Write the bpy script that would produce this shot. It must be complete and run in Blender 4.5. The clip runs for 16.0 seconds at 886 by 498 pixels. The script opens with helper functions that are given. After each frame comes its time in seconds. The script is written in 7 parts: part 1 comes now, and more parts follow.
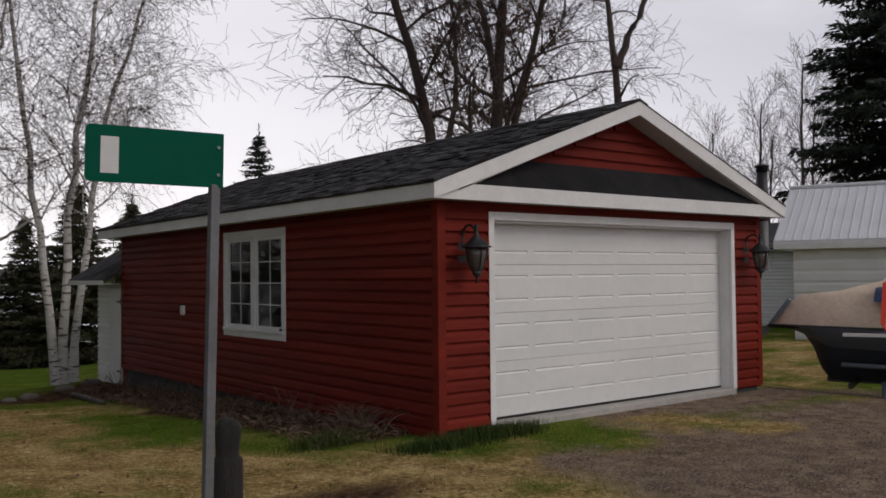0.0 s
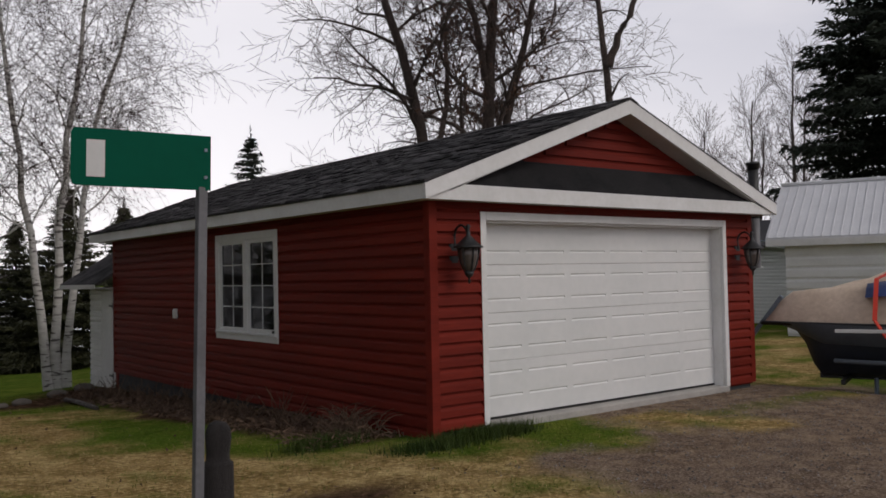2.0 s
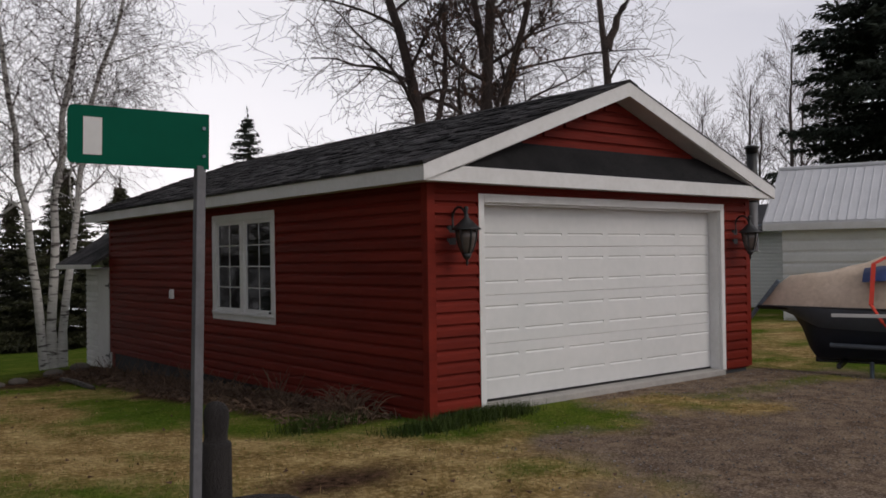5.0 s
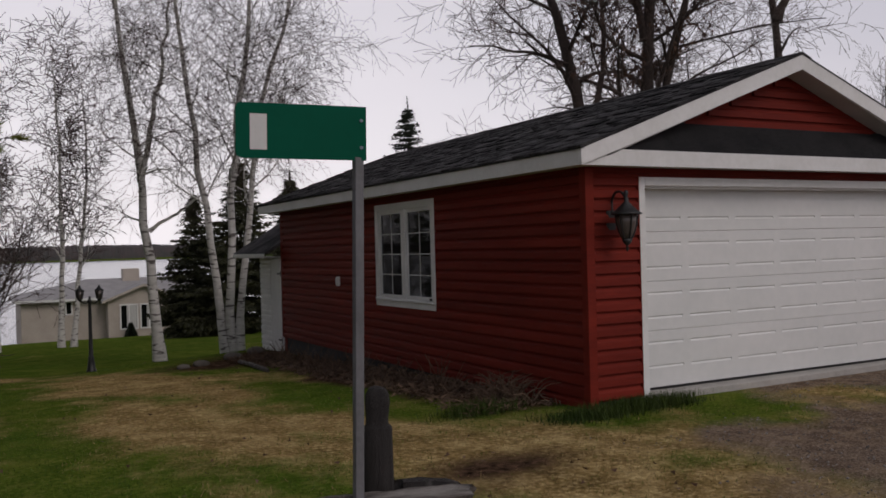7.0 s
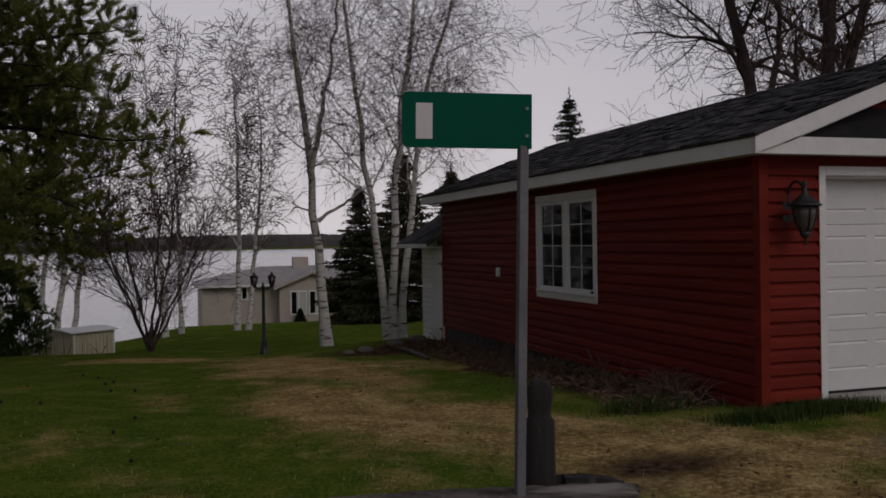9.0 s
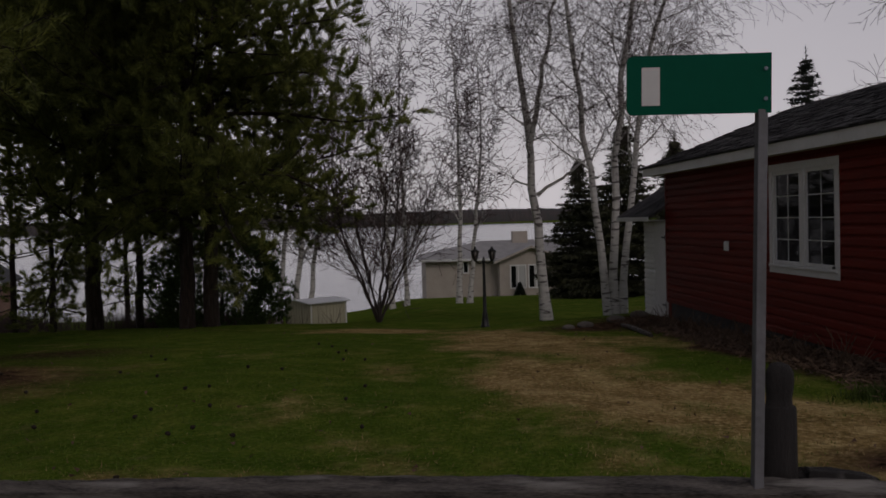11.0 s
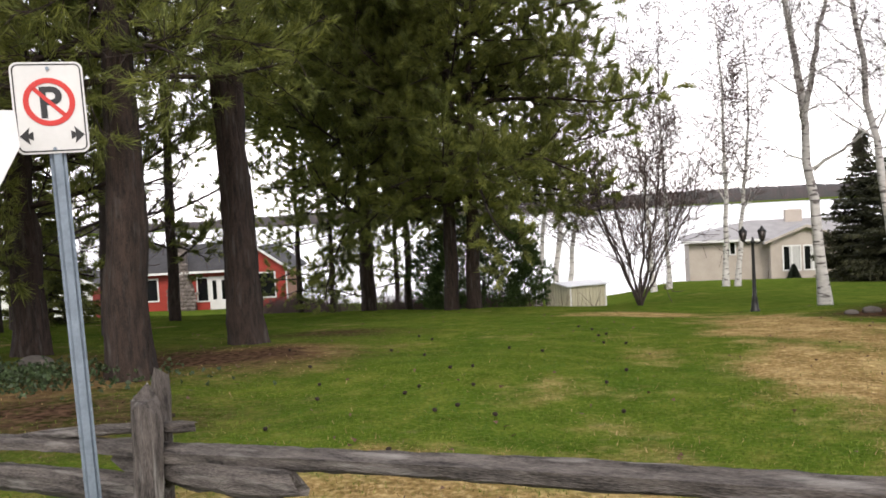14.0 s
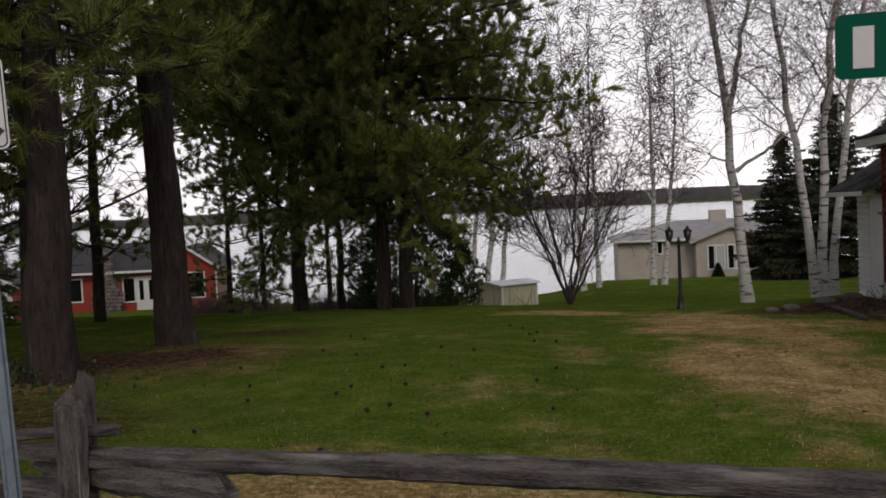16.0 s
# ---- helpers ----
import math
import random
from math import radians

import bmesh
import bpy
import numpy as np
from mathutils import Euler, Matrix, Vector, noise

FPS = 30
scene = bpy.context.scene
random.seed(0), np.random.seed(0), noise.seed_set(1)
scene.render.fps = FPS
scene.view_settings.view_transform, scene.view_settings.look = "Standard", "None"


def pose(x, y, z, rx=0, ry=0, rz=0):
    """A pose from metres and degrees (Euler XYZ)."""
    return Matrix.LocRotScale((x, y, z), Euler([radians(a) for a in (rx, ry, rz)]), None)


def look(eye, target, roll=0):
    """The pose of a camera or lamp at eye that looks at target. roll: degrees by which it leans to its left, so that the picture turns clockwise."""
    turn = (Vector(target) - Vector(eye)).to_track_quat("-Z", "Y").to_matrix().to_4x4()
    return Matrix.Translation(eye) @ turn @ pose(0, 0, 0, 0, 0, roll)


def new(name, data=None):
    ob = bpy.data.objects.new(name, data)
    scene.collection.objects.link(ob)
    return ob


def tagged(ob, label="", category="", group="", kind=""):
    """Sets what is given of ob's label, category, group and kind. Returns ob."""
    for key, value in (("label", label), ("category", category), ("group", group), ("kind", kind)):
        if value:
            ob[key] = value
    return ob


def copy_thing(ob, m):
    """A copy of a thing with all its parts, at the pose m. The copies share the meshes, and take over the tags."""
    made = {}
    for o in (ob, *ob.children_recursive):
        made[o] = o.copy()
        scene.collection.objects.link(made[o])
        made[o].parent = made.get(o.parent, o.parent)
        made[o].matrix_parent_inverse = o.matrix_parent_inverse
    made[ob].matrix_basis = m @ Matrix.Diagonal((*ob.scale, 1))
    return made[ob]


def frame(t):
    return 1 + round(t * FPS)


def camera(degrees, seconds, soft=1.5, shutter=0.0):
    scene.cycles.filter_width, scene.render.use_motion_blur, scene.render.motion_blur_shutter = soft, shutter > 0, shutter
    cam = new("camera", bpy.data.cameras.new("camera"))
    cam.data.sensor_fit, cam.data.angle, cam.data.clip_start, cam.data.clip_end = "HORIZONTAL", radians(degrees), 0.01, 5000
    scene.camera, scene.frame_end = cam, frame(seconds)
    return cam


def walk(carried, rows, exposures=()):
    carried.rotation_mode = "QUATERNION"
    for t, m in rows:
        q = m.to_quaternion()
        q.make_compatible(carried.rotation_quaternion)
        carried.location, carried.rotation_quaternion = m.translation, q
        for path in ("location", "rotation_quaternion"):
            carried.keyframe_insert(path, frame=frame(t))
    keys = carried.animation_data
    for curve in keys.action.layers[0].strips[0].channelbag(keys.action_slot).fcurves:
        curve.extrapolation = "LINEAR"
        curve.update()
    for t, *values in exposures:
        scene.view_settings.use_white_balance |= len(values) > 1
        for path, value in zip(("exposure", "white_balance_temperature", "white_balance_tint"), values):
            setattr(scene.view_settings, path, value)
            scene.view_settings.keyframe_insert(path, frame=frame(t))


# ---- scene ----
cam = camera(53.3, 16.0, soft=1.7)
PATH = [
    (0, (-5.462, -7.1, 1.581), (-4.234, -5.522, 1.64), -0.6),
    (0.5, (-5.460, -7.105, 1.581), (-4.231, -5.528, 1.642), -0.7),
    (1, (-5.455, -7.104, 1.581), (-4.222, -5.531, 1.645), -0.9),
    (1.5, (-5.452, -7.111, 1.58), (-4.215, -5.541, 1.643), -1.0),
    (2, (-5.445, -7.102, 1.581), (-4.205, -5.533, 1.641), -1.2),
    (2.5, (-5.447, -7.097, 1.581), (-4.204, -5.53, 1.633), -1.1),
    (3, (-5.445, -7.091, 1.58), (-4.199, -5.527, 1.625), -1.0),
    (5.5, (-5.439, -7.075, 1.578), (-4.194, -5.51, 1.593), -0.8),
    (6, (-5.430, -7.07, 1.58), (-4.201, -5.493, 1.588), -0.7),
    (6.5, (-5.409, -7.029, 1.59), (-4.299, -5.365, 1.589), -1.1),
    (7, (-5.418, -7.074, 1.58), (-4.474, -5.311, 1.576), -1.5),
    (7.5, (-5.398, -7.077, 1.578), (-4.563, -5.259, 1.573), -1.9),
    (8, (-5.405, -7.079, 1.58), (-4.675, -5.217, 1.57), -2.0),
    (8.2, (-5.414, -7.058, 1.579), (-4.701, -5.189, 1.568), -1.7),
    (10.5, (-5.411, -6.986, 1.574), (-5.145, -5.005, 1.531), -1.2),
    (11, (-5.408, -6.94, 1.577), (-5.280, -4.946, 1.513), -1.5),
    (11.5, (-5.405, -6.928, 1.578), (-5.429, -4.929, 1.506), -1.8),
    (12, (-5.419, -6.935, 1.575), (-5.625, -4.947, 1.51), -1.7),
    (12.5, (-5.421, -6.922, 1.573), (-5.805, -4.961, 1.507), -2.1),
    (13, (-5.427, -6.902, 1.569), (-5.894, -4.959, 1.496), -2.4),
    (13.5, (-5.422, -6.901, 1.569), (-5.873, -4.954, 1.491), -2.6),
    (14, (-5.409, -6.897, 1.567), (-5.860, -4.95, 1.487), -2.9),
    (14.5, (-5.410, -6.892, 1.566), (-5.846, -4.942, 1.483), -3.0),
    (15, (-5.411, -6.891, 1.567), (-5.808, -4.933, 1.478), -2.9),
    (15.5, (-5.409, -6.895, 1.566), (-5.751, -4.926, 1.475), -2.9),
    (16, (-5.399, -6.916, 1.571), (-5.701, -4.941, 1.482), -2.7),
]
EXPOSURES = [(0, -0.3, 6500, 12), (3, -0.25, 6500, 12), (5.5, -0.25, 6500, 12), (6, -0.3, 6500, 14.5), (6.5, -0.35, 6500, 14.5), (7, -0.55, 6500, 15.5), (7.5, -0.78, 6500, 15.5),
             (8, -0.95, 6500, 15.5), (10.5, -1.3, 6500, 16.5), (11, -1.35, 6500, 16.5), (11.5, -1.25, 6500, 16.5), (12, -1, 6500, 16.5), (12.5, -0.3, 6500, 15.5), (13, 1.09, 6600, 12),
             (13.5, 1.34, 6600, 11), (14, 1.31, 6600, 11), (14.5, 1.14, 6600, 11), (15, 0.57, 6600, 12), (15.5, 0.1, 6600, 12), (16, -0.22, 6600, 13)]
walk(cam, [(t, look(eye, target, roll)) for t, eye, target, roll in PATH], EXPOSURES)


# ---- light ----
world = bpy.data.worlds.new("overcast_sky")
scene.world = world
world.use_nodes = True
wn, wl = world.node_tree.nodes, world.node_tree.links
wn.clear()
w_out, w_bg = wn.new("ShaderNodeOutputWorld"), wn.new("ShaderNodeBackground")
w_sky = wn.new("ShaderNodeTexSky")
w_sky.sky_type, w_sky.sun_disc = "NISHITA", False
w_sky.sun_elevation, w_sky.sun_rotation = radians(38), radians(160)
w_sky.air_density, w_sky.dust_density = 1.0, 3.0
w_co = wn.new("ShaderNodeTexCoord")
w_map = wn.new("ShaderNodeMapping")
w_map.inputs["Scale"].default_value = (1.0, 1.0, 3.2)
w_noise = wn.new("ShaderNodeTexNoise")
w_noise.inputs["Scale"].default_value, w_noise.inputs["Detail"].default_value = 2.6, 7.0
w_ramp = wn.new("ShaderNodeValToRGB")
w_ramp.color_ramp.elements[0].position, w_ramp.color_ramp.elements[0].color = 0.40, (5.7, 5.95, 7.0, 1)
w_ramp.color_ramp.elements[1].position, w_ramp.color_ramp.elements[1].color = 0.60, (8.6, 8.5, 9.1, 1)
# the cloud deck thins towards the horizon
w_sep = wn.new("ShaderNodeSeparateXYZ")
w_low = wn.new("ShaderNodeMapRange")
w_low.inputs[1].default_value, w_low.inputs[2].default_value = 0.0, 0.55
w_low.inputs[3].default_value, w_low.inputs[4].default_value = 1.0, 0.0
w_glow = wn.new("ShaderNodeMixRGB")
w_glow.inputs[2].default_value = (8.8, 8.6, 9.2, 1)
w_mix = wn.new("ShaderNodeMixRGB")
w_mix.inputs[0].default_value = 0.88
w_bg.inputs["Strength"].default_value = 0.1
wl.new(w_co.outputs["Generated"], w_map.inputs["Vector"])
wl.new(w_map.outputs["Vector"], w_noise.inputs["Vector"])
wl.new(w_noise.outputs["Fac"], w_ramp.inputs["Fac"])
wl.new(w_co.outputs["Generated"], w_sep.inputs[0])
wl.new(w_sep.outputs["Z"], w_low.inputs[0])
wl.new(w_low.outputs[0], w_glow.inputs[0])
wl.new(w_ramp.outputs["Color"], w_glow.inputs[1])
wl.new(w_sky.outputs["Color"], w_mix.inputs[1])
# it glows where the low sun stands behind it, over the lake
w_side = wn.new("ShaderNodeMapRange")
w_side.inputs[1].default_value, w_side.inputs[2].default_value = 0.35, 1.0
w_both = wn.new("ShaderNodeMath")
w_both.operation = "MULTIPLY"
w_lake = wn.new("ShaderNodeMixRGB")
w_lake.inputs[2].default_value = (15.4, 14.9, 15.0, 1)
wl.new(w_sep.outputs["Y"], w_side.inputs[0])
wl.new(w_side.outputs[0], w_both.inputs[0])
wl.new(w_low.outputs[0], w_both.inputs[1])
wl.new(w_both.outputs[0], w_lake.inputs[0])
wl.new(w_glow.outputs["Color"], w_lake.inputs[1])
# and thickens overhead
w_high = wn.new("ShaderNodeMapRange")
w_high.inputs[1].default_value, w_high.inputs[2].default_value = 0.40, 0.85
w_high.inputs[3].default_value, w_high.inputs[4].default_value = 0.0, 0.85
w_top = wn.new("ShaderNodeMixRGB")
w_top.inputs[2].default_value = (2.6, 2.65, 2.9, 1)
wl.new(w_sep.outputs["Z"], w_high.inputs[0])
wl.new(w_high.outputs[0], w_top.inputs[0])
wl.new(w_lake.outputs["Color"], w_top.inputs[1])
wl.new(w_top.outputs["Color"], w_mix.inputs[2])
wl.new(w_mix.outputs["Color"], w_bg.inputs["Color"])
wl.new(w_bg.outputs["Background"], w_out.inputs["Surface"])

sun_data = bpy.data.lights.new("sun", "SUN")
sun_data.energy, sun_data.angle, sun_data.color = 1.1, radians(25), (1.0, 0.93, 0.85)
sun_ob = new("sun", sun_data)
sun_ob.matrix_world = look((14, -40, 34), (0, 0, 0))

# ---- materials ----


def material(name, a, b=None, scale=4.0, rough=0.7, bump=0.0, bump_scale=40.0, metal=0.0, stretch=(1, 1, 1), vary=0.0,
             island=0.0, spec=0.4, fine=0.35, worn=None):
    """A procedural surface: two colours mixed by coarse and fine noise, with grain relief and a shift from object to object."""
    m = bpy.data.materials.new(name)
    m.use_nodes = True
    n, k = m.node_tree.nodes, m.node_tree.links
    s = n["Principled BSDF"]
    s.inputs["Roughness"].default_value, s.inputs["Metallic"].default_value = rough, metal
    s.inputs["Specular IOR Level"].default_value = spec
    b = b or tuple(v * 0.8 for v in a)
    co, mp, info = n.new("ShaderNodeTexCoord"), n.new("ShaderNodeMapping"), n.new("ShaderNodeObjectInfo")
    shift = n.new("ShaderNodeVectorMath")
    shift.operation = "SCALE"
    k.new(info.outputs["Random"], shift.inputs["Scale"])
    shift.inputs[0].default_value = (17.0, 31.0, 23.0)
    k.new(co.outputs["Object"], mp.inputs["Vector"])
    k.new(shift.outputs[0], mp.inputs["Location"])
    mp.inputs["Scale"].default_value = stretch
    n1, n2 = n.new("ShaderNodeTexNoise"), n.new("ShaderNodeTexNoise")
    n1.inputs["Scale"].default_value, n1.inputs["Detail"].default_value = scale, 5
    n2.inputs["Scale"].default_value, n2.inputs["Detail"].default_value = scale * 9, 3
    for t in (n1, n2):
        k.new(mp.outputs[0], t.inputs["Vector"])
    mix = n.new("ShaderNodeMix")
    mix.data_type = "FLOAT"
    mix.inputs[0].default_value = fine
    k.new(n1.outputs["Fac"], mix.inputs[2])
    k.new(n2.outputs["Fac"], mix.inputs[3])
    ramp = n.new("ShaderNodeValToRGB")
    ramp.color_ramp.elements[0].position, ramp.color_ramp.elements[1].position = 0.36, 0.64
    ramp.color_ramp.elements[0].color, ramp.color_ramp.elements[1].color = (*a, 1), (*b, 1)
    k.new(mix.outputs[0], ramp.inputs["Fac"])
    colour = ramp.outputs["Color"]
    if worn:
        n3 = n.new("ShaderNodeTexNoise")
        n3.inputs["Scale"].default_value, n3.inputs["Detail"].default_value = scale * 0.6, 8
        k.new(mp.outputs[0], n3.inputs["Vector"])
        r3 = n.new("ShaderNodeMapRange")
        r3.inputs[1].default_value, r3.inputs[2].default_value = 0.56, 0.72
        k.new(n3.outputs["Fac"], r3.inputs[0])
        m3 = n.new("ShaderNodeMixRGB")
        m3.inputs[2].default_value = (*worn, 1)
        k.new(r3.outputs[0], m3.inputs[0])
        k.new(colour, m3.inputs[1])
        colour = m3.outputs[0]
    if vary or island:
        hsv = n.new("ShaderNodeHueSaturation")
        rng = n.new("ShaderNodeMapRange")
        amount = vary or island
        rng.inputs[3].default_value, rng.inputs[4].default_value = 1 - amount, 1 + amount
        src = info.outputs["Random"]
        if island:
            src = n.new("ShaderNodeNewGeometry").outputs["Random Per Island"]
        k.new(src, rng.inputs[0])
        k.new(rng.outputs[0], hsv.inputs["Value"])
        k.new(colour, hsv.inputs["Color"])
        colour = hsv.outputs[0]
    k.new(colour, s.inputs["Base Color"])
    if bump:
        n4, bp = n.new("ShaderNodeTexNoise"), n.new("ShaderNodeBump")
        n4.inputs["Scale"].default_value, n4.inputs["Detail"].default_value = bump_scale, 4
        k.new(mp.outputs[0], n4.inputs["Vector"])
        k.new(n4.outputs["Fac"], bp.inputs["Height"])
        bp.inputs["Strength"].default_value, bp.inputs["Distance"].default_value = bump, 0.02
        k.new(bp.outputs[0], s.inputs["Normal"])
    return m


SIDING = material("red_vinyl_siding", (0.168, 0.0195, 0.0115), (0.118, 0.0135, 0.0085), 1.5, 0.6, 0.08, 60, stretch=(0.5, 0.5, 3), vary=0.15, spec=0.10)
WHITE = material("white_painted_trim", (0.72, 0.72, 0.71), (0.62, 0.62, 0.6), 2.0, 0.5, 0.05, 50, vary=0.03)
DOORWHITE = material("white_steel_door", (0.70, 0.70, 0.69), (0.63, 0.64, 0.63), 1.2, 0.45, 0.06, 120, vary=0.02)
SOFFIT = material("pale_vented_soffit", (0.6, 0.6, 0.6), (0.5, 0.5, 0.5), 3.0, 0.6)
SHINGLE = material("charcoal_asphalt_shingle", (0.007, 0.007, 0.008), (0.060, 0.057, 0.059), 2.6, 0.92, 0.6, 160, vary=0.9, spec=0.2)
SHINGLE_FAR = material("charcoal_shingle_rest", (0.007, 0.007, 0.008), (0.060, 0.057, 0.059), 2.6, 0.92, 0.6, 160, island=0.9, spec=0.2)
# darker copy of the roof shingle, for the pent strip
PENT = material("dark_pent_shingle", (0.010, 0.010, 0.011), (0.022, 0.021, 0.022), 3.0, 0.92, 0.6, 160, spec=0.2)
CONCRETE = material("grey_concrete", (0.32, 0.31, 0.29), (0.42, 0.40, 0.37), 3.0, 0.9, 0.4, 60)
# dark grey for the strip below the siding
FOUNDATION = material("dark_grey_foundation", (0.035, 0.036, 0.04), (0.06, 0.06, 0.062), 3.0, 0.9, 0.4, 40)
BLACKMETAL = material("black_painted_metal", (0.012, 0.012, 0.013), (0.02, 0.02, 0.02), 8.0, 0.45, 0.1, 60)
GALV = material("galvanised_steel", (0.22, 0.27, 0.32), (0.14, 0.175, 0.21), 6.0, 0.5, 0.1, 80, metal=0.35)
DULLSTEEL = material("dull_grey_steel", (0.17, 0.17, 0.18), (0.12, 0.12, 0.125), 6.0, 0.55, 0.1, 80, metal=0.3)
GREENSIGN = material("green_sign_sheeting", (0.0, 0.082, 0.047), (0.0, 0.072, 0.041), 3.0, 0.6, 0.0, spec=0.08)
SIGNWHITE = material("white_sign_sheeting", (0.62, 0.62, 0.6), (0.56, 0.56, 0.54), 5.0, 0.45)
SIGNRED = material("red_sign_ink", (0.52, 0.03, 0.022), (0.45, 0.025, 0.02), 5.0, 0.45)
SIGNBLACK = material("black_sign_ink", (0.012, 0.012, 0.012), (0.02, 0.02, 0.02), 5.0, 0.5)
OLDWOOD = material("weathered_grey_wood", (0.185, 0.162, 0.145), (0.020, 0.017, 0.016), 3.6, 0.9, 1.0, 24, stretch=(1.3, 8, 8), fine=0.42, worn=(0.29, 0.272, 0.25))
OLDWOOD_UP = material("weathered_post_wood", (0.165, 0.142, 0.125), (0.018, 0.015, 0.014), 3.6, 0.9, 1.0, 24, stretch=(9, 9, 1.2), fine=0.42, worn=(0.40, 0.38, 0.35))
DARKPOST = material("dark_tarred_post_wood", (0.022, 0.019, 0.018), (0.04, 0.034, 0.032), 2.0, 0.85, 0.9, 30, stretch=(14, 14, 1.2), worn=(0.11, 0.10, 0.095))
BARK = material("dark_bare_bark", (0.075, 0.058, 0.05), (0.045, 0.035, 0.032), 3.0, 0.95, 0.9, 20, stretch=(4, 4, 1))
PINEBARK = material("pine_bark", (0.056, 0.036, 0.027), (0.005, 0.004, 0.0035), 3.4, 0.95, 1.0, 9, stretch=(7, 7, 1.3), fine=0.5, worn=(0.064, 0.054, 0.047))
TWIG = material("fine_reddish_twigs", (0.10, 0.068, 0.06), (0.07, 0.05, 0.046), 2.0, 0.95, island=0.2)
BIRCHTWIG = material("birch_twigs", (0.105, 0.076, 0.073), (0.065, 0.047, 0.045), 2.0, 0.95, island=0.2)
DEADLEAF = material("dead_brown_leaves", (0.13, 0.075, 0.05), (0.09, 0.05, 0.035), 2.0, 0.9, island=0.3)
NEEDLE = material("pine_needles", (0.225, 0.245, 0.052), (0.084, 0.104, 0.029), 1.2, 0.6, island=0.5, spec=0.3)
NEEDLE_DARK = material("spruce_needles", (0.014, 0.022, 0.015), (0.026, 0.034, 0.02), 0.8, 0.7, island=0.4, spec=0.25)
NEEDLE_OLIVE = material("olive_spruce_needles", (0.062, 0.062, 0.028), (0.03, 0.034, 0.017), 0.8, 0.7, island=0.4, spec=0.25)
CEDAR = material("cedar_foliage", (0.085, 0.13, 0.034), (0.05, 0.08, 0.024), 1.5, 0.7, island=0.4, spec=0.25)


def let_light_through(m, share):
    """Thin needles pass some light on."""
    n, k = m.node_tree.nodes, m.node_tree.links
    s, out = n["Principled BSDF"], n["Material Output"]
    tr, mix = n.new("ShaderNodeBsdfTranslucent"), n.new("ShaderNodeMixShader")
    k.new(s.inputs["Base Color"].links[0].from_socket, tr.inputs["Color"])
    mix.inputs[0].default_value = share
    k.new(s.outputs[0], mix.inputs[1])
    k.new(tr.outputs[0], mix.inputs[2])
    k.new(mix.outputs[0], out.inputs["Surface"])


let_light_through(NEEDLE, 0.35)
let_light_through(CEDAR, 0.3)


def birch_material():
    m = material("white_birch_bark", (0.62, 0.6, 0.57), (0.45, 0.43, 0.41), 2.5, 0.8, 0.5, 25, stretch=(1, 1, 5))
    n, k = m.node_tree.nodes, m.node_tree.links
    s = n["Principled BSDF"]
    old = s.inputs["Base Color"].links[0].from_socket
    co, mp, v = n.new("ShaderNodeTexCoord"), n.new("ShaderNodeMapping"), n.new("ShaderNodeTexNoise")
    mp.inputs["Scale"].default_value = (1.6, 1.6, 6.5)
    v.inputs["Scale"].default_value, v.inputs["Detail"].default_value = 2.2, 3
    r, mix = n.new("ShaderNodeMapRange"), n.new("ShaderNodeMixRGB")
    r.inputs[1].default_value, r.inputs[2].default_value = 0.555, 0.63
    mix.inputs[2].default_value = (0.12, 0.105, 0.10, 1)
    k.new(co.outputs["Object"], mp.inputs[0])
    k.new(mp.outputs[0], v.inputs["Vector"])
    k.new(v.outputs["Fac"], r.inputs[0])
    k.new(r.outputs[0], mix.inputs[0])
    k.new(old, mix.inputs[1])
    k.new(mix.outputs[0], s.inputs["Base Color"])
    return m


BIRCH = birch_material()


def glass_material():
    m = bpy.data.materials.new("window_glass")
    m.use_nodes = True
    s = m.node_tree.nodes["Principled BSDF"]
    s.inputs["Base Color"].default_value = (0.008, 0.009, 0.010, 1)
    s.inputs["Roughness"].default_value, s.inputs["Specular IOR Level"].default_value = 0.04, 0.10
    s.inputs["Transmission Weight"].default_value = 0.15
    return m


GLASS = glass_material()

# ---- building blocks ----


def part(name, bm, mat, parent=None, label=""):
    me = bpy.data.meshes.new(name)
    bm.to_mesh(me)
    bm.free()
    me.materials.append(mat)
    ob = new(name, me)
    ob.parent = parent
    return tagged(ob, label)


def raw(name, verts, faces, mat, parent=None, label="", smooth=False):
    me = bpy.data.meshes.new(name)
    me.from_pydata(verts, [], faces)
    me.materials.append(mat)
    if smooth:
        me.shade_smooth()
    ob = new(name, me)
    ob.parent = parent
    return tagged(ob, label)


def shared(name, source, m, parent):
    ob = new(name, source.data)
    ob.parent = parent
    ob.matrix_local = m
    return ob


def thing(name, label, category, at=(0, 0, 0), turn=0.0, group="", kind=""):
    ob = new(name)
    ob.empty_display_size = 0.1
    ob.matrix_world = pose(*at, 0, 0, turn)
    return tagged(ob, label, category, group, kind)


def box(lo, hi, bevel=0.0, bm=None, turn=None):
    out = bm or bmesh.new()
    b = bmesh.new()
    bmesh.ops.create_cube(b, size=1)
    size = [h - l for l, h in zip(lo, hi)]
    mid = [(h + l) / 2 for l, h in zip(lo, hi)]
    bmesh.ops.transform(b, matrix=Matrix.Translation(mid) @ Matrix.Diagonal((*size, 1)), verts=b.verts)
    if bevel:
        bmesh.ops.bevel(b, geom=b.edges, offset=bevel, segments=1, affect="EDGES")
    if turn:
        bmesh.ops.transform(b, matrix=turn, verts=b.verts)
    me = bpy.data.meshes.new("scratch")
    b.to_mesh(me)
    b.free()
    out.from_mesh(me)
    bpy.data.meshes.remove(me)
    return out


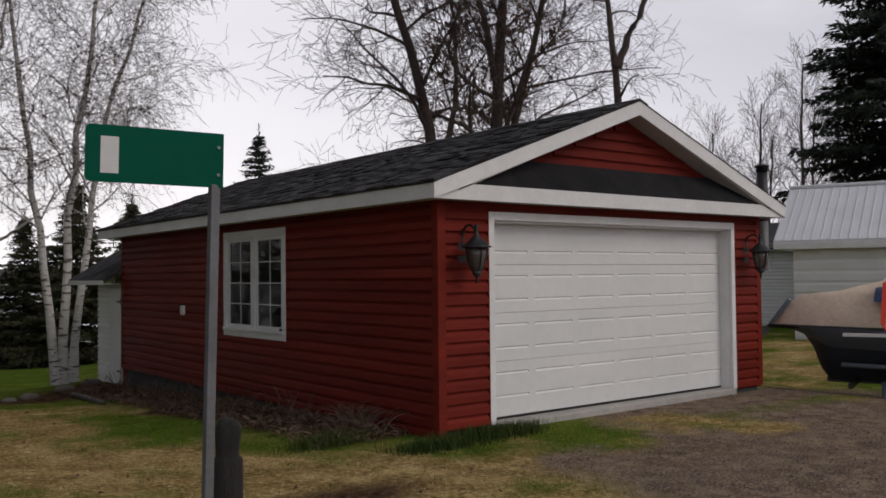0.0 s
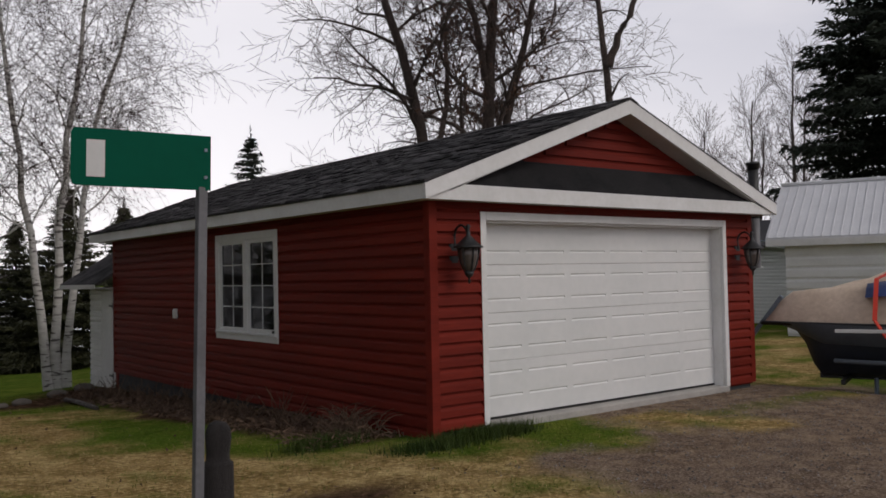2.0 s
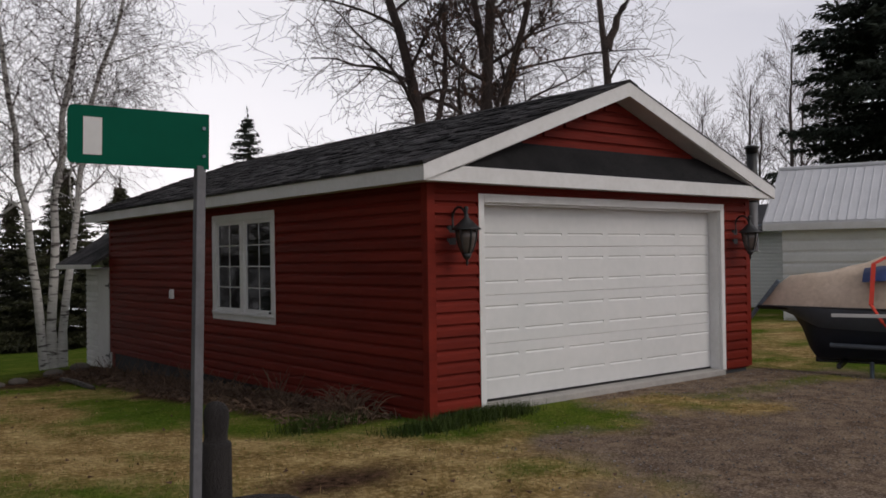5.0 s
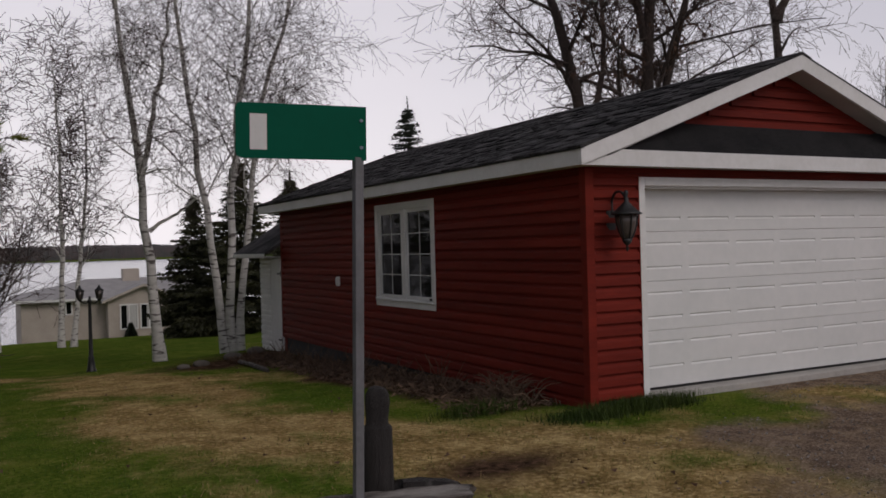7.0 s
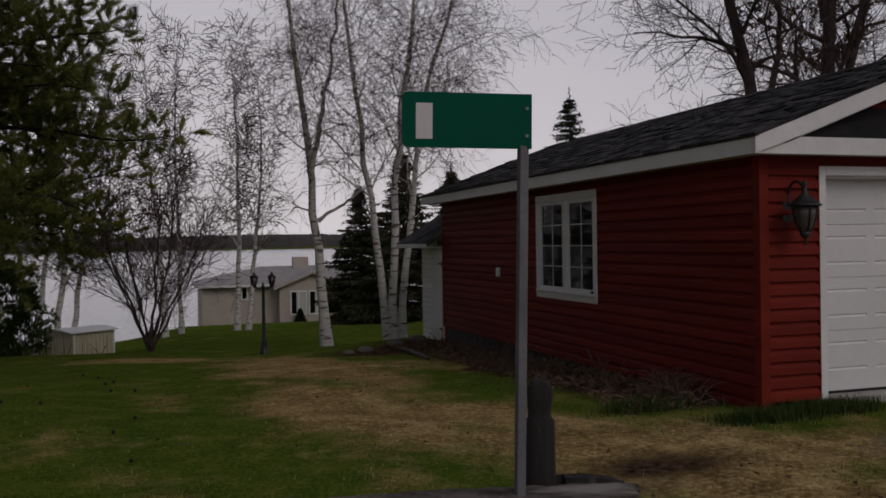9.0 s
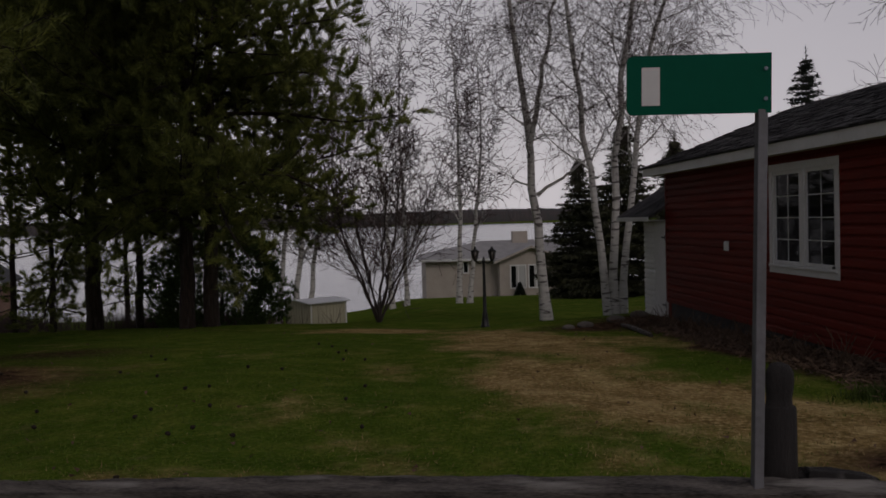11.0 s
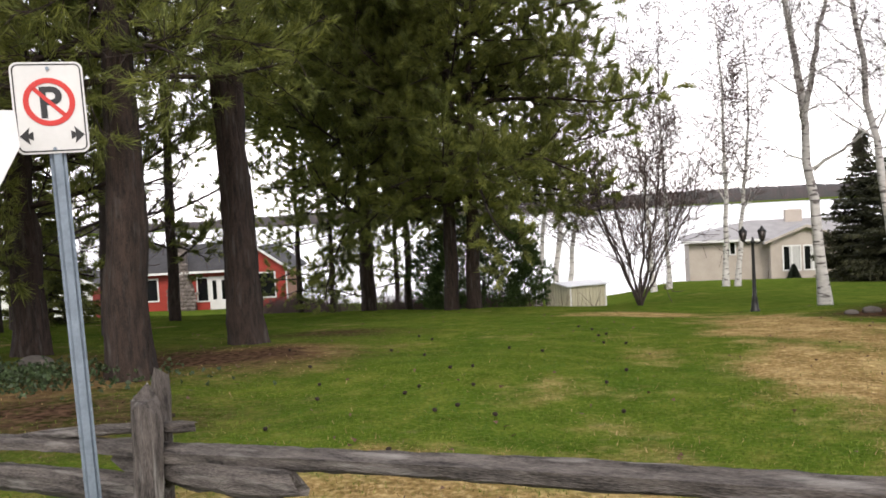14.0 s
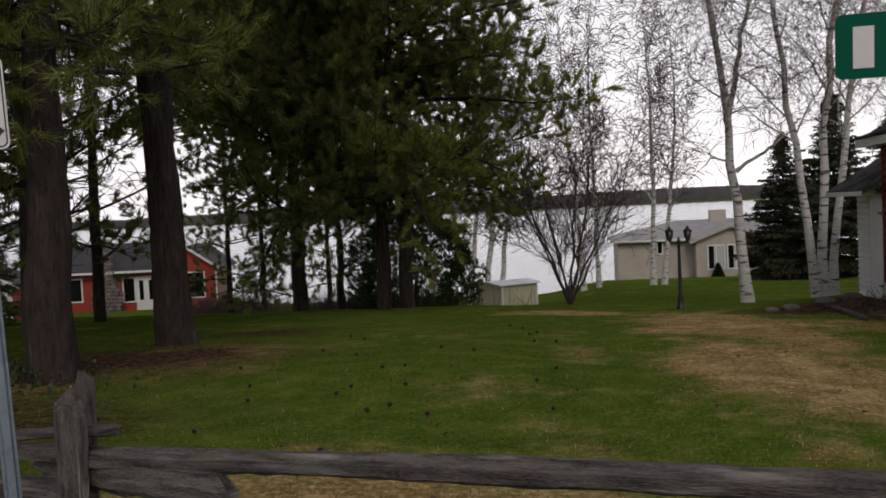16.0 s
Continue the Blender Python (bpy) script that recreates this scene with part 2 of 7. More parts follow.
def tube(a, b, r0, r1=None, sides=10, bm=None):
    out = bm or bmesh.new()
    a, b = Vector(a), Vector(b)
    r1 = r0 if r1 is None else r1
    m = (b - a).to_track_quat("Z", "Y").to_matrix()
    rings = []
    for p, r in ((a, r0), (b, r1)):
        rings.append([out.verts.new(p + m @ Vector((r * math.cos(u), r * math.sin(u), 0))) for u in np.arange(sides) * 2 * math.pi / sides])
    for i in range(sides):
        out.faces.new((rings[0][i], rings[0][(i + 1) % sides], rings[1][(i + 1) % sides], rings[1][i]))
    out.faces.new(rings[0][::-1])
    out.faces.new(rings[1])
    return out


def lathe(profile, sides=16, bm=None, at=(0, 0, 0)):
    """A turned body from (radius, height) pairs."""
    out = bm or bmesh.new()
    rings = []
    for r, z in profile:
        rings.append([out.verts.new((at[0] + r * math.cos(u), at[1] + r * math.sin(u), at[2] + z)) for u in np.arange(sides) * 2 * math.pi / sides])
    for p, q in zip(rings, rings[1:]):
        for i in range(sides):
            out.faces.new((p[i], p[(i + 1) % sides], q[(i + 1) % sides], q[i]))
    out.faces.new(rings[0][::-1])
    out.faces.new(rings[-1])
    for f in out.faces:
        f.smooth = True
    return out


def prism(outline, y0, y1, bm=None):
    """A plate with an (x, z) outline, from y0 to y1."""
    out = bm or bmesh.new()
    a = [out.verts.new((x, y0, z)) for x, z in outline]
    b = [out.verts.new((x, y1, z)) for x, z in outline]
    n = len(outline)
    out.faces.new(a)
    out.faces.new(b[::-1])
    for i in range(n):
        out.faces.new((a[i], b[i], b[(i + 1) % n], a[(i + 1) % n]))
    bmesh.ops.recalc_face_normals(out, faces=out.faces)
    return out


def spin_z(deg):
    return Matrix.Rotation(radians(deg), 4, "Z")


# ---- ground ----
NEAR_HOUSE = ((-300, -10, -4, 0, 5, 9.7, 12, 15, 30, 58, 70, 76, 90, 1440, 1500, 1560, 3000), (-0.25, -0.14, -0.1, -0.05, -0.2, -0.55, -0.85, -1.1, -2.0, -4.1, -5.2, -6.4, -8, -8, -5, 2, 8))
NEAR_PINES = ((-300, -10, -3, 1.6, 5, 16, 24, 31, 38, 46, 55, 60, 66, 90, 1440, 1500, 1560, 3000), (-0.25, -0.12, -0.08, -0.03, -0.17, -0.95, -2.0, -3.0, -3.5, -3.9, -4.7, -5.4, -6.4, -8, -8, -5, 2, 8))
NEAR_BOAT = ((-300, -10, -1, 2, 12, 20, 30, 58, 70, 76, 90, 1440, 1500, 1560, 3000), (-0.3, -0.3, -0.32, -0.25, -0.3, -0.7, -1.8, -4.1, -5.2, -6.4, -8, -8, -5, 2, 8))


def smooth_step(a, b, v):
    u = np.clip((v - a) / (b - a), 0, 1)
    return u * u * (3 - 2 * u)


def profile_z(y, p):
    return sum(np.interp(y + k, *p) for k in (-2, -1, 0, 1, 2)) / 5


def ground_z(x, y):
    s, c = smooth_step(-9, -3, x), smooth_step(5.7, 8.0, x)
    z = profile_z(y, NEAR_PINES) * (1 - s) + profile_z(y, NEAR_HOUSE) * s
    z = z * (1 - c) + profile_z(y, NEAR_BOAT) * c
    z = z + 0.28 * np.exp(-((x - 0.5) ** 2 + (y - 11.8) ** 2) / 9.0)
    return z + 0.03 * np.sin(x * 1.3 + 0.7 * y) * np.sin(y * 0.9 - 0.4 * x) * smooth_step(-4, -1, y + 0 * x) * smooth_step(-0.2, -1.5, x)


def gz(x, y):
    return float(ground_z(np.float64(x), np.float64(y)))


GRIDS = [np.random.default_rng(900 + k).random((64, 64)) for k in range(6)]


def soft_noise(x, y, size, seed):
    """Smooth noise from 0 to 1, with features about size metres wide, in three octaves."""
    total, weight = 0.0, 0.0
    for o in range(3):
        g = GRIDS[(seed + o) % 6]
        u, v = x / size * 2**o + 13.7 * seed, y / size * 2**o + 7.3 * seed
        i, j = np.floor(u).astype(int), np.floor(v).astype(int)
        a, b = u - i, v - j
        a, b = a * a * (3 - 2 * a), b * b * (3 - 2 * b)
        i0, i1, j0, j1 = i % 64, (i + 1) % 64, j % 64, (j + 1) % 64
        n = (g[i0, j0] * (1 - a) + g[i1, j0] * a) * (1 - b) + (g[i0, j1] * (1 - a) + g[i1, j1] * a) * b
        total, weight = total + n * 0.55**o, weight + 0.55**o
    return total / weight


def cover(x, y):
    """How much straw, gravel and bare soil lies at a place."""
    x, y = np.asarray(x, float), np.asarray(y, float)
    n1, n2, n3 = soft_noise(x * 0.8, y * 0.8, 1.6, 1), soft_noise(x * 0.8, y * 0.7, 0.6, 2), soft_noise(x * 0.7, y, 3.2, 3)
    worn_l = np.interp(y, (-3, -1.2, -0.1, 0.8, 2, 7, 15), (-3.4, -3.6, -3.8, -4.3, -5.1, -5.2, -6.3)) + 1.3 * (n3 - 0.5)
    worn_r = np.interp(y, (-3, -1.6, -1.1, 0.1, 1.7, 4.2, 7, 12), (0.2, -0.8, -1.2, -1.6, -2.0, -2.1, -2.4, -3.6)) + 1.0 * (n3 - 0.5)
    path = smooth_step(-0.4, 0.4, x - worn_l) * smooth_step(0.4, -0.4, x - worn_r) * smooth_step(16, 8, y)
    front = smooth_step(-1.0, -1.7, y + 0.5 * (n1 - 0.5)) * smooth_step(-4.2, -3.2, x)
    hump = 0.8 * np.exp(-((x + 5.8) ** 2 / 4 + (y - 12.0) ** 2 / 6))
    under = 0.75 * np.exp(-((x + 10.6) ** 2 / 6 + (y - 4.0) ** 2 / 5)) + 0.6 * np.exp(-((x + 11.3) ** 2 / 6 + (y - 1.0) ** 2 / 3))
    lawn = (0.42 - 0.16 * smooth_step(-5.5, -7.5, x)) * smooth_step(16, 3, y) + 0.14 * smooth_step(1.0, -2.5, y)
    base = np.maximum.reduce([(0.58 + 0.28 * np.exp(-((x + 2.9) ** 2 / 3.0 + (y - 0.6) ** 2 / 5.0))) * path, 0.66 * front, 0.8 * hump, 0.6 * under, lawn])
    straw = smooth_step(0.26, 0.80, base + 1.15 * (n1 - 0.5) + 0.6 * (n2 - 0.5))
    verge = smooth_step(0.0, 0.6, x - worn_r) * smooth_step(-1.7, -1.1, y) * smooth_step(8, 6, y) * smooth_step(1.7, 0.9, x)
    lush = smooth_step(0.0, -0.7, x - worn_l) * smooth_step(-0.4, 1.4, y) * smooth_step(-10.2, -8.6, x)
    straw = straw * (1 - 0.15 * verge) * (1 - 0.25 * lush)
    gravel = smooth_step(-0.2, 0.6, x - 0.36 * (y + 1.4) + 0.2 + 2.2 * (n1 - 0.5)) * smooth_step(-0.9, -1.7, y + 1.2 * (n2 - 0.5))
    drive = smooth_step(1.5, 2.5, x + 1.2 * (n2 - 0.5)) * smooth_step(0.4, 0.0, y) * smooth_step(-1.4, -0.6, y + 1.2 * (n1 - 0.5))
    far_road = smooth_step(-4.9, -5.6, y + 0.8 * (n1 - 0.5))
    gravel = np.clip(np.maximum(gravel, drive), 0, 1) * smooth_step(9.0, 7.5, x) * smooth_step(0.25, 0.5, 0.62 - 0.5 * (n2 - 0.5))
    strip = np.exp(-(((x - 2.62 + 0.28 * (y + 0.4)) / 0.42) ** 2)) * smooth_step(-0.25, -0.5, y) * smooth_step(-2.3, -1.8, y)
    strip = np.clip(1.5 * strip * (0.35 + 1.1 * n2), 0, 1)
    gravel = gravel * (1 - 0.95 * strip)
    straw = np.maximum(straw, strip * smooth_step(0.62, 0.45, n1))
    gravel = np.maximum(gravel, far_road)
    bed = smooth_step(-1.35, -0.9, x + 1.0 * (n2 - 0.5)) * smooth_step(0.1, -0.1, x) * smooth_step(0.2, 0.6, y) * smooth_step(10.5, 9.5, y)
    ridge = np.exp(-((x + 1.6) ** 2 / 1.2 + (y - 9.0) ** 2 / 1.2)) + np.exp(-((x + 0.5) ** 2 / 0.6 + (y - 10.2) ** 2 / 0.8))
    # soil under the pines: needle litter, enlarged to stand in for their shade
    scrape_and_shade = np.exp(-((x + 1.9) ** 2 / 0.5 + (y + 1.4) ** 2 / 0.10)) + np.exp(-((x + 3.1) ** 2 / 0.6 + (y + 1.9) ** 2 / 0.03)) + 0.7 * np.exp(-((x + 10.4) ** 2 / 2.5 + (y - 6.6) ** 2 / 0.8)) + 0.7 * np.exp(-((x + 12.4) ** 2 / 6 + (y - 2.6) ** 2 / 7)) + 0.85 * np.exp(-((x + 10.4) ** 2 / 3 + (y + 0.4) ** 2 / 1.2)) + 0.5 * np.exp(-((x + 10.0) ** 2 / 3 + (y - 3.4) ** 2 / 2))
    soil = np.clip(np.maximum.reduce([bed, ridge, scrape_and_shade]) * (0.6 + 0.8 * n2), 0, 1)
    return straw, gravel, soil


def spaced(lo, fine_lo, fine_hi, hi, step, grow):
    out = list(np.arange(fine_lo, fine_hi, step))
    s, v = step, out[-1]
    while v < hi:
        s *= grow
        v += s
        out.append(v)
    s, v = step, out[0]
    while v > lo:
        s *= grow
        v -= s
        out.insert(0, v)
    return np.array(out)


def ground_material():
    m = bpy.data.materials.new("lawn_soil_and_gravel")
    m.use_nodes = True
    n, k = m.node_tree.nodes, m.node_tree.links
    s = n["Principled BSDF"]
    s.inputs["Roughness"].default_value, s.inputs["Specular IOR Level"].default_value = 1.0, 0.0
    co = n.new("ShaderNodeTexCoord")

    def tex(scale, detail=5):
        t = n.new("ShaderNodeTexNoise")
        t.inputs["Scale"].default_value, t.inputs["Detail"].default_value = scale, detail
        k.new(co.outputs["Object"], t.inputs["Vector"])
        return t.outputs["Fac"]

    def two(f, a, b, lo=0.35, hi=0.65):
        r = n.new("ShaderNodeValToRGB")
        r.color_ramp.elements[0].position, r.color_ramp.elements[1].position = lo, hi
        r.color_ramp.elements[0].color, r.color_ramp.elements[1].color = (*a, 1), (*b, 1)
        k.new(f, r.inputs[0])
        return r.outputs[0]

    def mixed(f, a, b):
        x = n.new("ShaderNodeMixRGB")
        k.new(f, x.inputs[0])
        k.new(a, x.inputs[1])
        k.new(b, x.inputs[2])
        return x.outputs[0]

    def sharp(name, f, amount=0.5):
        at = n.new("ShaderNodeAttribute")
        at.attribute_name = name
        ad = n.new("ShaderNodeMath")
        ad.operation = "MULTIPLY_ADD"
        k.new(f, ad.inputs[0])
        ad.inputs[1].default_value, ad.inputs[2].default_value = amount, -amount / 2
        su = n.new("ShaderNodeMath")
        k.new(at.outputs["Fac"], su.inputs[0])
        k.new(ad.outputs[0], su.inputs[1])
        r = n.new("ShaderNodeMapRange")
        r.inputs[1].default_value, r.inputs[2].default_value = 0.12, 0.88
        k.new(su.outputs[0], r.inputs[0])
        return r.outputs[0]

    def three(f, a, b, c, p=(0.3, 0.5, 0.7)):
        r = n.new("ShaderNodeValToRGB")
        r.color_ramp.elements[0].position, r.color_ramp.elements[1].position = p[0], p[2]
        r.color_ramp.elements[0].color, r.color_ramp.elements[1].color = (*a, 1), (*c, 1)
        e = r.color_ramp.elements.new(p[1])
        e.color = (*b, 1)
        k.new(f, r.inputs[0])
        return r.outputs[0]

    lush = mixed(tex(7, 8), three(tex(3.5, 10), (0.017, 0.045, 0.005), (0.042, 0.104, 0.011), (0.105, 0.150, 0.020)), three(tex(26, 8), (0.012, 0.029, 0.004), (0.048, 0.110, 0.013), (0.14, 0.174, 0.027)))
    tired = mixed(tex(8, 8), three(tex(2.0, 12), (0.038, 0.060, 0.007), (0.10, 0.132, 0.016), (0.24, 0.225, 0.05)), three(tex(24, 8), (0.028, 0.044, 0.007), (0.105, 0.132, 0.018), (0.30, 0.26, 0.08)))
    grass = mixed(tex(0.5), lush, tired)
    straw = mixed(tex(6, 8), three(tex(2.6, 12), (0.085, 0.058, 0.020), (0.30, 0.205, 0.084), (0.60, 0.455, 0.215)), three(tex(20, 10), (0.045, 0.034, 0.012), (0.28, 0.19, 0.074), (0.70, 0.54, 0.27)))
    stone = mixed(tex(1.2), three(tex(48, 5), (0.05, 0.037, 0.029), (0.165, 0.125, 0.098), (0.40, 0.33, 0.275)), three(tex(6, 12), (0.075, 0.048, 0.032), (0.18, 0.125, 0.085), (0.32, 0.235, 0.155)))
    soil = two(tex(12, 10), (0.020, 0.013, 0.009), (0.11, 0.066, 0.042))
    c = mixed(sharp("straw", tex(4, 12), 1.0), grass, straw)
    c = mixed(sharp("gravel", tex(3, 12), 0.9), c, stone)
    c = mixed(sharp("soil", tex(6, 8), 0.6), c, soil)
    k.new(c, s.inputs["Base Color"])
    bp = n.new("ShaderNodeBump")
    bp.inputs["Strength"].default_value, bp.inputs["Distance"].default_value = 0.8, 0.04
    k.new(tex(30), bp.inputs["Height"])
    k.new(bp.outputs[0], s.inputs["Normal"])
    return m


def build_ground():
    xs = spaced(-2800, -15, 8, 2800, 0.24, 1.1)
    ys = spaced(-900, -6, 14, 3000, 0.24, 1.06)
    gx, gy = np.meshgrid(xs, ys)
    z = ground_z(gx, gy)
    nx, ny = len(xs), len(ys)
    i = np.arange(nx * ny).reshape(ny, nx)
    faces = np.stack([i[:-1, :-1], i[:-1, 1:], i[1:, 1:], i[1:, :-1]], -1).reshape(-1, 4)
    me = bpy.data.meshes.new("ground")
    me.from_pydata(np.stack([gx, gy, z], -1).reshape(-1, 3).tolist(), [], faces.tolist())
    for name, v in zip(("straw", "gravel", "soil"), cover(gx, gy)):
        a = me.attributes.new(name, "FLOAT", "POINT")
        a.data.foreach_set("value", v.astype(np.float32).ravel())
    me.materials.append(ground_material())
    me.shade_smooth()
    tagged(new("ground", me), "sloping spring lawn with straw patches and gravel", "ground", kind="structure")


build_ground()


def water_material():
    m = bpy.data.materials.new("lake_water")
    m.use_nodes = True
    n, k = m.node_tree.nodes, m.node_tree.links
    s = n["Principled BSDF"]
    s.inputs["Base Color"].default_value = (0.25, 0.26, 0.29, 1)
    s.inputs["Roughness"].default_value = 0.18
    co, mp, t, bp = n.new("ShaderNodeTexCoord"), n.new("ShaderNodeMapping"), n.new("ShaderNodeTexNoise"), n.new("ShaderNodeBump")
    mp.inputs["Scale"].default_value = (0.25, 1.2, 1)
    t.inputs["Scale"].default_value, t.inputs["Detail"].default_value = 0.9, 6
    bp.inputs["Strength"].default_value, bp.inputs["Distance"].default_value = 0.35, 0.3
    k.new(co.outputs["Object"], mp.inputs[0])
    k.new(mp.outputs[0], t.inputs["Vector"])
    k.new(t.outputs["Fac"], bp.inputs["Height"])
    k.new(bp.outputs[0], s.inputs["Normal"])
    return m


tagged(raw("water", [(-2500, 50, -5.8), (2500, 50, -5.8), (2500, 1540, -5.8), (-2500, 1540, -5.8)], [(0, 1, 2, 3)], water_material()),
       "pale grey lake with light ripples", "lake", kind="structure")

# ---- garage ----
W, L, EAVE, RIDGE, OVER, BACK = 5.68, 9.75, 2.5, 3.64, 0.26, 10.45
COURSE = 0.127
PITCH = (RIDGE - EAVE) / (W / 2 + OVER)


def roof_z(x):
    return RIDGE - PITCH * abs(x - W / 2)


def lap_profile(h):
    """Dutch-lap board: (out, up) pairs from the butt to the top."""
    return ((0.0, 0.0), (0.029, 0.0), (0.033, 0.005), (0.029, h * 0.56), (0.024, h * 0.64), (0.005, h * 0.80), (0.002, h), (0.0, h))


def lap_board(length, h=COURSE):
    """A board along +x whose face looks to -y; two cut ends may lean."""
    a, b = length if isinstance(length, tuple) else (0.0, length)
    bm = bmesh.new()
    p = lap_profile(h)
    ring = [[bm.verts.new((x, -o, u)) for o, u in p] for x in (a, b)]
    for i in range(len(p) - 1):
        bm.faces.new((ring[0][i], ring[1][i], ring[1][i + 1], ring[0][i + 1]))
    bm.faces.new(ring[0])
    bm.faces.new(ring[1][::-1])
    bmesh.ops.recalc_face_normals(bm, faces=bm.faces)
    return bm


garage = thing("garage", "red sided single-storey garage with charcoal shingle roof", "garage")


def boards(parent, z0, z1, spans, to_place):
    """Courses from z0 to z1; spans(z) gives the stretches of each course."""
    cache = {}
    z = z0
    while z < z1 - 0.01:
        h = min(COURSE, z1 - z)
        for a, b in spans(z + h / 2):
            key = (round(b - a, 3), round(h, 3))
            if key in cache:
                shared("siding_board", cache[key], to_place(a, z), parent)
            else:
                ob = part("siding_board", lap_board(b - a, h), SIDING, parent)
                ob.matrix_local = to_place(a, z)
                cache[key] = ob
        z += COURSE


def build_garage():
    # wall cores, set behind the boards
    wall = part("front_wall", box((0.0, 0.004, -0.02), (0.72, 0.14, 2.42), bm=box((5.02, 0.004, -0.02), (W, 0.14, 2.42), bm=box((0.72, 0.004, 2.16), (5.02, 0.14, 2.42)))), SIDING, garage)
    boards(wall, 0.0, 2.4, lambda z: ((0.07, 0.66), (5.085, W - 0.06)) if z < 2.24 else ((0.07, W - 0.06),), lambda a, z: pose(a, 0, z))
    y0, y1, s0, s1 = 3.29, 5.05, 0.83, 2.15      # window opening
    core = box((0.004, 0.14, -0.1), (0.14, y0, 2.42), bm=box((0.004, y1, -0.1), (0.14, L, 2.42), bm=box((0.004, y0, s1), (0.14, y1, 2.42), bm=box((0.004, y0, -0.1), (0.14, y1, s0)))))
    side = part("side_wall", core, SIDING, garage)
    boards(side, -0.10, 2.40, lambda z: ((0.07, 3.21), (5.13, L - 0.06)) if 0.74 < z < 2.23 else ((0.07, L - 0.06),), lambda a, z: pose(0, a, z) @ Matrix.Rotation(radians(90), 4, "Z") @ Matrix.Scale(-1, 4, (0, 1, 0)))
    part("back_wall", box((0.0, L - 0.14, -0.6), (W, L, 2.42)), SIDING, garage)
    part("far_wall", box((W - 0.14, 0.14, -0.4), (W, L - 0.14, 2.42)), SIDING, garage)
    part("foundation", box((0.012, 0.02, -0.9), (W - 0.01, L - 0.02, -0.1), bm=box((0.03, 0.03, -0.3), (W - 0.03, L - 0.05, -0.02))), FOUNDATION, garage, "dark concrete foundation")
    for x, y in ((0, 0), (0, L), (W, 0)):
        sx, sy = (-1 if x == 0 else 1), (-1 if y == 0 else 1)
        bm = box((min(x + sx * 0.03, x - sx * 0.075), min(y, y + sy * 0.03), -0.1 if x == 0 else 0.0), (max(x + sx * 0.03, x - sx * 0.075), max(y, y + sy * 0.03), 2.4), 0.004)
        box((min(x, x + sx * 0.03), min(y - sy * 0.075, y + sy * 0.001), -0.1 if x == 0 else 0.0), (max(x, x + sx * 0.029), max(y - sy * 0.075, y + sy * 0.001), 2.399), 0.004, bm)
        part("corner_post", bm, SIDING, garage)
    # gable: wall, boards, pent strip, fascia
    g0 = 2.80
    core = prism([(0.3, 2.42), (W - 0.3, 2.42), (W / 2 + (RIDGE - 0.14 - 2.42) / PITCH - 0.05, 2.43), (W / 2, RIDGE - 0.14), (W / 2 - (RIDGE - 0.14 - 2.42) / PITCH + 0.05, 2.43)], 0.004, 0.12)
    gable = part("gable_wall", core, SIDING, garage)

    def gable_span(z):
        half = (RIDGE - 0.15 - z - COURSE / 2) / PITCH
        return ((W / 2 - half, W / 2 + half),) if half > 0.1 else ()
    boards(gable, g0, RIDGE - 0.15, gable_span, lambda a, z: pose(a, 0, z))
    half_hi, half_lo = (RIDGE - 0.16 - 2.84) / PITCH, (RIDGE - 0.16 - EAVE) / PITCH
    pent = bmesh.new()
    q = [(W / 2 - half_lo, -OVER + 0.025, EAVE - 0.005), (W / 2 + half_lo, -OVER + 0.025, EAVE - 0.005), (W / 2 + half_hi, -0.024, 2.84), (W / 2 - half_hi, -0.024, 2.84)]
    top = [pent.verts.new(v) for v in q]
    low = [pent.verts.new((v[0], v[1], v[2] - 0.03)) for v in q]
    pent.faces.new(top)
    pent.faces.new(low[::-1])
    for i in range(4):
        pent.faces.new((top[i], low[i], low[(i + 1) % 4], top[(i + 1) % 4]))
    bmesh.ops.recalc_face_normals(pent, faces=pent.faces)
    part("pent_roof", pent, PENT, garage, "narrow dark shingled strip")
    part("front_fascia", box((-OVER, -OVER, EAVE - 0.165), (W + OVER, -OVER + 0.022, EAVE - 0.002), 0.003), WHITE, garage, "white front fascia board")
    part("side_fascia", box((-OVER, -OVER + 0.023, EAVE - 0.165), (-OVER + 0.02, BACK, EAVE - 0.01), 0.003), WHITE, garage, "white eave fascia board")
    part("far_fascia", box((W + OVER - 0.02, -OVER + 0.023, EAVE - 0.165), (W + OVER, BACK, EAVE - 0.01), 0.003), WHITE, garage)
    for s in (-1, 1):
        d = (W / 2 + OVER)
        o = [(W / 2, RIDGE), (W / 2 + s * d, EAVE), (W / 2 + s * d, EAVE - 0.165), (W / 2 + s * (d - 0.42), EAVE - 0.02), (W / 2, RIDGE - 0.175)]
        part("rake_board", prism(o if s < 0 else o[::-1], -OVER - 0.026, -OVER - 0.002), WHITE, garage, "white rake board")
        sof = [(W / 2, RIDGE - 0.15), (W / 2 + s * (d - 0.30), EAVE - 0.05), (W / 2 + s * (d - 0.34), EAVE - 0.07), (W / 2, RIDGE - 0.17)]
        part("rake_soffit", prism(sof if s < 0 else sof[::-1], -OVER, 0.0), SOFFIT, garage)
    part("eave_soffit", box((-OVER + 0.02, -OVER + 0.022, EAVE - 0.155), (-0.001, BACK, EAVE - 0.143)), SOFFIT, garage)
    part("front_soffit", box((0.0, -OVER + 0.022, EAVE - 0.155), (W, 0.003, EAVE - 0.143)), SOFFIT, garage)
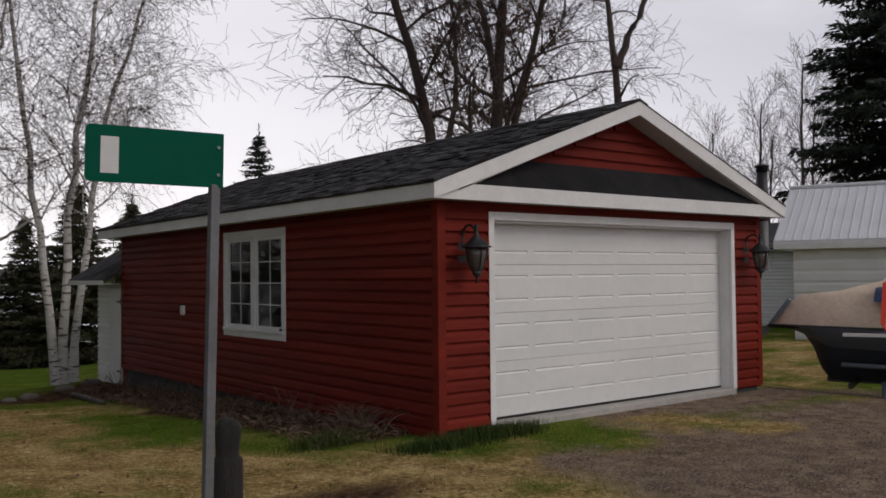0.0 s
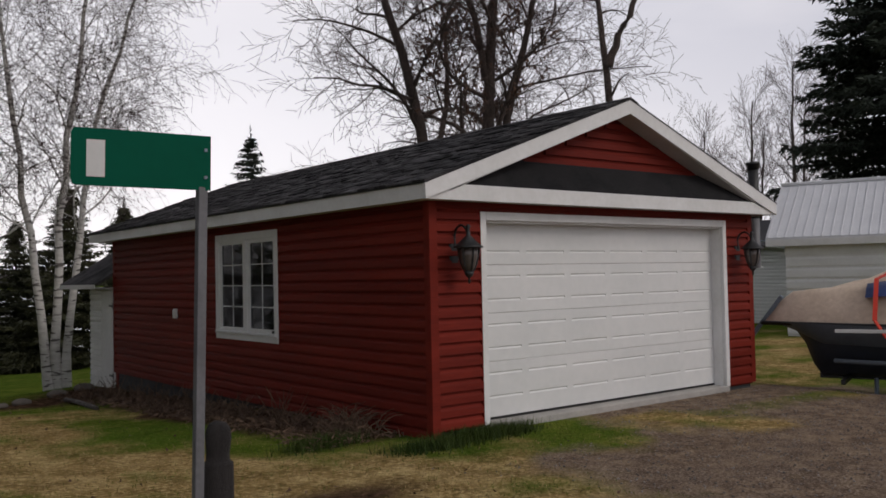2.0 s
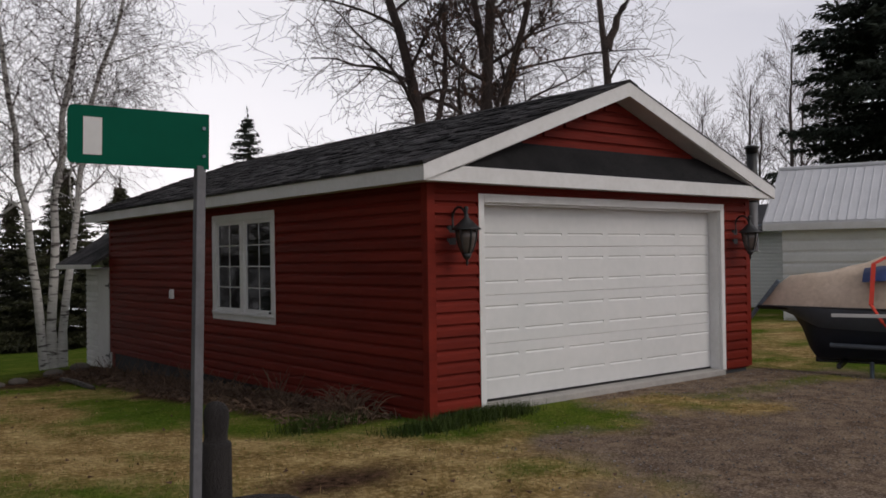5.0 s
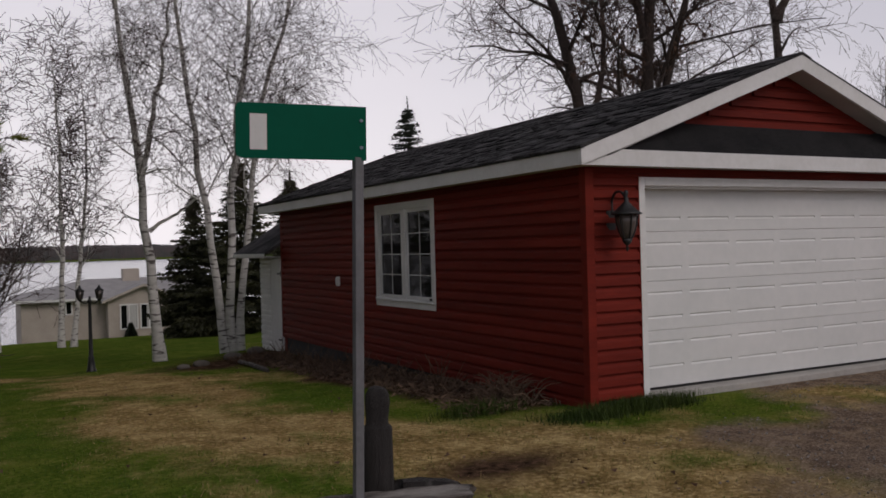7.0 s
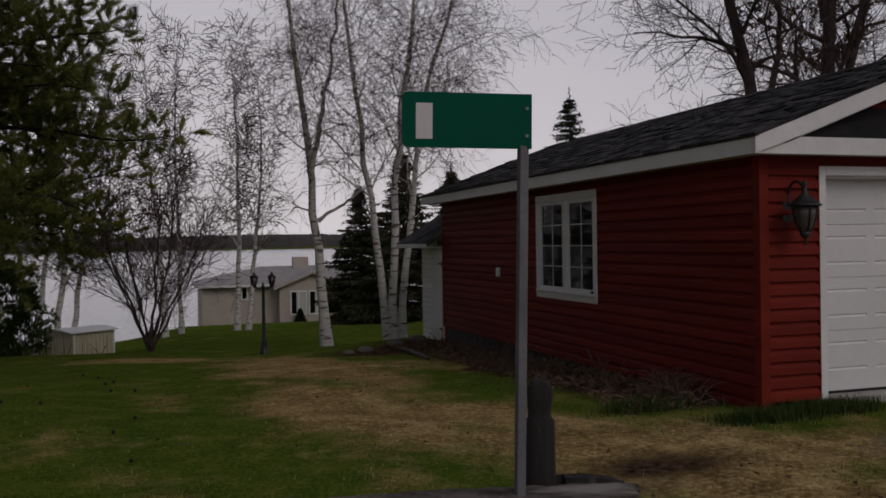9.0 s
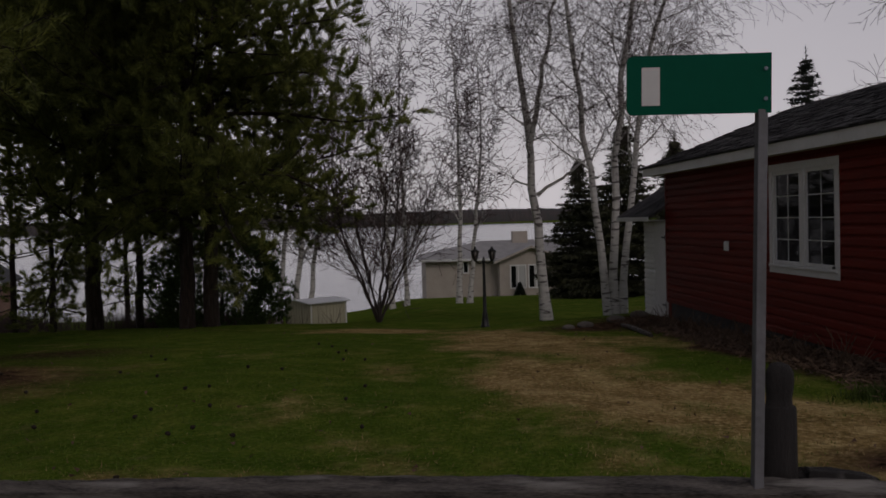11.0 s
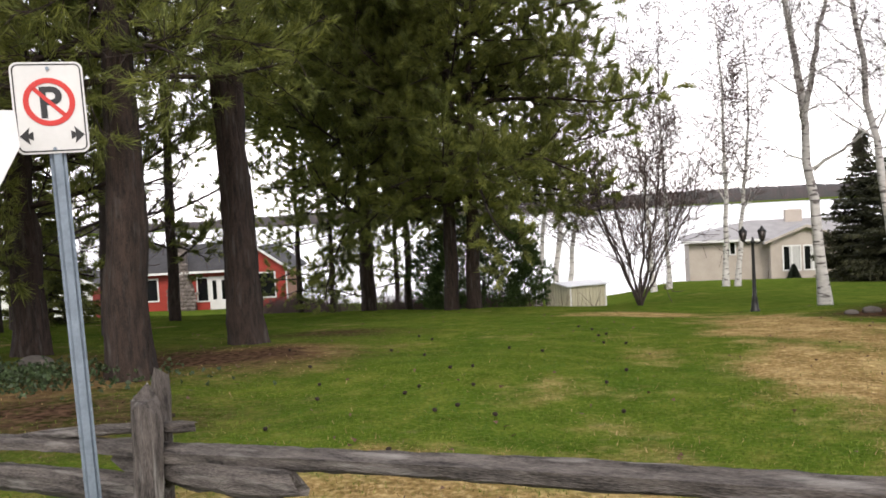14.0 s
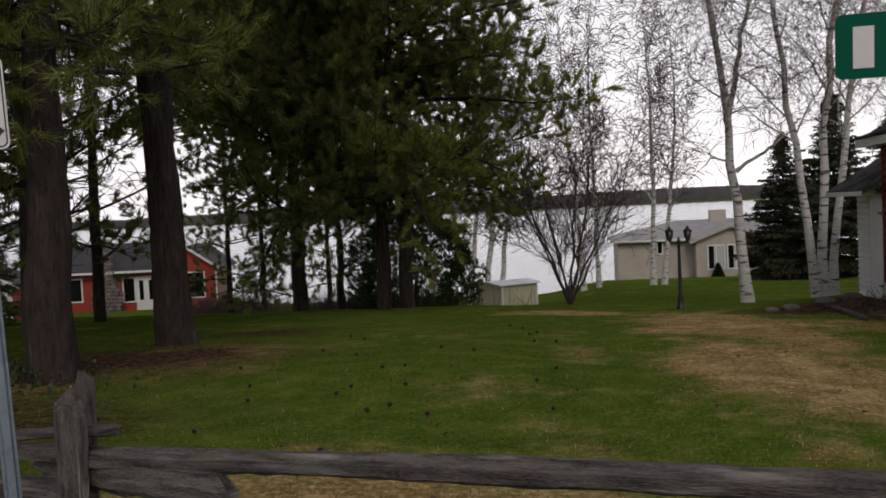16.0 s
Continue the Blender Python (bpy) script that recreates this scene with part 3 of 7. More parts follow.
    part("drip_edge", box((-OVER - 0.012, -OVER - 0.03, EAVE - 0.008), (-OVER + 0.03, BACK + 0.01, EAVE + 0.004)), BLACKMETAL, garage)
    # roof deck
    for s in (-1, 1):
        d = W / 2 + OVER + 0.012
        o = [(W / 2, RIDGE + 0.006), (W / 2 + s * d, RIDGE - PITCH * d + 0.006), (W / 2 + s * d, RIDGE - PITCH * d - 0.01), (W / 2, RIDGE - 0.012)]
        part("roof_deck", prism(o if s < 0 else o[::-1], -OVER - 0.03, BACK + 0.01), SHINGLE, garage, "charcoal asphalt shingle roof")


def build_door():
    door = new("overhead_door")
    door.parent = garage
    door.location = (0.73, 0.16, 0.03)
    tagged(door, "white four-section steel overhead door")
    width, sec = 4.28, 0.5275
    cols = 6
    pitch = width / cols
    edges = [0.0]
    for c in range(cols):
        edges += [c * pitch + 0.055, (c + 1) * pitch - 0.055]
    edges.append(width)
    for r in range(4):
        z0, z1 = (r * sec + 0.075 if r else 0.0), min((r + 1) * sec + 0.072, 2.14)
        bm = bmesh.new()
        flat = [(z0, 0.045), (z0, 0.003), (z0 + 0.003, 0.0), (z1 - 0.003, 0.0), (z1, 0.003), (z1, 0.045)]
        lo, hi = r * sec + 0.2, (r + 1) * sec - 0.073
        groove = flat[:3] + [(lo, 0.0), (lo + 0.020, 0.010), (lo + 0.034, 0.0), (hi, 0.0), (hi + 0.020, 0.010 if r < 3 else 0.0), (hi + 0.034, 0.0)] + flat[3:]
        for i, (a, b) in enumerate(zip(edges, edges[1:])):
            rows = [[bm.verts.new((x, y, z)) for z, y in (groove if i % 2 else flat)] for x in (a, b)]
            for k in range(len(rows[0]) - 1):
                bm.faces.new((rows[0][k], rows[1][k], rows[1][k + 1], rows[0][k + 1]))
            if i % 2:
                for row in rows:
                    bm.faces.new(row[3:6])
                    if r < 3:
                        bm.faces.new(row[6:9])
        bmesh.ops.remove_doubles(bm, verts=bm.verts, dist=0.0001)
        bmesh.ops.recalc_face_normals(bm, faces=bm.faces)
        part("door_section", bm, DOORWHITE, door)
    part("bottom_seal", box((0, 0.002, -0.025), (width, 0.05, -0.001)), BLACKMETAL, door, "black rubber bottom seal")
    for x0, x1, z0, z1 in ((0.655, 0.735, 0.0, 2.25), (5.005, 5.085, 0.0, 2.25), (0.735, 5.005, 2.16, 2.25)):
        part("door_trim", box((x0, -0.034, z0), (x1, 0.01, z1), 0.004), WHITE, garage, "white door trim")
    for x0, x1, z0, z1 in ((0.715, 0.745, 0.0, 2.16), (4.995, 5.02, 0.0, 2.16), (0.745, 4.995, 2.14, 2.165)):
        part("door_jamb", box((x0, 0.0105, z0), (x1, 0.24, z1)), WHITE, garage)
    for x0, x1 in ((0.643, 0.6545), (5.0855, 5.097)):
        part("trim_channel", box((x0, -0.0325, 0.0), (x1, 0.003, 2.25)), SIDING, garage)
    part("threshold", box((0.66, -0.03, -0.2), (5.08, 0.3, 0.0), 0.01), CONCRETE, garage, "pale concrete threshold")


def build_window():
    win = new("window")
    win.parent = garage
    tagged(win, "white casement window with grilles")
    y0, y1, z0, z1 = 3.21, 5.13, 0.74, 2.23
    for a, b, c, d in ((y0, y1, z1 - 0.10, z1), (y0, y1, z0, z0 + 0.09), (y0, y0 + 0.10, z0 + 0.09, z1 - 0.10), (y1 - 0.10, y1, z0 + 0.09, z1 - 0.10)):
        part("window_casing", box((-0.042, a, c), (0.02, b, d), 0.004), WHITE, win)
    for a, b, c, d in ((y0 - 0.012, y0 - 0.001, z0 - 0.01, z1 + 0.01), (y1 + 0.001, y1 + 0.012, z0 - 0.01, z1 + 0.01), (y0, y1, z1 + 0.001, z1 + 0.012)):
        part("trim_channel", box((-0.0325, a, c), (0.003, b, d)), SIDING, win)
    part("window_sill", box((-0.075, y0 + 0.04, z0 + 0.085), (0.0, y1 - 0.04, z0 + 0.12), 0.006), WHITE, win)
    ym = (y0 + y1) / 2
    i0, i1, k0, k1 = y0 + 0.10, y1 - 0.10, z0 + 0.122, z1 - 0.10
    part("mullion", box((-0.036, ym - 0.05, k0), (0.05, ym + 0.05, k1), 0.004), WHITE, win)
    for a, b in ((i0, ym - 0.05), (ym + 0.05, i1)):
        for p, q, r, s in ((a, b, k0, k0 + 0.05), (a, b, k1 - 0.05, k1), (a, a + 0.05, k0 + 0.05, k1 - 0.05), (b - 0.05, b, k0 + 0.05, k1 - 0.05)):
            part("sash", box((-0.022, p, r), (0.03, q, s), 0.003), WHITE, win)
        pane = part("pane", box((0.004, a + 0.045, k0 + 0.045), (0.012, b - 0.045, k1 - 0.045)), GLASS, win)
        pane.visible_shadow = False
        m = (a + b) / 2
        part("grille_bar", box((-0.004, m - 0.006, k0 + 0.05), (0.003, m + 0.006, k1 - 0.05)), WHITE, win)
        for i in (1, 2, 3):
            z = k0 + 0.05 + i * (k1 - k0 - 0.1) / 4
            part("grille_bar", box((-0.005, a + 0.05, z - 0.006), (0.0035, b - 0.05, z + 0.006)), WHITE, win)
    part("sash_lock", box((-0.05, y0 + 0.13, z0 + 0.13), (-0.022, y0 + 0.16, z0 + 0.16), 0.003), BLACKMETAL, win)


build_garage()
build_door()
build_window()
tagged(raw("floor_slab", [(0.1, 0.1, -0.01), (W - 0.1, 0.1, -0.01), (W - 0.1, L - 0.1, -0.01), (0.1, L - 0.1, -0.01)], [(0, 1, 2, 3)], CONCRETE), "plain grey concrete garage floor", "floor", kind="structure")

# ---- trees: skeletons of tapered limbs, then leaves and needles ----


def mesh_from(name, verts, faces, mats, slots=None, smooth=True):
    """A mesh from arrays of points and of equal-sided faces."""
    me = bpy.data.meshes.new(name)
    verts, faces = np.asarray(verts, np.float32), np.asarray(faces, np.int32)
    k = faces.shape[1]
    me.vertices.add(len(verts))
    me.vertices.foreach_set("co", verts.ravel())
    me.loops.add(faces.size)
    me.loops.foreach_set("vertex_index", faces.ravel())
    me.polygons.add(len(faces))
    me.polygons.foreach_set("loop_start", np.arange(len(faces), dtype=np.int32) * k)
    me.polygons.foreach_set("loop_total", np.full(len(faces), k, np.int32))
    if smooth:
        me.polygons.foreach_set("use_smooth", np.ones(len(faces), bool))
    me.update(calc_edges=True)
    for m in mats:
        me.materials.append(m)
    return me


def tubes(limbs, sides):
    """Points and quads of many tapered tubes; limbs are (points, radii), of any lengths."""
    vs, fs, base = [], [], 0
    groups = {}
    for p, r in limbs:
        groups.setdefault(len(p), []).append((p, r))
    for n, some in groups.items():
        p, r = np.array([s[0] for s in some]), np.array([s[1] for s in some])
        t = np.gradient(p, axis=1)
        t /= np.linalg.norm(t, axis=-1, keepdims=True) + 1e-9
        ref = np.where(np.abs(t[..., 2:3]) > 0.85, np.array([1.0, 0.1, 0]), np.array([0, 0, 1.0]))
        u = np.cross(t, ref)
        u /= np.linalg.norm(u, axis=-1, keepdims=True) + 1e-9
        w = np.cross(t, u)
        a = np.arange(sides) * 2 * np.pi / sides
        ring = p[:, :, None] + r[:, :, None, None] * (np.cos(a)[:, None] * u[:, :, None] + np.sin(a)[:, None] * w[:, :, None])
        m = len(some)
        i = base + np.arange(m * n * sides).reshape(m, n, sides)
        j = np.roll(i, -1, axis=2)
        fs.append(np.stack([i[:, :-1], j[:, :-1], j[:, 1:], i[:, 1:]], -1).reshape(-1, 4))
        vs.append(ring.reshape(-1, 3))
        base += m * n * sides
    return np.concatenate(vs), np.concatenate(fs)


def unit(v):
    return v / (np.linalg.norm(v) + 1e-9)


def off_axis(rng, d, angle, turn):
    ref = np.array([0, 0, 1.0]) if abs(d[2]) < 0.9 else np.array([1.0, 0, 0])
    u = unit(np.cross(d, ref))
    w = np.cross(d, u)
    return unit(math.cos(angle) * d + math.sin(angle) * (math.cos(turn) * u + math.sin(turn) * w))


def resample(pts, n):
    pts = np.asarray(pts, float)
    seg = np.r_[0, np.cumsum(np.linalg.norm(np.diff(pts, axis=0), axis=1))]
    s = np.linspace(0, seg[-1], n)
    # smooth the corners a little
    q = np.stack([np.interp(s, seg, pts[:, i]) for i in range(3)], 1)
    for _ in range(2):
        q[1:-1] = (q[:-2] + 2 * q[1:-1] + q[2:]) / 4
    return q, seg[-1]


def grow(rng, out, pts, rad, level, spec):
    """Children of a limb, then theirs. spec: a row for each level: count per metre, angle, length, taper, bend, lift, first, segments."""
    if level >= len(spec):
        return
    per, angle, ratio, thin, bend, lift, first, segs, short = spec[level]
    length = np.linalg.norm(np.diff(pts, axis=0), axis=1).sum()
    count = max(1, int(round(per * length * (1 - first))))
    turn = rng.uniform(0, 6.28)
    for c in range(count):
        u = first + (1 - first) * (c + rng.uniform(0.1, 0.9)) / count
        x = u * (len(pts) - 1)
        i = min(int(x), len(pts) - 2)
        p = pts[i] + (pts[i + 1] - pts[i]) * (x - i)
        r = rad[i] + (rad[i + 1] - rad[i]) * (x - i)
        turn += 2.4 + rng.uniform(-0.5, 0.5)
        d = off_axis(rng, unit(pts[i + 1] - pts[i]), radians(angle) * rng.uniform(0.7, 1.3), turn)
        reach = ratio * rng.uniform(0.6, 1.2) * (1 - short * u)
        q, kid = [p], [max(r * thin, 0.002)]
        tip = max(r * thin * 0.25, 0.0015)
        wander = rng.normal(0, 1, 3) * 0.3
        for s in range(segs):
            wander = 0.6 * wander + rng.normal(0, 1, 3) * 0.6
            d = unit(d + wander * bend + np.array([0, 0, lift / segs]))
            q.append(q[-1] + d * reach / segs)
            kid.append(kid[0] + (tip - kid[0]) * (s + 1) / segs)
        q, kid = np.array(q), np.array(kid)
        out.setdefault(level, []).append((q, kid))
        grow(rng, out, q, kid, level + 1, spec)


def stem(rng, pts, r0, r1, n=14, jitter=0.03, flare=1.0):
    q, length = resample(pts, n)
    q[1:-1] += rng.normal(0, jitter, (n - 2, 3)) * [1, 1, 0.2]
    rad = r0 + (r1 - r0) * np.linspace(0, 1, n) ** 0.85
    rad[0] *= flare
    return q, rad


def plant(name, label, category, base, stems, spec, bark, twig, seed, group="", thick_levels=2, min_twig=0.004):
    """A leafless tree: stems are (points, foot radius, top radius)."""
    rng = np.random.default_rng(seed)
    tree = thing(name, label, category, base, group=group)
    out, trunks = {}, []
    for pts, r0, r1 in stems:
        q, rad = stem(rng, np.array(pts) - np.array(base), r0, r1, flare=1.35)
        trunks.append((q, rad))
        grow(rng, out, q, rad, 0, spec)
    for q in trunks:
        v, f = tubes([q], 12)
        ob = new("trunk", mesh_from("trunk", v, f, [bark]))
        ob.parent = tree
    limbs = [l for lev in range(thick_levels) for l in out.get(lev, ())]
    v, f = tubes(limbs, 5)
    ob = new("branchwork", mesh_from("branchwork", v, f, [bark]))
    ob.parent = tree
    fine = [(p, np.maximum(r, min_twig)) for lev in range(thick_levels, len(spec)) for p, r in out.get(lev, ())]
    if fine:
        v, f = tubes(fine, 3)
        ob = new("crown", mesh_from("crown", v, f, [twig], smooth=False))
        ob.parent = tree
        tagged(ob, "crown of fine bare twigs")
    return tree, out, rng


def needles(rng, spots, ways, per, length, width, spread):
    """Needle tufts: thin triangles fanned round each way."""
    n = len(spots)
    p = np.repeat(spots, per, axis=0)
    w = np.repeat(ways, per, axis=0)
    d = w + rng.normal(0, spread, (n * per, 3))
    d /= np.linalg.norm(d, axis=1, keepdims=True) + 1e-9
    side = np.cross(d, rng.normal(0, 1, (n * per, 3)))
    side /= np.linalg.norm(side, axis=1, keepdims=True) + 1e-9
    ln = length * rng.uniform(0.7, 1.2, (n * per, 1))
    p = p + rng.normal(0, length * 0.12, (n * per, 3))
    v = np.stack([p - side * width / 2, p + side * width / 2, p + d * ln], 1).reshape(-1, 3)
    return v, np.arange(len(v)).reshape(-1, 3)


def along(limbs, step, rng, first=0.0):
    """Points and ways spread along limbs."""
    ps, ds = [], []
    for p, r in limbs:
        seg = np.diff(p, axis=0)
        ln = np.linalg.norm(seg, axis=1).sum()
        k = max(1, int(ln * (1 - first) / step))
        u = (first + (1 - first) * (np.arange(k) + rng.uniform(0.3, 1.0, k)) / k) * (len(p) - 1)
        i = np.minimum(u.astype(int), len(p) - 2)
        ps.append(p[i] + seg[i] * (u - i)[:, None])
        ds.append(seg[i] / (np.linalg.norm(seg[i], axis=1, keepdims=True) + 1e-9))
    return np.concatenate(ps), np.concatenate(ds)


def furrowed(q, rad, seed):
    """A thick trunk with a flared foot and ridged, plated bark."""
    pts, length = resample(q, 80)
    r = np.interp(np.linspace(0, 1, 80), np.linspace(0, 1, len(rad)), rad)
    z = pts[:, 2] - pts[0, 2]
    r = r * (1 + 0.14 * np.exp(-z / 0.2))
    v, f = tubes([(pts, r)], 40)
    v = v.reshape(80, 40, 3)
    a = np.arange(40) * 2 * np.pi / 40
    zz = z[:, None]
    ridge = soft_noise(np.cos(a) + 0.06 * zz + 3, np.sin(a) - 0.05 * zz + 3, 0.2, seed % 5)
    plate = soft_noise(np.cos(a) * 0.8 + 0.5 * zz, np.sin(a) * 0.8 + zz * 1.6, 0.35, (seed + 2) % 5)
    roots = 0.12 * np.exp(-zz / 0.18) * np.cos(5 * a + seed)
    k = 1 + 0.42 * (np.abs(ridge - 0.5) * 2 - 0.35) + 0.16 * (plate - 0.5) + roots
    v = pts[:, None] + (v - pts[:, None]) * k[..., None]
    return v.reshape(-1, 3), f


def conifer(name, label, category, base, stems, spec, seed, needle, bark, tuft, group="", step=0.14, first=0.25, boughs=(), tall=0.0, bare=False):
    rng = np.random.default_rng(seed)
    tree = thing(name, label, category, base, group=group)
    out = {}
    for pts, r0, r1 in stems:
        q, rad = stem(rng, np.array(pts) - np.array(base), r0, r1, n=18, jitter=0.02, flare=1.0)
        v, f = furrowed(q, rad, seed) if r0 > 0.23 and r1 > 0.07 else tubes([(q, rad)], 14)
        ob = new("trunk", mesh_from("trunk", v, f, [bark]))
        ob.parent = tree
        grow(rng, out, q, rad, 0, spec)
    q_top, r_top = q[-1], rad[-1]
    for pts in boughs:
        q, rad = stem(rng, np.array(pts) - np.array(base), 0.06, 0.012, n=10)
        out.setdefault(0, []).append((q, rad))
        grow(rng, out, q, rad, 1, ((0,) * 9, (5.5, 50, 0.95, 0.45, 0.14, 0.15, 0.25, 4, 0.4), spec[2]))
    thick = list(out[0])
    if tall:
        top = np.array([q_top + (0, 0, (tall - q_top[2]) * u) for u in np.linspace(0, 1, 5)])
        thick.append((top, np.linspace(r_top, 0.02, 5)))
    v, f = tubes([(p, np.maximum(r, 0.006)) for p, r in thick], 4)
    fine = [(p, np.maximum(r, 0.006)) for lev in out if lev and not (bare and lev == 2) for p, r in out[lev]]
    v2, f2 = tubes(fine, 3)
    v, f = np.concatenate([v, v2]), np.concatenate([f, f2 + len(v)])
    ob = new("branchwork", mesh_from("branchwork", v, f, [bark]))
    ob.parent = tree
    ends = out[max(out)]
    p, d = along(ends, step, rng, first)
    v, f = needles(rng, p, d + np.array([0, 0, 0.25]), *tuft)
    if tall:
        # closed upper crown out of view, added to shade the lawn and garage wall
        n, z0 = 480, q_top[2] + 0.1
        u, a = rng.random(n), rng.uniform(0, 6.28, n)
        reach = (3.8 * (1 - u) ** 0.7 + 0.3) * np.sqrt(rng.random(n))
        high = np.stack([q_top[0] + reach * np.cos(a), q_top[1] + reach * np.sin(a), z0 + (tall - z0) * u], 1)
        v2, f2 = needles(rng, high, np.stack([np.cos(a), np.sin(a), 0 * a + 0.3], 1), 5, 0.9, 0.22, 0.7)
        v, f = np.concatenate([v, v2]), np.concatenate([f, f2 + len(v)])
    ob = new("crown", mesh_from("crown", v, f, [needle], smooth=False))
    ob.parent = tree
    return tree


# spec rows: count per metre, angle, length, taper, bend, lift, first, segments, shortening
BIRCH_SPEC = ((2.5, 50, 3.1, 0.34, 0.16, 0.35, 0.28, 7, 0.45), (4.2, 44, 1.45, 0.5, 0.2, 0.12, 0.15, 5, 0.3), (6.0, 42, 0.85, 0.55, 0.22, -0.25, 0.15, 4, 0.2), (4.4, 38, 0.55, 0.6, 0.25, -0.6, 0.15, 3, 0.2))
MAPLE_SPEC = ((2.0, 56, 4.3, 0.42, 0.18, 0.22, 0.26, 9, 0.3), (3.2, 48, 1.8, 0.5, 0.22, 0.0, 0.12, 6, 0.3), (4.6, 44, 0.95, 0.55, 0.2, -0.05, 0.12, 3, 0.2), (4.6, 36, 0.5, 0.6, 0.18, 0.0, 0.12, 2, 0.2))
THIN_SPEC = ((2.4, 40, 2.4, 0.36, 0.15, 0.4, 0.28, 5, 0.4), (4.6, 42, 1.2, 0.5, 0.2, 0.1, 0.12, 4, 0.3), (7.0, 40, 0.7, 0.6, 0.25, -0.3, 0.12, 3, 0.2))
SHRUB_SPEC = ((3.0, 38, 1.9, 0.5, 0.15, 0.35, 0.15, 6, 0.45), (4.2, 38, 0.9, 0.5, 0.2, 0.15, 0.15, 3, 0.3), (5.5, 38, 0.5, 0.6, 0.2, 0.1, 0.1, 2, 0.2))


def build_birches():
    g = "white birches by the lake"
    plant("birch_tree", "tall white birch with a forked leaning trunk, leafless", "tree", (-1.44, 14.89, -1.12),
          [([(-1.44, 14.89, -1.12), (-1.5, 14.9, -0.3), (-1.63, 14.92, 1.67), (-1.79, 14.95, 3.36), (-1.89, 14.97, 4.66), (-2.1, 15.0, 6.6), (-2.5, 15.1, 10.0)], 0.145, 0.025),
           ([(-1.79, 14.95, 3.36), (-1.51, 14.9, 4.62), (-1.25, 14.86, 6.2), (-0.9, 14.9, 8.6)], 0.08, 0.02),
           ([(-1.62, 14.92, 2.15), (-1.16, 14.84, 2.5), (-0.7, 14.74, 2.76), (-0.2, 14.6, 3.3)], 0.05, 0.015)],
          ((2.2, 55, 1.9, 0.32, 0.22, 0.1, 0.30, 7, 0.4), *BIRCH_SPEC[1:]), BIRCH, BIRCHTWIG, 11, g)
    plant("birch_tree", "clump of three white birch stems beside the garage, leafless", "tree", (0.0, 13.79, -0.78),
          [([(-0.13, 13.82, -0.8), (-0.22, 13.84, 0.05), (-0.43, 13.89, 2.18), (-0.65, 13.94, 3.77), (-0.81, 13.98, 5.09), (-1.0, 14.0, 7.0), (-1.3, 14.1, 10.5)], 0.11, 0.02),
           ([(0.02, 13.79, -0.8), (0.04, 13.77, 0.57), (0.04, 13.77, 2.17), (0.17, 13.74, 4.18), (0.46, 13.66, 6.19), (0.75, 13.6, 8.5), (0.9, 13.5, 11.5)], 0.115, 0.02),
           ([(0.18, 13.74, -0.8), (0.29, 13.71, 0.83), (0.41, 13.67, 2.17), (0.6, 13.62, 3.78), (0.89, 13.53, 5.53), (1.6, 13.4, 8.0), (2.3, 13.2, 10.2)], 0.10, 0.02)],
          BIRCH_SPEC, BIRCH, BIRCHTWIG, 12, g)
    for i, (pts, r) in enumerate(((((-1.98, 35.1, -2.6), (-1.81, 35.1, 2.76), (-1.9, 35.1, 6.5), (-2.0, 35.1, 11.0)), 0.14),
                                  (((-1.49, 35.0, -2.5), (-1.33, 35.0, -0.33), (-0.97, 35.0, 2.7), (-0.72, 35.0, 5.2), (-0.9, 35.0, 9.5)), 0.13),
                                  (((-5.15, 39.2, -3.0), (-5.4, 39.2, 2.2), (-5.8, 39.2, 6.0), (-6.0, 39.2, 11.5)), 0.14),
                                  (((-4.4, 39.2, -3.0), (-4.43, 39.2, 2.2), (-4.55, 39.2, 6.0), (-4.4, 39.2, 11.5)), 0.13),
                                  (((-10.6, 34.9, -3.4), (-10.24, 34.96, 0.0), (-9.95, 35.0, 2.4), (-9.5, 35.0, 8.5)), 0.15),
                                  (((-9.8, 35.0, -3.4), (-9.45, 35.0, 0.5), (-9.2, 35.0, 3.2), (-8.6, 35.0, 9.0)), 0.17),
                                  (((-9.2, 36.0, -3.5), (-8.9, 36.0, 0.5), (-8.0, 36.2, 3.2), (-7.6, 36.0, 9.0)), 0.15))):
        base = (pts[0][0], pts[0][1], gz(*pts[0][:2]) - 0.05)
        plant("birch_tree", "slender white birch on the lake lawn, leafless", "tree", base, [((base, *pts[1:]), r, 0.02)], THIN_SPEC if i in (0, 1) else ((2.4, 42, 3.0, 0.36, 0.15, 0.5, 0.22, 6, 0.45), *BIRCH_SPEC[1:3]), BIRCH, BIRCHTWIG, 20 + i, g, min_twig=0.015)


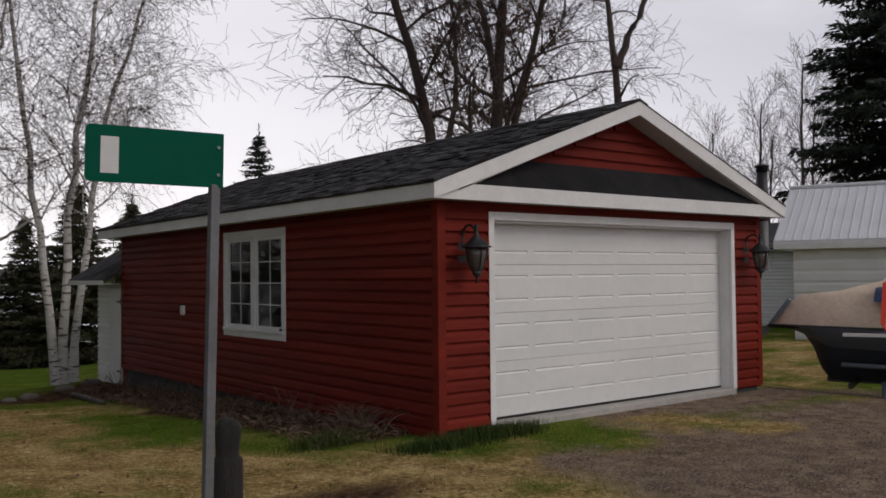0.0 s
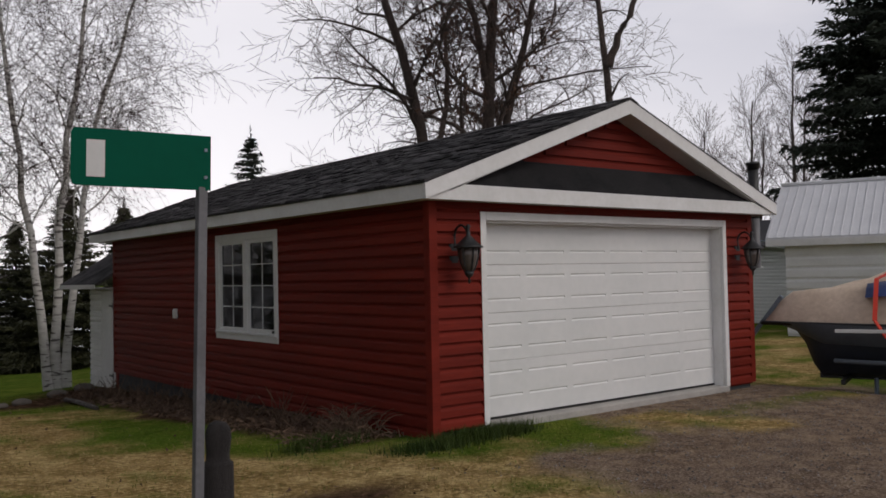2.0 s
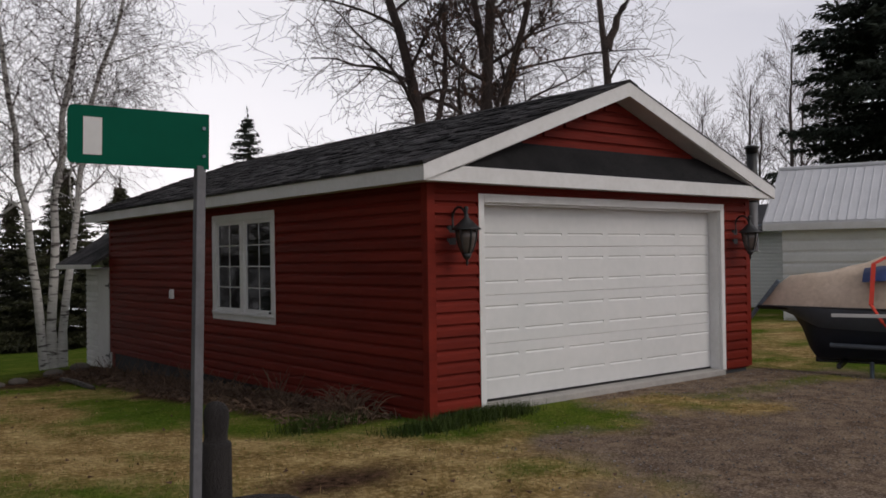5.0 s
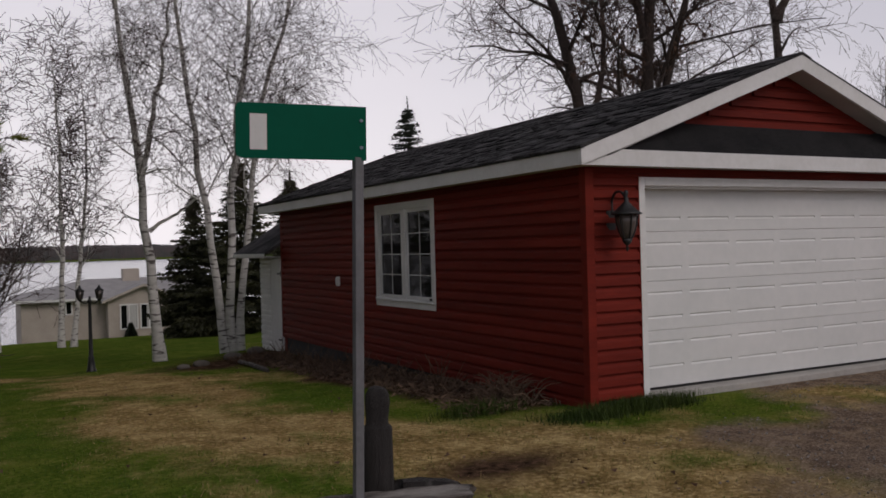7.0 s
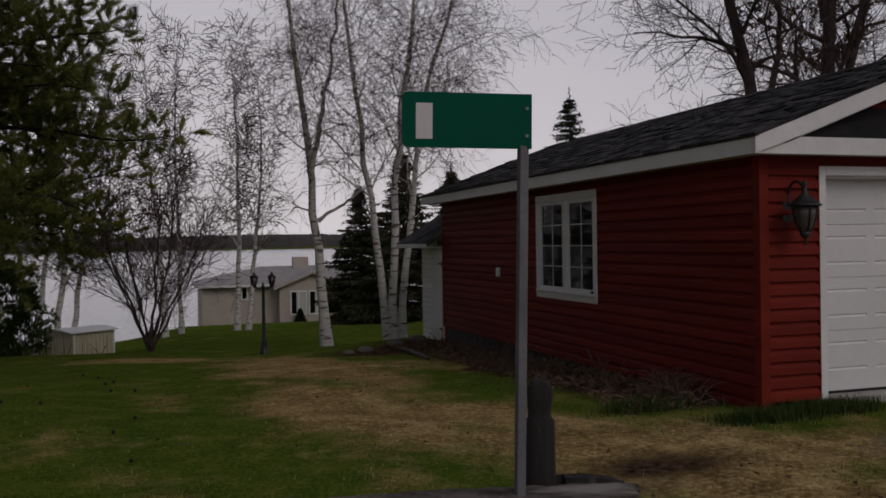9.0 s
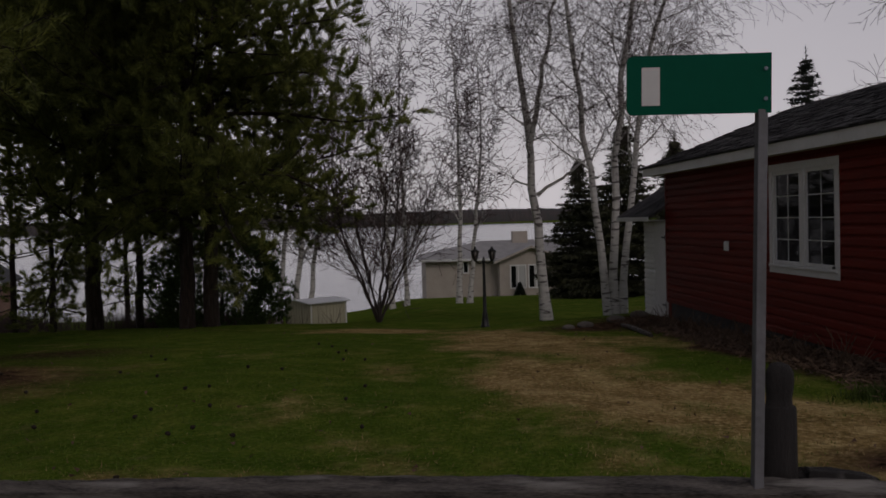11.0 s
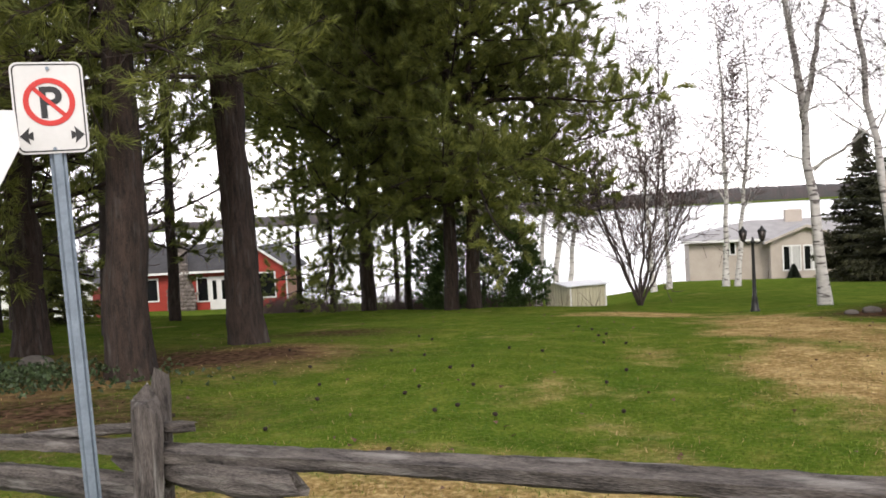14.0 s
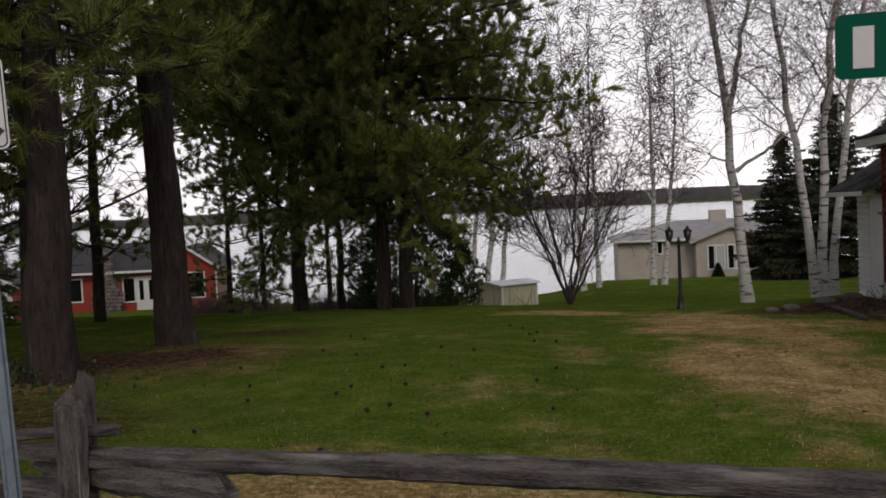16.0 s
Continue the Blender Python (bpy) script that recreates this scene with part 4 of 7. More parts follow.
def build_bare_trees():
    g = "bare trees behind the garage"
    t, out, rng = plant("maple_tree", "large dark bare tree leaning behind the garage roof", "tree", (9.5, 11.7, -0.25),
          [([(9.5, 11.7, -0.3), (9.3, 11.9, 3.0), (9.17, 11.97, 4.69), (8.96, 12.14, 6.71), (8.64, 12.37, 7.8), (8.33, 12.59, 8.73), (7.7, 12.9, 11.5), (7.4, 13.2, 14.5)], 0.24, 0.05),
           ([(9.2, 11.9, 4.2), (9.7, 11.9, 6.0), (10.0, 12.0, 7.6), (9.9, 12.2, 9.6)], 0.11, 0.03)],
          MAPLE_SPEC, BARK, TWIG, 31, g, min_twig=0.0055)
    t2, out2, rng2 = plant("maple_tree", "large dark bare tree with withered leaf bunches", "tree", (10.35, 10.95, -0.25),
          [([(10.35, 10.95, -0.3), (10.42, 10.94, 5.1), (10.47, 10.9, 6.8), (10.57, 10.82, 8.2), (10.7, 10.7, 10.1), (10.8, 10.6, 14.0)], 0.26, 0.06),
           ([(10.45, 10.9, 6.9), (10.2, 11.0, 8.3), (9.9, 11.2, 10.0), (9.6, 11.4, 12.5)], 0.12, 0.03)],
          MAPLE_SPEC, BARK, TWIG, 32, g, min_twig=0.0055)
    plant("maple_tree", "dark bare tree slanting behind the garage ridge", "tree", (11.0, 11.8, -0.25),
          [([(11.0, 11.8, -0.3), (11.2, 11.6, 4.0), (11.38, 11.43, 5.44), (11.75, 11.08, 7.36), (12.0, 10.85, 8.64), (12.4, 10.5, 11.0), (12.6, 10.3, 13.0)], 0.19, 0.04)],
          MAPLE_SPEC, BARK, TWIG, 33, g, min_twig=0.0055)
    plant("maple_tree", "bare forked tree with a pale broken crown", "tree", (17.3, 12.5, -0.3),
          [([(17.3, 12.5, -0.3), (17.29, 12.52, 7.0), (17.28, 12.53, 8.6), (17.17, 12.65, 9.7), (17.0, 12.8, 11.5), (16.9, 12.9, 13.5)], 0.24, 0.05),
           ([(17.28, 12.53, 8.5), (17.43, 12.35, 9.2), (17.71, 12.02, 9.9), (18.1, 11.6, 11.4), (18.2, 11.5, 13.0)], 0.15, 0.04)],
          ((1.0, 50, 2.6, 0.45, 0.2, 0.4, 0.35, 6, 0.4), (1.8, 46, 1.2, 0.5, 0.25, 0.15, 0.2, 5, 0.3), (2.6, 42, 0.6, 0.55, 0.25, 0.1, 0.2, 4, 0.2)), BARK, TWIG, 34, g, min_twig=0.006)
    # withered leaves that still hang in the crowns
    for tree, o, r, lo, hi in ((t2, out2, rng2, (-1.9, -1.6, 6.2), (1.6, 1.4, 10.4)), (t, out, rng, (-0.8, -1.2, 6.0), (2.2, 1.6, 9.5))):
        p, d = along(o[2], 0.12, r)
        keep = np.all((p > lo) & (p < hi), axis=1) & (r.random(len(p)) < 0.8) & (np.sin(p[:, 0] * 3.1) * np.sin(p[:, 2] * 2.3 + p[:, 1]) > 0.0)
        v, f = needles(r, p[keep], np.tile([0.0, 0.0, -1.0], (keep.sum(), 1)), 4, 0.13, 0.05, 0.5)
        ob = new("withered_foliage", mesh_from("withered_foliage", v, f, [DEADLEAF], smooth=False))
        ob.parent = tree
    for i, (x, y, h) in enumerate(((38.6, 20.7, 11.0), (39.7, 18.8, 13.0), (42.0, 18.0, 12.5), (37.1, 22.9, 9.5), (36.0, 25.0, 8.5))):
        b = (x, y, gz(x, y) - 0.1)
        plant("maple_tree", "distant grey bare tree behind the white building", "tree", b,
              [([b, (x + 0.2, y, 4.0), (x - 0.1, y, h * 0.6), (x + 0.3, y, h)], 0.2, 0.03), ([(x + 0.1, y, 2.5), (x + 0.9, y, 5.0), (x + 1.4, y, h * 0.85)], 0.11, 0.03)],
              ((2.4, 36, 3.0, 0.36, 0.12, 0.4, 0.3, 5, 0.4), (4.0, 34, 1.3, 0.5, 0.14, 0.2, 0.12, 3, 0.3), (5.0, 32, 0.7, 0.6, 0.12, 0.15, 0.12, 2, 0.2)), BARK, BIRCHTWIG, 40 + i, "distant bare trees", min_twig=0.009)
    b = (-14.95, 7.3, gz(-14.95, 7.3) - 0.05)
    plant("maple_tree", "slim grey bare tree with crooked low boughs", "tree", b,
          [([b, (-15.0, 7.3, 1.2), (-14.9, 7.35, 3.0), (-15.0, 7.3, 6.5), (-14.9, 7.3, 10.0)], 0.13, 0.03), ([(-14.98, 7.3, 1.0), (-14.6, 7.4, 1.5), (-14.2, 7.5, 2.6), (-13.9, 7.6, 4.0)], 0.05, 0.015)],
          ((3.0, 70, 1.9, 0.32, 0.28, -0.15, 0.12, 6, 0.3), (4.0, 50, 0.9, 0.5, 0.28, -0.1, 0.12, 4, 0.3), (4.0, 44, 0.45, 0.6, 0.25, 0.0, 0.12, 3, 0.2)), BARK, TWIG, 52, min_twig=0.008)
    rng = np.random.default_rng(5)
    b = (-5.66, 17.24, gz(-5.66, 17.24) - 0.05)
    stems = []
    for k in range(11):
        a = k * 0.6 + rng.uniform(-0.2, 0.2)
        s = rng.uniform(0.7, 2.1)
        stems.append(([b, (b[0] + 0.25 * s * math.cos(a), b[1] + 0.25 * s * math.sin(a), b[2] + 0.9), (b[0] + 0.8 * s * math.cos(a), b[1] + 0.8 * s * math.sin(a), b[2] + 2.6), (b[0] + 1.05 * s * math.cos(a), b[1] + 1.05 * s * math.sin(a), b[2] + rng.uniform(4.0, 5.4))], 0.034, 0.008))
    plant("shrub", "tall many-stemmed bare shrub on the lawn", "shrub", b, stems, SHRUB_SPEC, BARK, TWIG, 51, min_twig=0.007)


# long low boughs that reach out over the lawn
BOUGHS = ([(-9.57, 14.86, 4.3), (-7.62, 14.0, 4.2), (-5.92, 13.1, 3.75), (-5.12, 12.75, 3.95)], [(-9.57, 14.86, 3.0), (-7.92, 13.9, 2.9), (-6.72, 13.2, 2.2)],
          [(-9.57, 14.86, 6.0), (-7.72, 14.2, 6.2), (-6.12, 13.4, 6.3)])


def build_pines():
    g = "old pines on the lawn"
    up = ((2.3, 84, 2.8, 0.30, 0.10, 0.15, 0.36, 7, 0.35), (5.0, 50, 1.0, 0.45, 0.15, 0.2, 0.08, 3, 0.4), (6.0, 44, 0.42, 0.6, 0.15, 0.3, 0.05, 2, 0.2))
    low = ((6.0, 90, 4.6, 0.34, 0.09, 0.02, 0.245, 8, 0.35), (3.8, 46, 1.15, 0.45, 0.14, 0.20, 0.15, 3, 0.4), (5.0, 42, 0.5, 0.6, 0.15, 0.3, 0.1, 2, 0.2))
    tuft = (22, 0.18, 0.0105, 0.5)
    conifer("pine_tree", "old pine with a thick reddish trunk", "tree", (-10.93, 1.64, -0.08),
            [([(-10.93, 1.64, -0.1), (-10.90, 1.66, 1.54), (-10.88, 1.67, 2.73), (-10.87, 1.68, 3.91), (-10.82, 1.7, 7.2)], 0.255, 0.08)],
            ((8.0, 90, 3.0, 0.24, 0.10, -0.08, 0.44, 7, 0.3), *up[1:]), 61, NEEDLE, PINEBARK, tuft, g, step=0.07, tall=17.0)
    conifer("pine_tree", "old forked pine with a dark furrowed trunk", "tree", (-11.06, 4.78, -0.2),
            [([(-11.06, 4.78, -0.22), (-11.07, 4.77, 1.46), (-11.14, 4.73, 3.04), (-11.24, 4.68, 4.14), (-11.42, 4.6, 6.5), (-11.62, 4.5, 7.8)], 0.28, 0.08),
             ([(-11.12, 4.75, 2.6), (-11.07, 4.78, 3.6), (-10.94, 4.81, 4.8), (-10.62, 4.9, 6.5), (-10.52, 4.9, 7.6)], 0.18, 0.06)],
            ((5.4, 84, 2.9, 0.24, 0.10, 0.05, 0.56, 7, 0.3), *up[1:]), 62, NEEDLE, PINEBARK, tuft, g, step=0.07, tall=17.0)
    conifer("pine_tree", "old pine with a dark trunk at the garden edge", "tree", (-13.91, 3.81, -0.1),
            [([(-13.91, 3.81, -0.15), (-13.91, 3.81, 1.61), (-13.89, 3.83, 3.15), (-13.82, 3.9, 7.2)], 0.24, 0.08)],
            ((6.5, 90, 3.2, 0.24, 0.10, -0.1, 0.25, 7, 0.35), *up[1:]), 63, NEEDLE, PINEBARK, tuft, g, step=0.07, tall=17.0)
    for i, (pts, r) in enumerate((([(-10.26, 14.72, -0.95), (-10.21, 14.73, 1.14), (-10.15, 14.75, 3.93), (-10.04, 14.77, 6.69), (-10.02, 14.8, 9.2)], 0.2),
                                  ([(-9.69, 14.84, -1.0), (-9.66, 14.85, 1.11), (-9.60, 14.86, 3.9), (-9.54, 14.87, 6.66), (-9.52, 14.9, 9.2)], 0.2),
                                  ([(-12.88, 16.08, -1.1), (-12.89, 16.08, 1.22), (-12.91, 16.07, 4.25), (-12.87, 16.08, 7.25), (-12.82, 16.1, 9.2)], 0.22))):
        conifer("pine_tree", "spreading pine with low long-needled boughs", "tree", (pts[0][0], pts[0][1], gz(pts[0][0], pts[0][1]) - 0.04), [(pts, r, 0.05)], low, 64 + i, NEEDLE, PINEBARK, (23, 0.19, 0.0155, 0.45), g, step=0.056, tall=16.0, boughs=[b for b in BOUGHS if i == 1])
    # Those below y = 2 stand out of view, added to shade the lawn.
    for i, (x, y, h, r) in enumerate(((-16.5, 12.2, 9.0, 0.15), (-19.4, 10.4, 10.0, 0.2), (-13.4, 22.1, 9.0, 0.14), (-18.5, 8.5, 10.0, 0.22), (-17.2, 4.6, 9.0, 0.2), (-22.0, 14.0, 11.0, 0.25), (-15.2, 1.2, 9.0, 0.24), (-13.6, -1.2, 9.0, 0.22), (-16.5, -1.5, 9.0, 0.22), (-17.6, 26.0, 7.0, 0.13), (-19.6, 27.5, 7.5, 0.14), (-15.4, 27.5, 6.5, 0.12))):
        b = (x, y, gz(x, y) - 0.05)
        conifer("pine_tree", "slim dark pine filling out the grove", "tree", b, [([b, (x + 0.05, y, b[2] + h * 0.5), (x, y + 0.1, b[2] + h)], r, 0.05)],
                ((4.4, 88, 2.9, 0.3, 0.1, -0.05, 0.15 if x < -15 else 0.26, 6, 0.4), (3.2, 46, 1.0, 0.45, 0.14, 0.2, 0.2, 3, 0.4), (4.0, 42, 0.42, 0.6, 0.15, 0.3, 0.1, 2, 0.2)), 70 + i, NEEDLE, PINEBARK, (26, 0.21, 0.023, 0.5), g, step=0.12, tall=16.0, bare=True)


def build_spruces():
    def spruce(label, x, y, h, reach, seed, size, leaf=NEEDLE_DARK, thick=1.0):
        """Tiers of drooping boughs with lifted tips, each a flat spray of side twigs."""
        rng = np.random.default_rng(seed)
        b = (x, y, gz(x, y) - 0.05)
        tree = thing("spruce_tree", label, "tree", b, group="dark spruces")
        v, f = tubes([(np.array([(0, 0, 0), (0.02, 0, h * 0.5), (0, 0.01, h)]), np.array([0.018 * h, 0.010 * h, 0.012]))], 10)
        ob = new("trunk", mesh_from("trunk", v, f, [BARK]))
        ob.parent = tree
        limbs, spots, ways, z = [], [], [], 0.05 * h
        while z < 0.985 * h:
            u = z / h
            for k in range(8):
                a = rng.uniform(0, 6.28)
                ln = (reach * (1 - u) ** 0.9 + 0.05) * rng.choice([0.62, 0.85, 1.0, 1.12]) * rng.uniform(0.9, 1.08)
                droop = rng.uniform(0.10, 0.28) * (1.15 - u)
                m = max(4, int(ln / (size * 0.42)))
                t = np.linspace(0.05, 1, m)
                out = np.array([math.cos(a), math.sin(a), 0.0])
                side = np.array([-math.sin(a), math.cos(a), 0.0])
                p = out * (ln * t)[:, None] + np.array([0, 0, 1.0]) * (z + ln * (0.12 * t - droop * 2.2 * t**1.4 * (1 - 0.55 * t)))[:, None]
                limbs.append((np.concatenate([[[0, 0, z]], p[m // 3::max(1, m // 3)][:3]]) if m < 9 else p[:: max(1, m // 5)][:5], None))
                for q, tt in zip(p, t):
                    wide = (0.30 * ln * (1 - tt) + 0.9 * size) * min(1.0, tt * 3) * (1.1 - 0.8 * u)
                    for s in (-1, 1):
                        d = unit(0.75 * out + s * side * rng.uniform(0.5, 1.2) + [0, 0, rng.uniform(-0.45, 0.1)])
                        for w in np.arange(0.0, wide, size * 0.75):
                            spots.append(q + d * (w + rng.uniform(0, 0.3) * size))
                            ways.append(d + [0, 0, -0.15])
            z += 0.022 * h / thick * rng.uniform(0.75, 1.25) * (0.55 + 0.6 * (1 - u))
        for w in np.arange(0.0, 0.07 * h, size * 0.3):
            spots.append(np.array([0.0, 0.0, 0.96 * h + w]))
            ways.append(np.array([rng.normal(0, 0.25), rng.normal(0, 0.25), 1.0]))
        limbs = [(p, np.linspace(0.03, 0.006, len(p))) for p, _ in limbs]
        v, f = tubes(limbs, 3)
        ob = new("branchwork", mesh_from("branchwork", v, f, [BARK]))
        ob.parent = tree
        tagged(ob, kind="stuff")
        v, f = needles(rng, np.array(spots), np.array(ways), 2, size, size * 0.32, 0.3)
        ob = new("crown", mesh_from("crown", v, f, [leaf], smooth=False))
        ob.parent = tree
    spruce("large dark green spruce behind the white building", 27.4, 7.6, 19.0, 5.4, 81, 0.34, thick=1.3)
    spruce("small dark spruce beyond the garage", 12.18, 28.84, 9.7, 3.3, 82, 0.20, thick=0.8)
    spruce("dark shaggy spruce beside the lake house", 6.45, 36.4, 8.6, 3.4, 83, 0.26, NEEDLE_OLIVE, 0.75)
    spruce("dark spruce at the edge of the lake lawn", 5.1, 40.5, 7.5, 2.6, 84, 0.26, NEEDLE_OLIVE, 0.75)
    spruce("dark spruce behind the birches", 9.6, 38.0, 8.0, 2.8, 85, 0.26, NEEDLE_OLIVE, 0.75)
    spruce("young pale green pine at the foot of the grove", -19.9, 12.2, 3.4, 1.3, 86, 0.17, NEEDLE, 0.5)
    rng = np.random.default_rng(9)
    n = 5500
    a, h = rng.uniform(0, 6.28, n), rng.uniform(0, 1, n)
    prof = 1.9 * np.sqrt(np.clip(1 - ((h - 0.35) / 0.68) ** 2, 0, 1)) * (1 + 0.16 * np.sin(5 * a + 7 * h) + 0.1 * np.sin(9 * a - 11 * h))
    r = prof * rng.uniform(0.55, 1.0, n) ** 0.4
    p = np.stack([r * np.cos(a), r * np.sin(a), 0.1 + 2.8 * h], 1)
    d = np.stack([np.cos(a) * 0.7, np.sin(a) * 0.7, np.full(n, 0.6)], 1)
    b = (-10.45, 19.8, gz(-10.45, 19.8))
    bush = thing("cedar_bush", "rounded dark green cedar bush", "bush", b)
    for k in range(5):
        v, f = tubes([stem(rng, [(0, 0, -0.05), (0.2 * math.cos(k * 1.3), 0.2 * math.sin(k * 1.3), 0.7), (0.5 * math.cos(k * 1.3), 0.5 * math.sin(k * 1.3), 1.9)], 0.06, 0.01, 8)], 6)
        ob = new("trunk", mesh_from("trunk", v, f, [BARK]))
        ob.parent = bush
    v, f = needles(rng, p, d, 9, 0.13, 0.03, 0.5)
    ob = new("crown", mesh_from("crown", v, f, [CEDAR], smooth=False))
    ob.parent = bush


build_birches()
build_bare_trees()
build_pines()
build_spruces()


def build_far_shore():
    """Wooded hills across the lake."""
    rng = np.random.default_rng(3)
    n = 2600
    x = np.linspace(-2300, 2500, n)
    y = 1490 + 20 * np.sin(x * 0.004)
    top = 15.0 + 3.0 * np.sin(x * 0.003 + 1) + 1.6 * np.sin(x * 0.009) + rng.normal(0, 0.8, n)
    v = np.concatenate([np.stack([x, y, np.full(n, -6.0)], 1), np.stack([x, y + 3, top * 0.7], 1), np.stack([x, y + 25, top], 1), np.stack([x, y + 60, np.full(n, -6.0)], 1)])
    i = np.arange(n - 1)
    f = np.concatenate([np.stack([k * n + i, k * n + i + 1, (k + 1) * n + i + 1, (k + 1) * n + i], 1) for k in range(3)])
    mat = material("far_woods", (0.075, 0.06, 0.06), (0.05, 0.052, 0.05), 0.05, 0.95)
    tagged(new("backdrop", mesh_from("backdrop", v, f, [mat], smooth=False)), "low wooded hills across the lake", "far shore", kind="structure")


build_far_shore()

# ---- signs and fence by the road ----
ROPE = material("yellow_twine", (0.5, 0.32, 0.03), (0.42, 0.25, 0.02), 20, 0.8)


def hewn(name, p0, p1, high, wide, seed, mat, parent, upright=False, split=0.5, label=""):
    """A hewn rail or post between two points, with uneven faces and ragged ends."""
    rng = np.random.default_rng(seed)
    p0, p1 = np.array(p0, float), np.array(p1, float)
    d = p1 - p0
    ln = np.linalg.norm(d)
    n = max(8, int(ln / 0.07))
    side = unit(np.cross(d, [0, 0, 1.0])) if not upright else unit(np.cross(d, [0, 1.0, 0]))
    top = np.cross(side, unit(d))
    a = np.array([0.35, 0.95, 1.6, 2.2, 2.85, 3.6, 4.3, 5.0, 5.7])
    shape = 1 + rng.normal(0, 0.09, len(a))
    ring = np.zeros((n, len(a), 3))
    drift = np.stack([np.sin(np.linspace(0, 5, n) + seed), np.sin(np.linspace(0, 4, n) + 2 * seed)], 1) * (0.004 if upright else 0.010)
    for i in range(n):
        u = i / (n - 1)
        s = shape * (1 + rng.normal(0, 0.05, len(a))) * (1 + 0.06 * math.sin(7 * u + seed) + 0.04 * math.sin(17 * u + 2 * seed))
        c, q = np.cos(a), np.sin(a)
        sq = 1 / np.maximum(np.abs(c), np.abs(q)) ** 0.7
        p = p0 + d * u + side * drift[i, 0] + top * drift[i, 1]
        ring[i] = p + (s * sq * c * wide / 2)[:, None] * side + (s * sq * q * high / 2)[:, None] * top
    for k in (0, n - 1):
        ring[k] += unit(d) * rng.normal(0, split * 0.05, (len(a), 1)) + (0.04 if upright else 0.2) * ((ring[k].mean(0)) - ring[k])
    v = ring.reshape(-1, 3)
    m = len(a)
    f = [(i * m + j, i * m + (j + 1) % m, (i + 1) * m + (j + 1) % m, (i + 1) * m + j) for i in range(n - 1) for j in range(m)]
    f += [tuple(range(m))[::-1], tuple((n - 1) * m + j for j in range(m))]
    me = bpy.data.meshes.new(name)
    me.from_pydata(v.tolist(), [], f)
    me.materials.append(mat)
    ob = new(name, me)
    ob.parent = parent
    return tagged(ob, label)


def build_fence():
    fence = thing("rail_fence", "weathered grey split-rail fence with doubled posts", "fence", (-7.611, -3.347, -0.073), -13.03)
    hewn("post", (-0.03, 0.075, -0.1), (-0.025, 0.075, 0.945), 0.095, 0.08, 1, OLDWOOD_UP, fence, True, 1.6)
    hewn("post", (0.005, -0.085, -0.1), (0.045, -0.085, 0.87), 0.11, 0.12, 2, OLDWOOD_UP, fence, True, 0.8)
    hewn("rail", (-0.05, 0.0, 0.625), (3.9, -0.02, 0.745), 0.10, 0.11, 3, OLDWOOD, fence)
    hewn("rail", (-0.2, 0.03, 0.545), (0.78, -0.03, 0.565), 0.135, 0.12, 4, OLDWOOD, fence, split=1.4)
    hewn("rail", (-3.6, 0.02, 0.52), (0.06, 0.0, 0.635), 0.075, 0.10, 5, OLDWOOD, fence)
    hewn("rail", (-0.9, 0.03, 0.635), (0.2, 0.02, 0.755), 0.045, 0.08, 6, OLDWOOD, fence, split=1.0)
    hewn("rail", (-3.6, 0.02, 0.36), (0.06, -0.01, 0.475), 0.13, 0.11, 7, OLDWOOD, fence)
    hewn("rail", (0.8, 0.02, 0.30), (3.6, 0.03, 0.33), 0.10, 0.11, 8, OLDWOOD, fence)
    hewn("post", (-3.6, 0.09, -0.1), (-3.6, 0.09, 0.95), 0.11, 0.1, 9, OLDWOOD_UP, fence, True)
    end = thing("fence_post", "dark weathered gate post with a rounded neck", "post", (-4.087, -4.03, -0.065), -20)
    bm = lathe([(0.060, -0.1), (0.061, 0.2), (0.059, 0.6), (0.060, 0.975), (0.056, 0.982), (0.048, 0.988), (0.046, 1.01), (0.049, 1.04), (0.050, 1.07), (0.046, 1.10), (0.033, 1.122), (0.012, 1.13)], 10)
    for v in bm.verts:
        v.co += Vector((noise.noise(v.co * 9) * 0.008, noise.noise(v.co * 9 + Vector((5, 1, 2))) * 0.008, 0))
    part("post", bm, DARKPOST, end)
    hewn("rail_stub", (0.05, 0.03, 0.735), (0.30, 0.05, 0.70), 0.07, 0.08, 12, DARKPOST, end, split=1.0)
    twine = thing("twine", "loop of yellow twine round post and pole", "twine", (-4.13, -4.09, 0.66), -20)
    rng = np.random.default_rng(4)
    a = np.linspace(0, 2 * np.pi, 33)
    ring = np.stack([0.128 * np.cos(a), 0.088 * np.sin(a), 0.008 * np.sin(2 * a + 1)], 1)
    v, f = tubes([(ring, np.full(33, 0.0032))], 6)
    ob = new("loop", mesh_from("loop", v, f, [ROPE]))
    ob.parent = twine


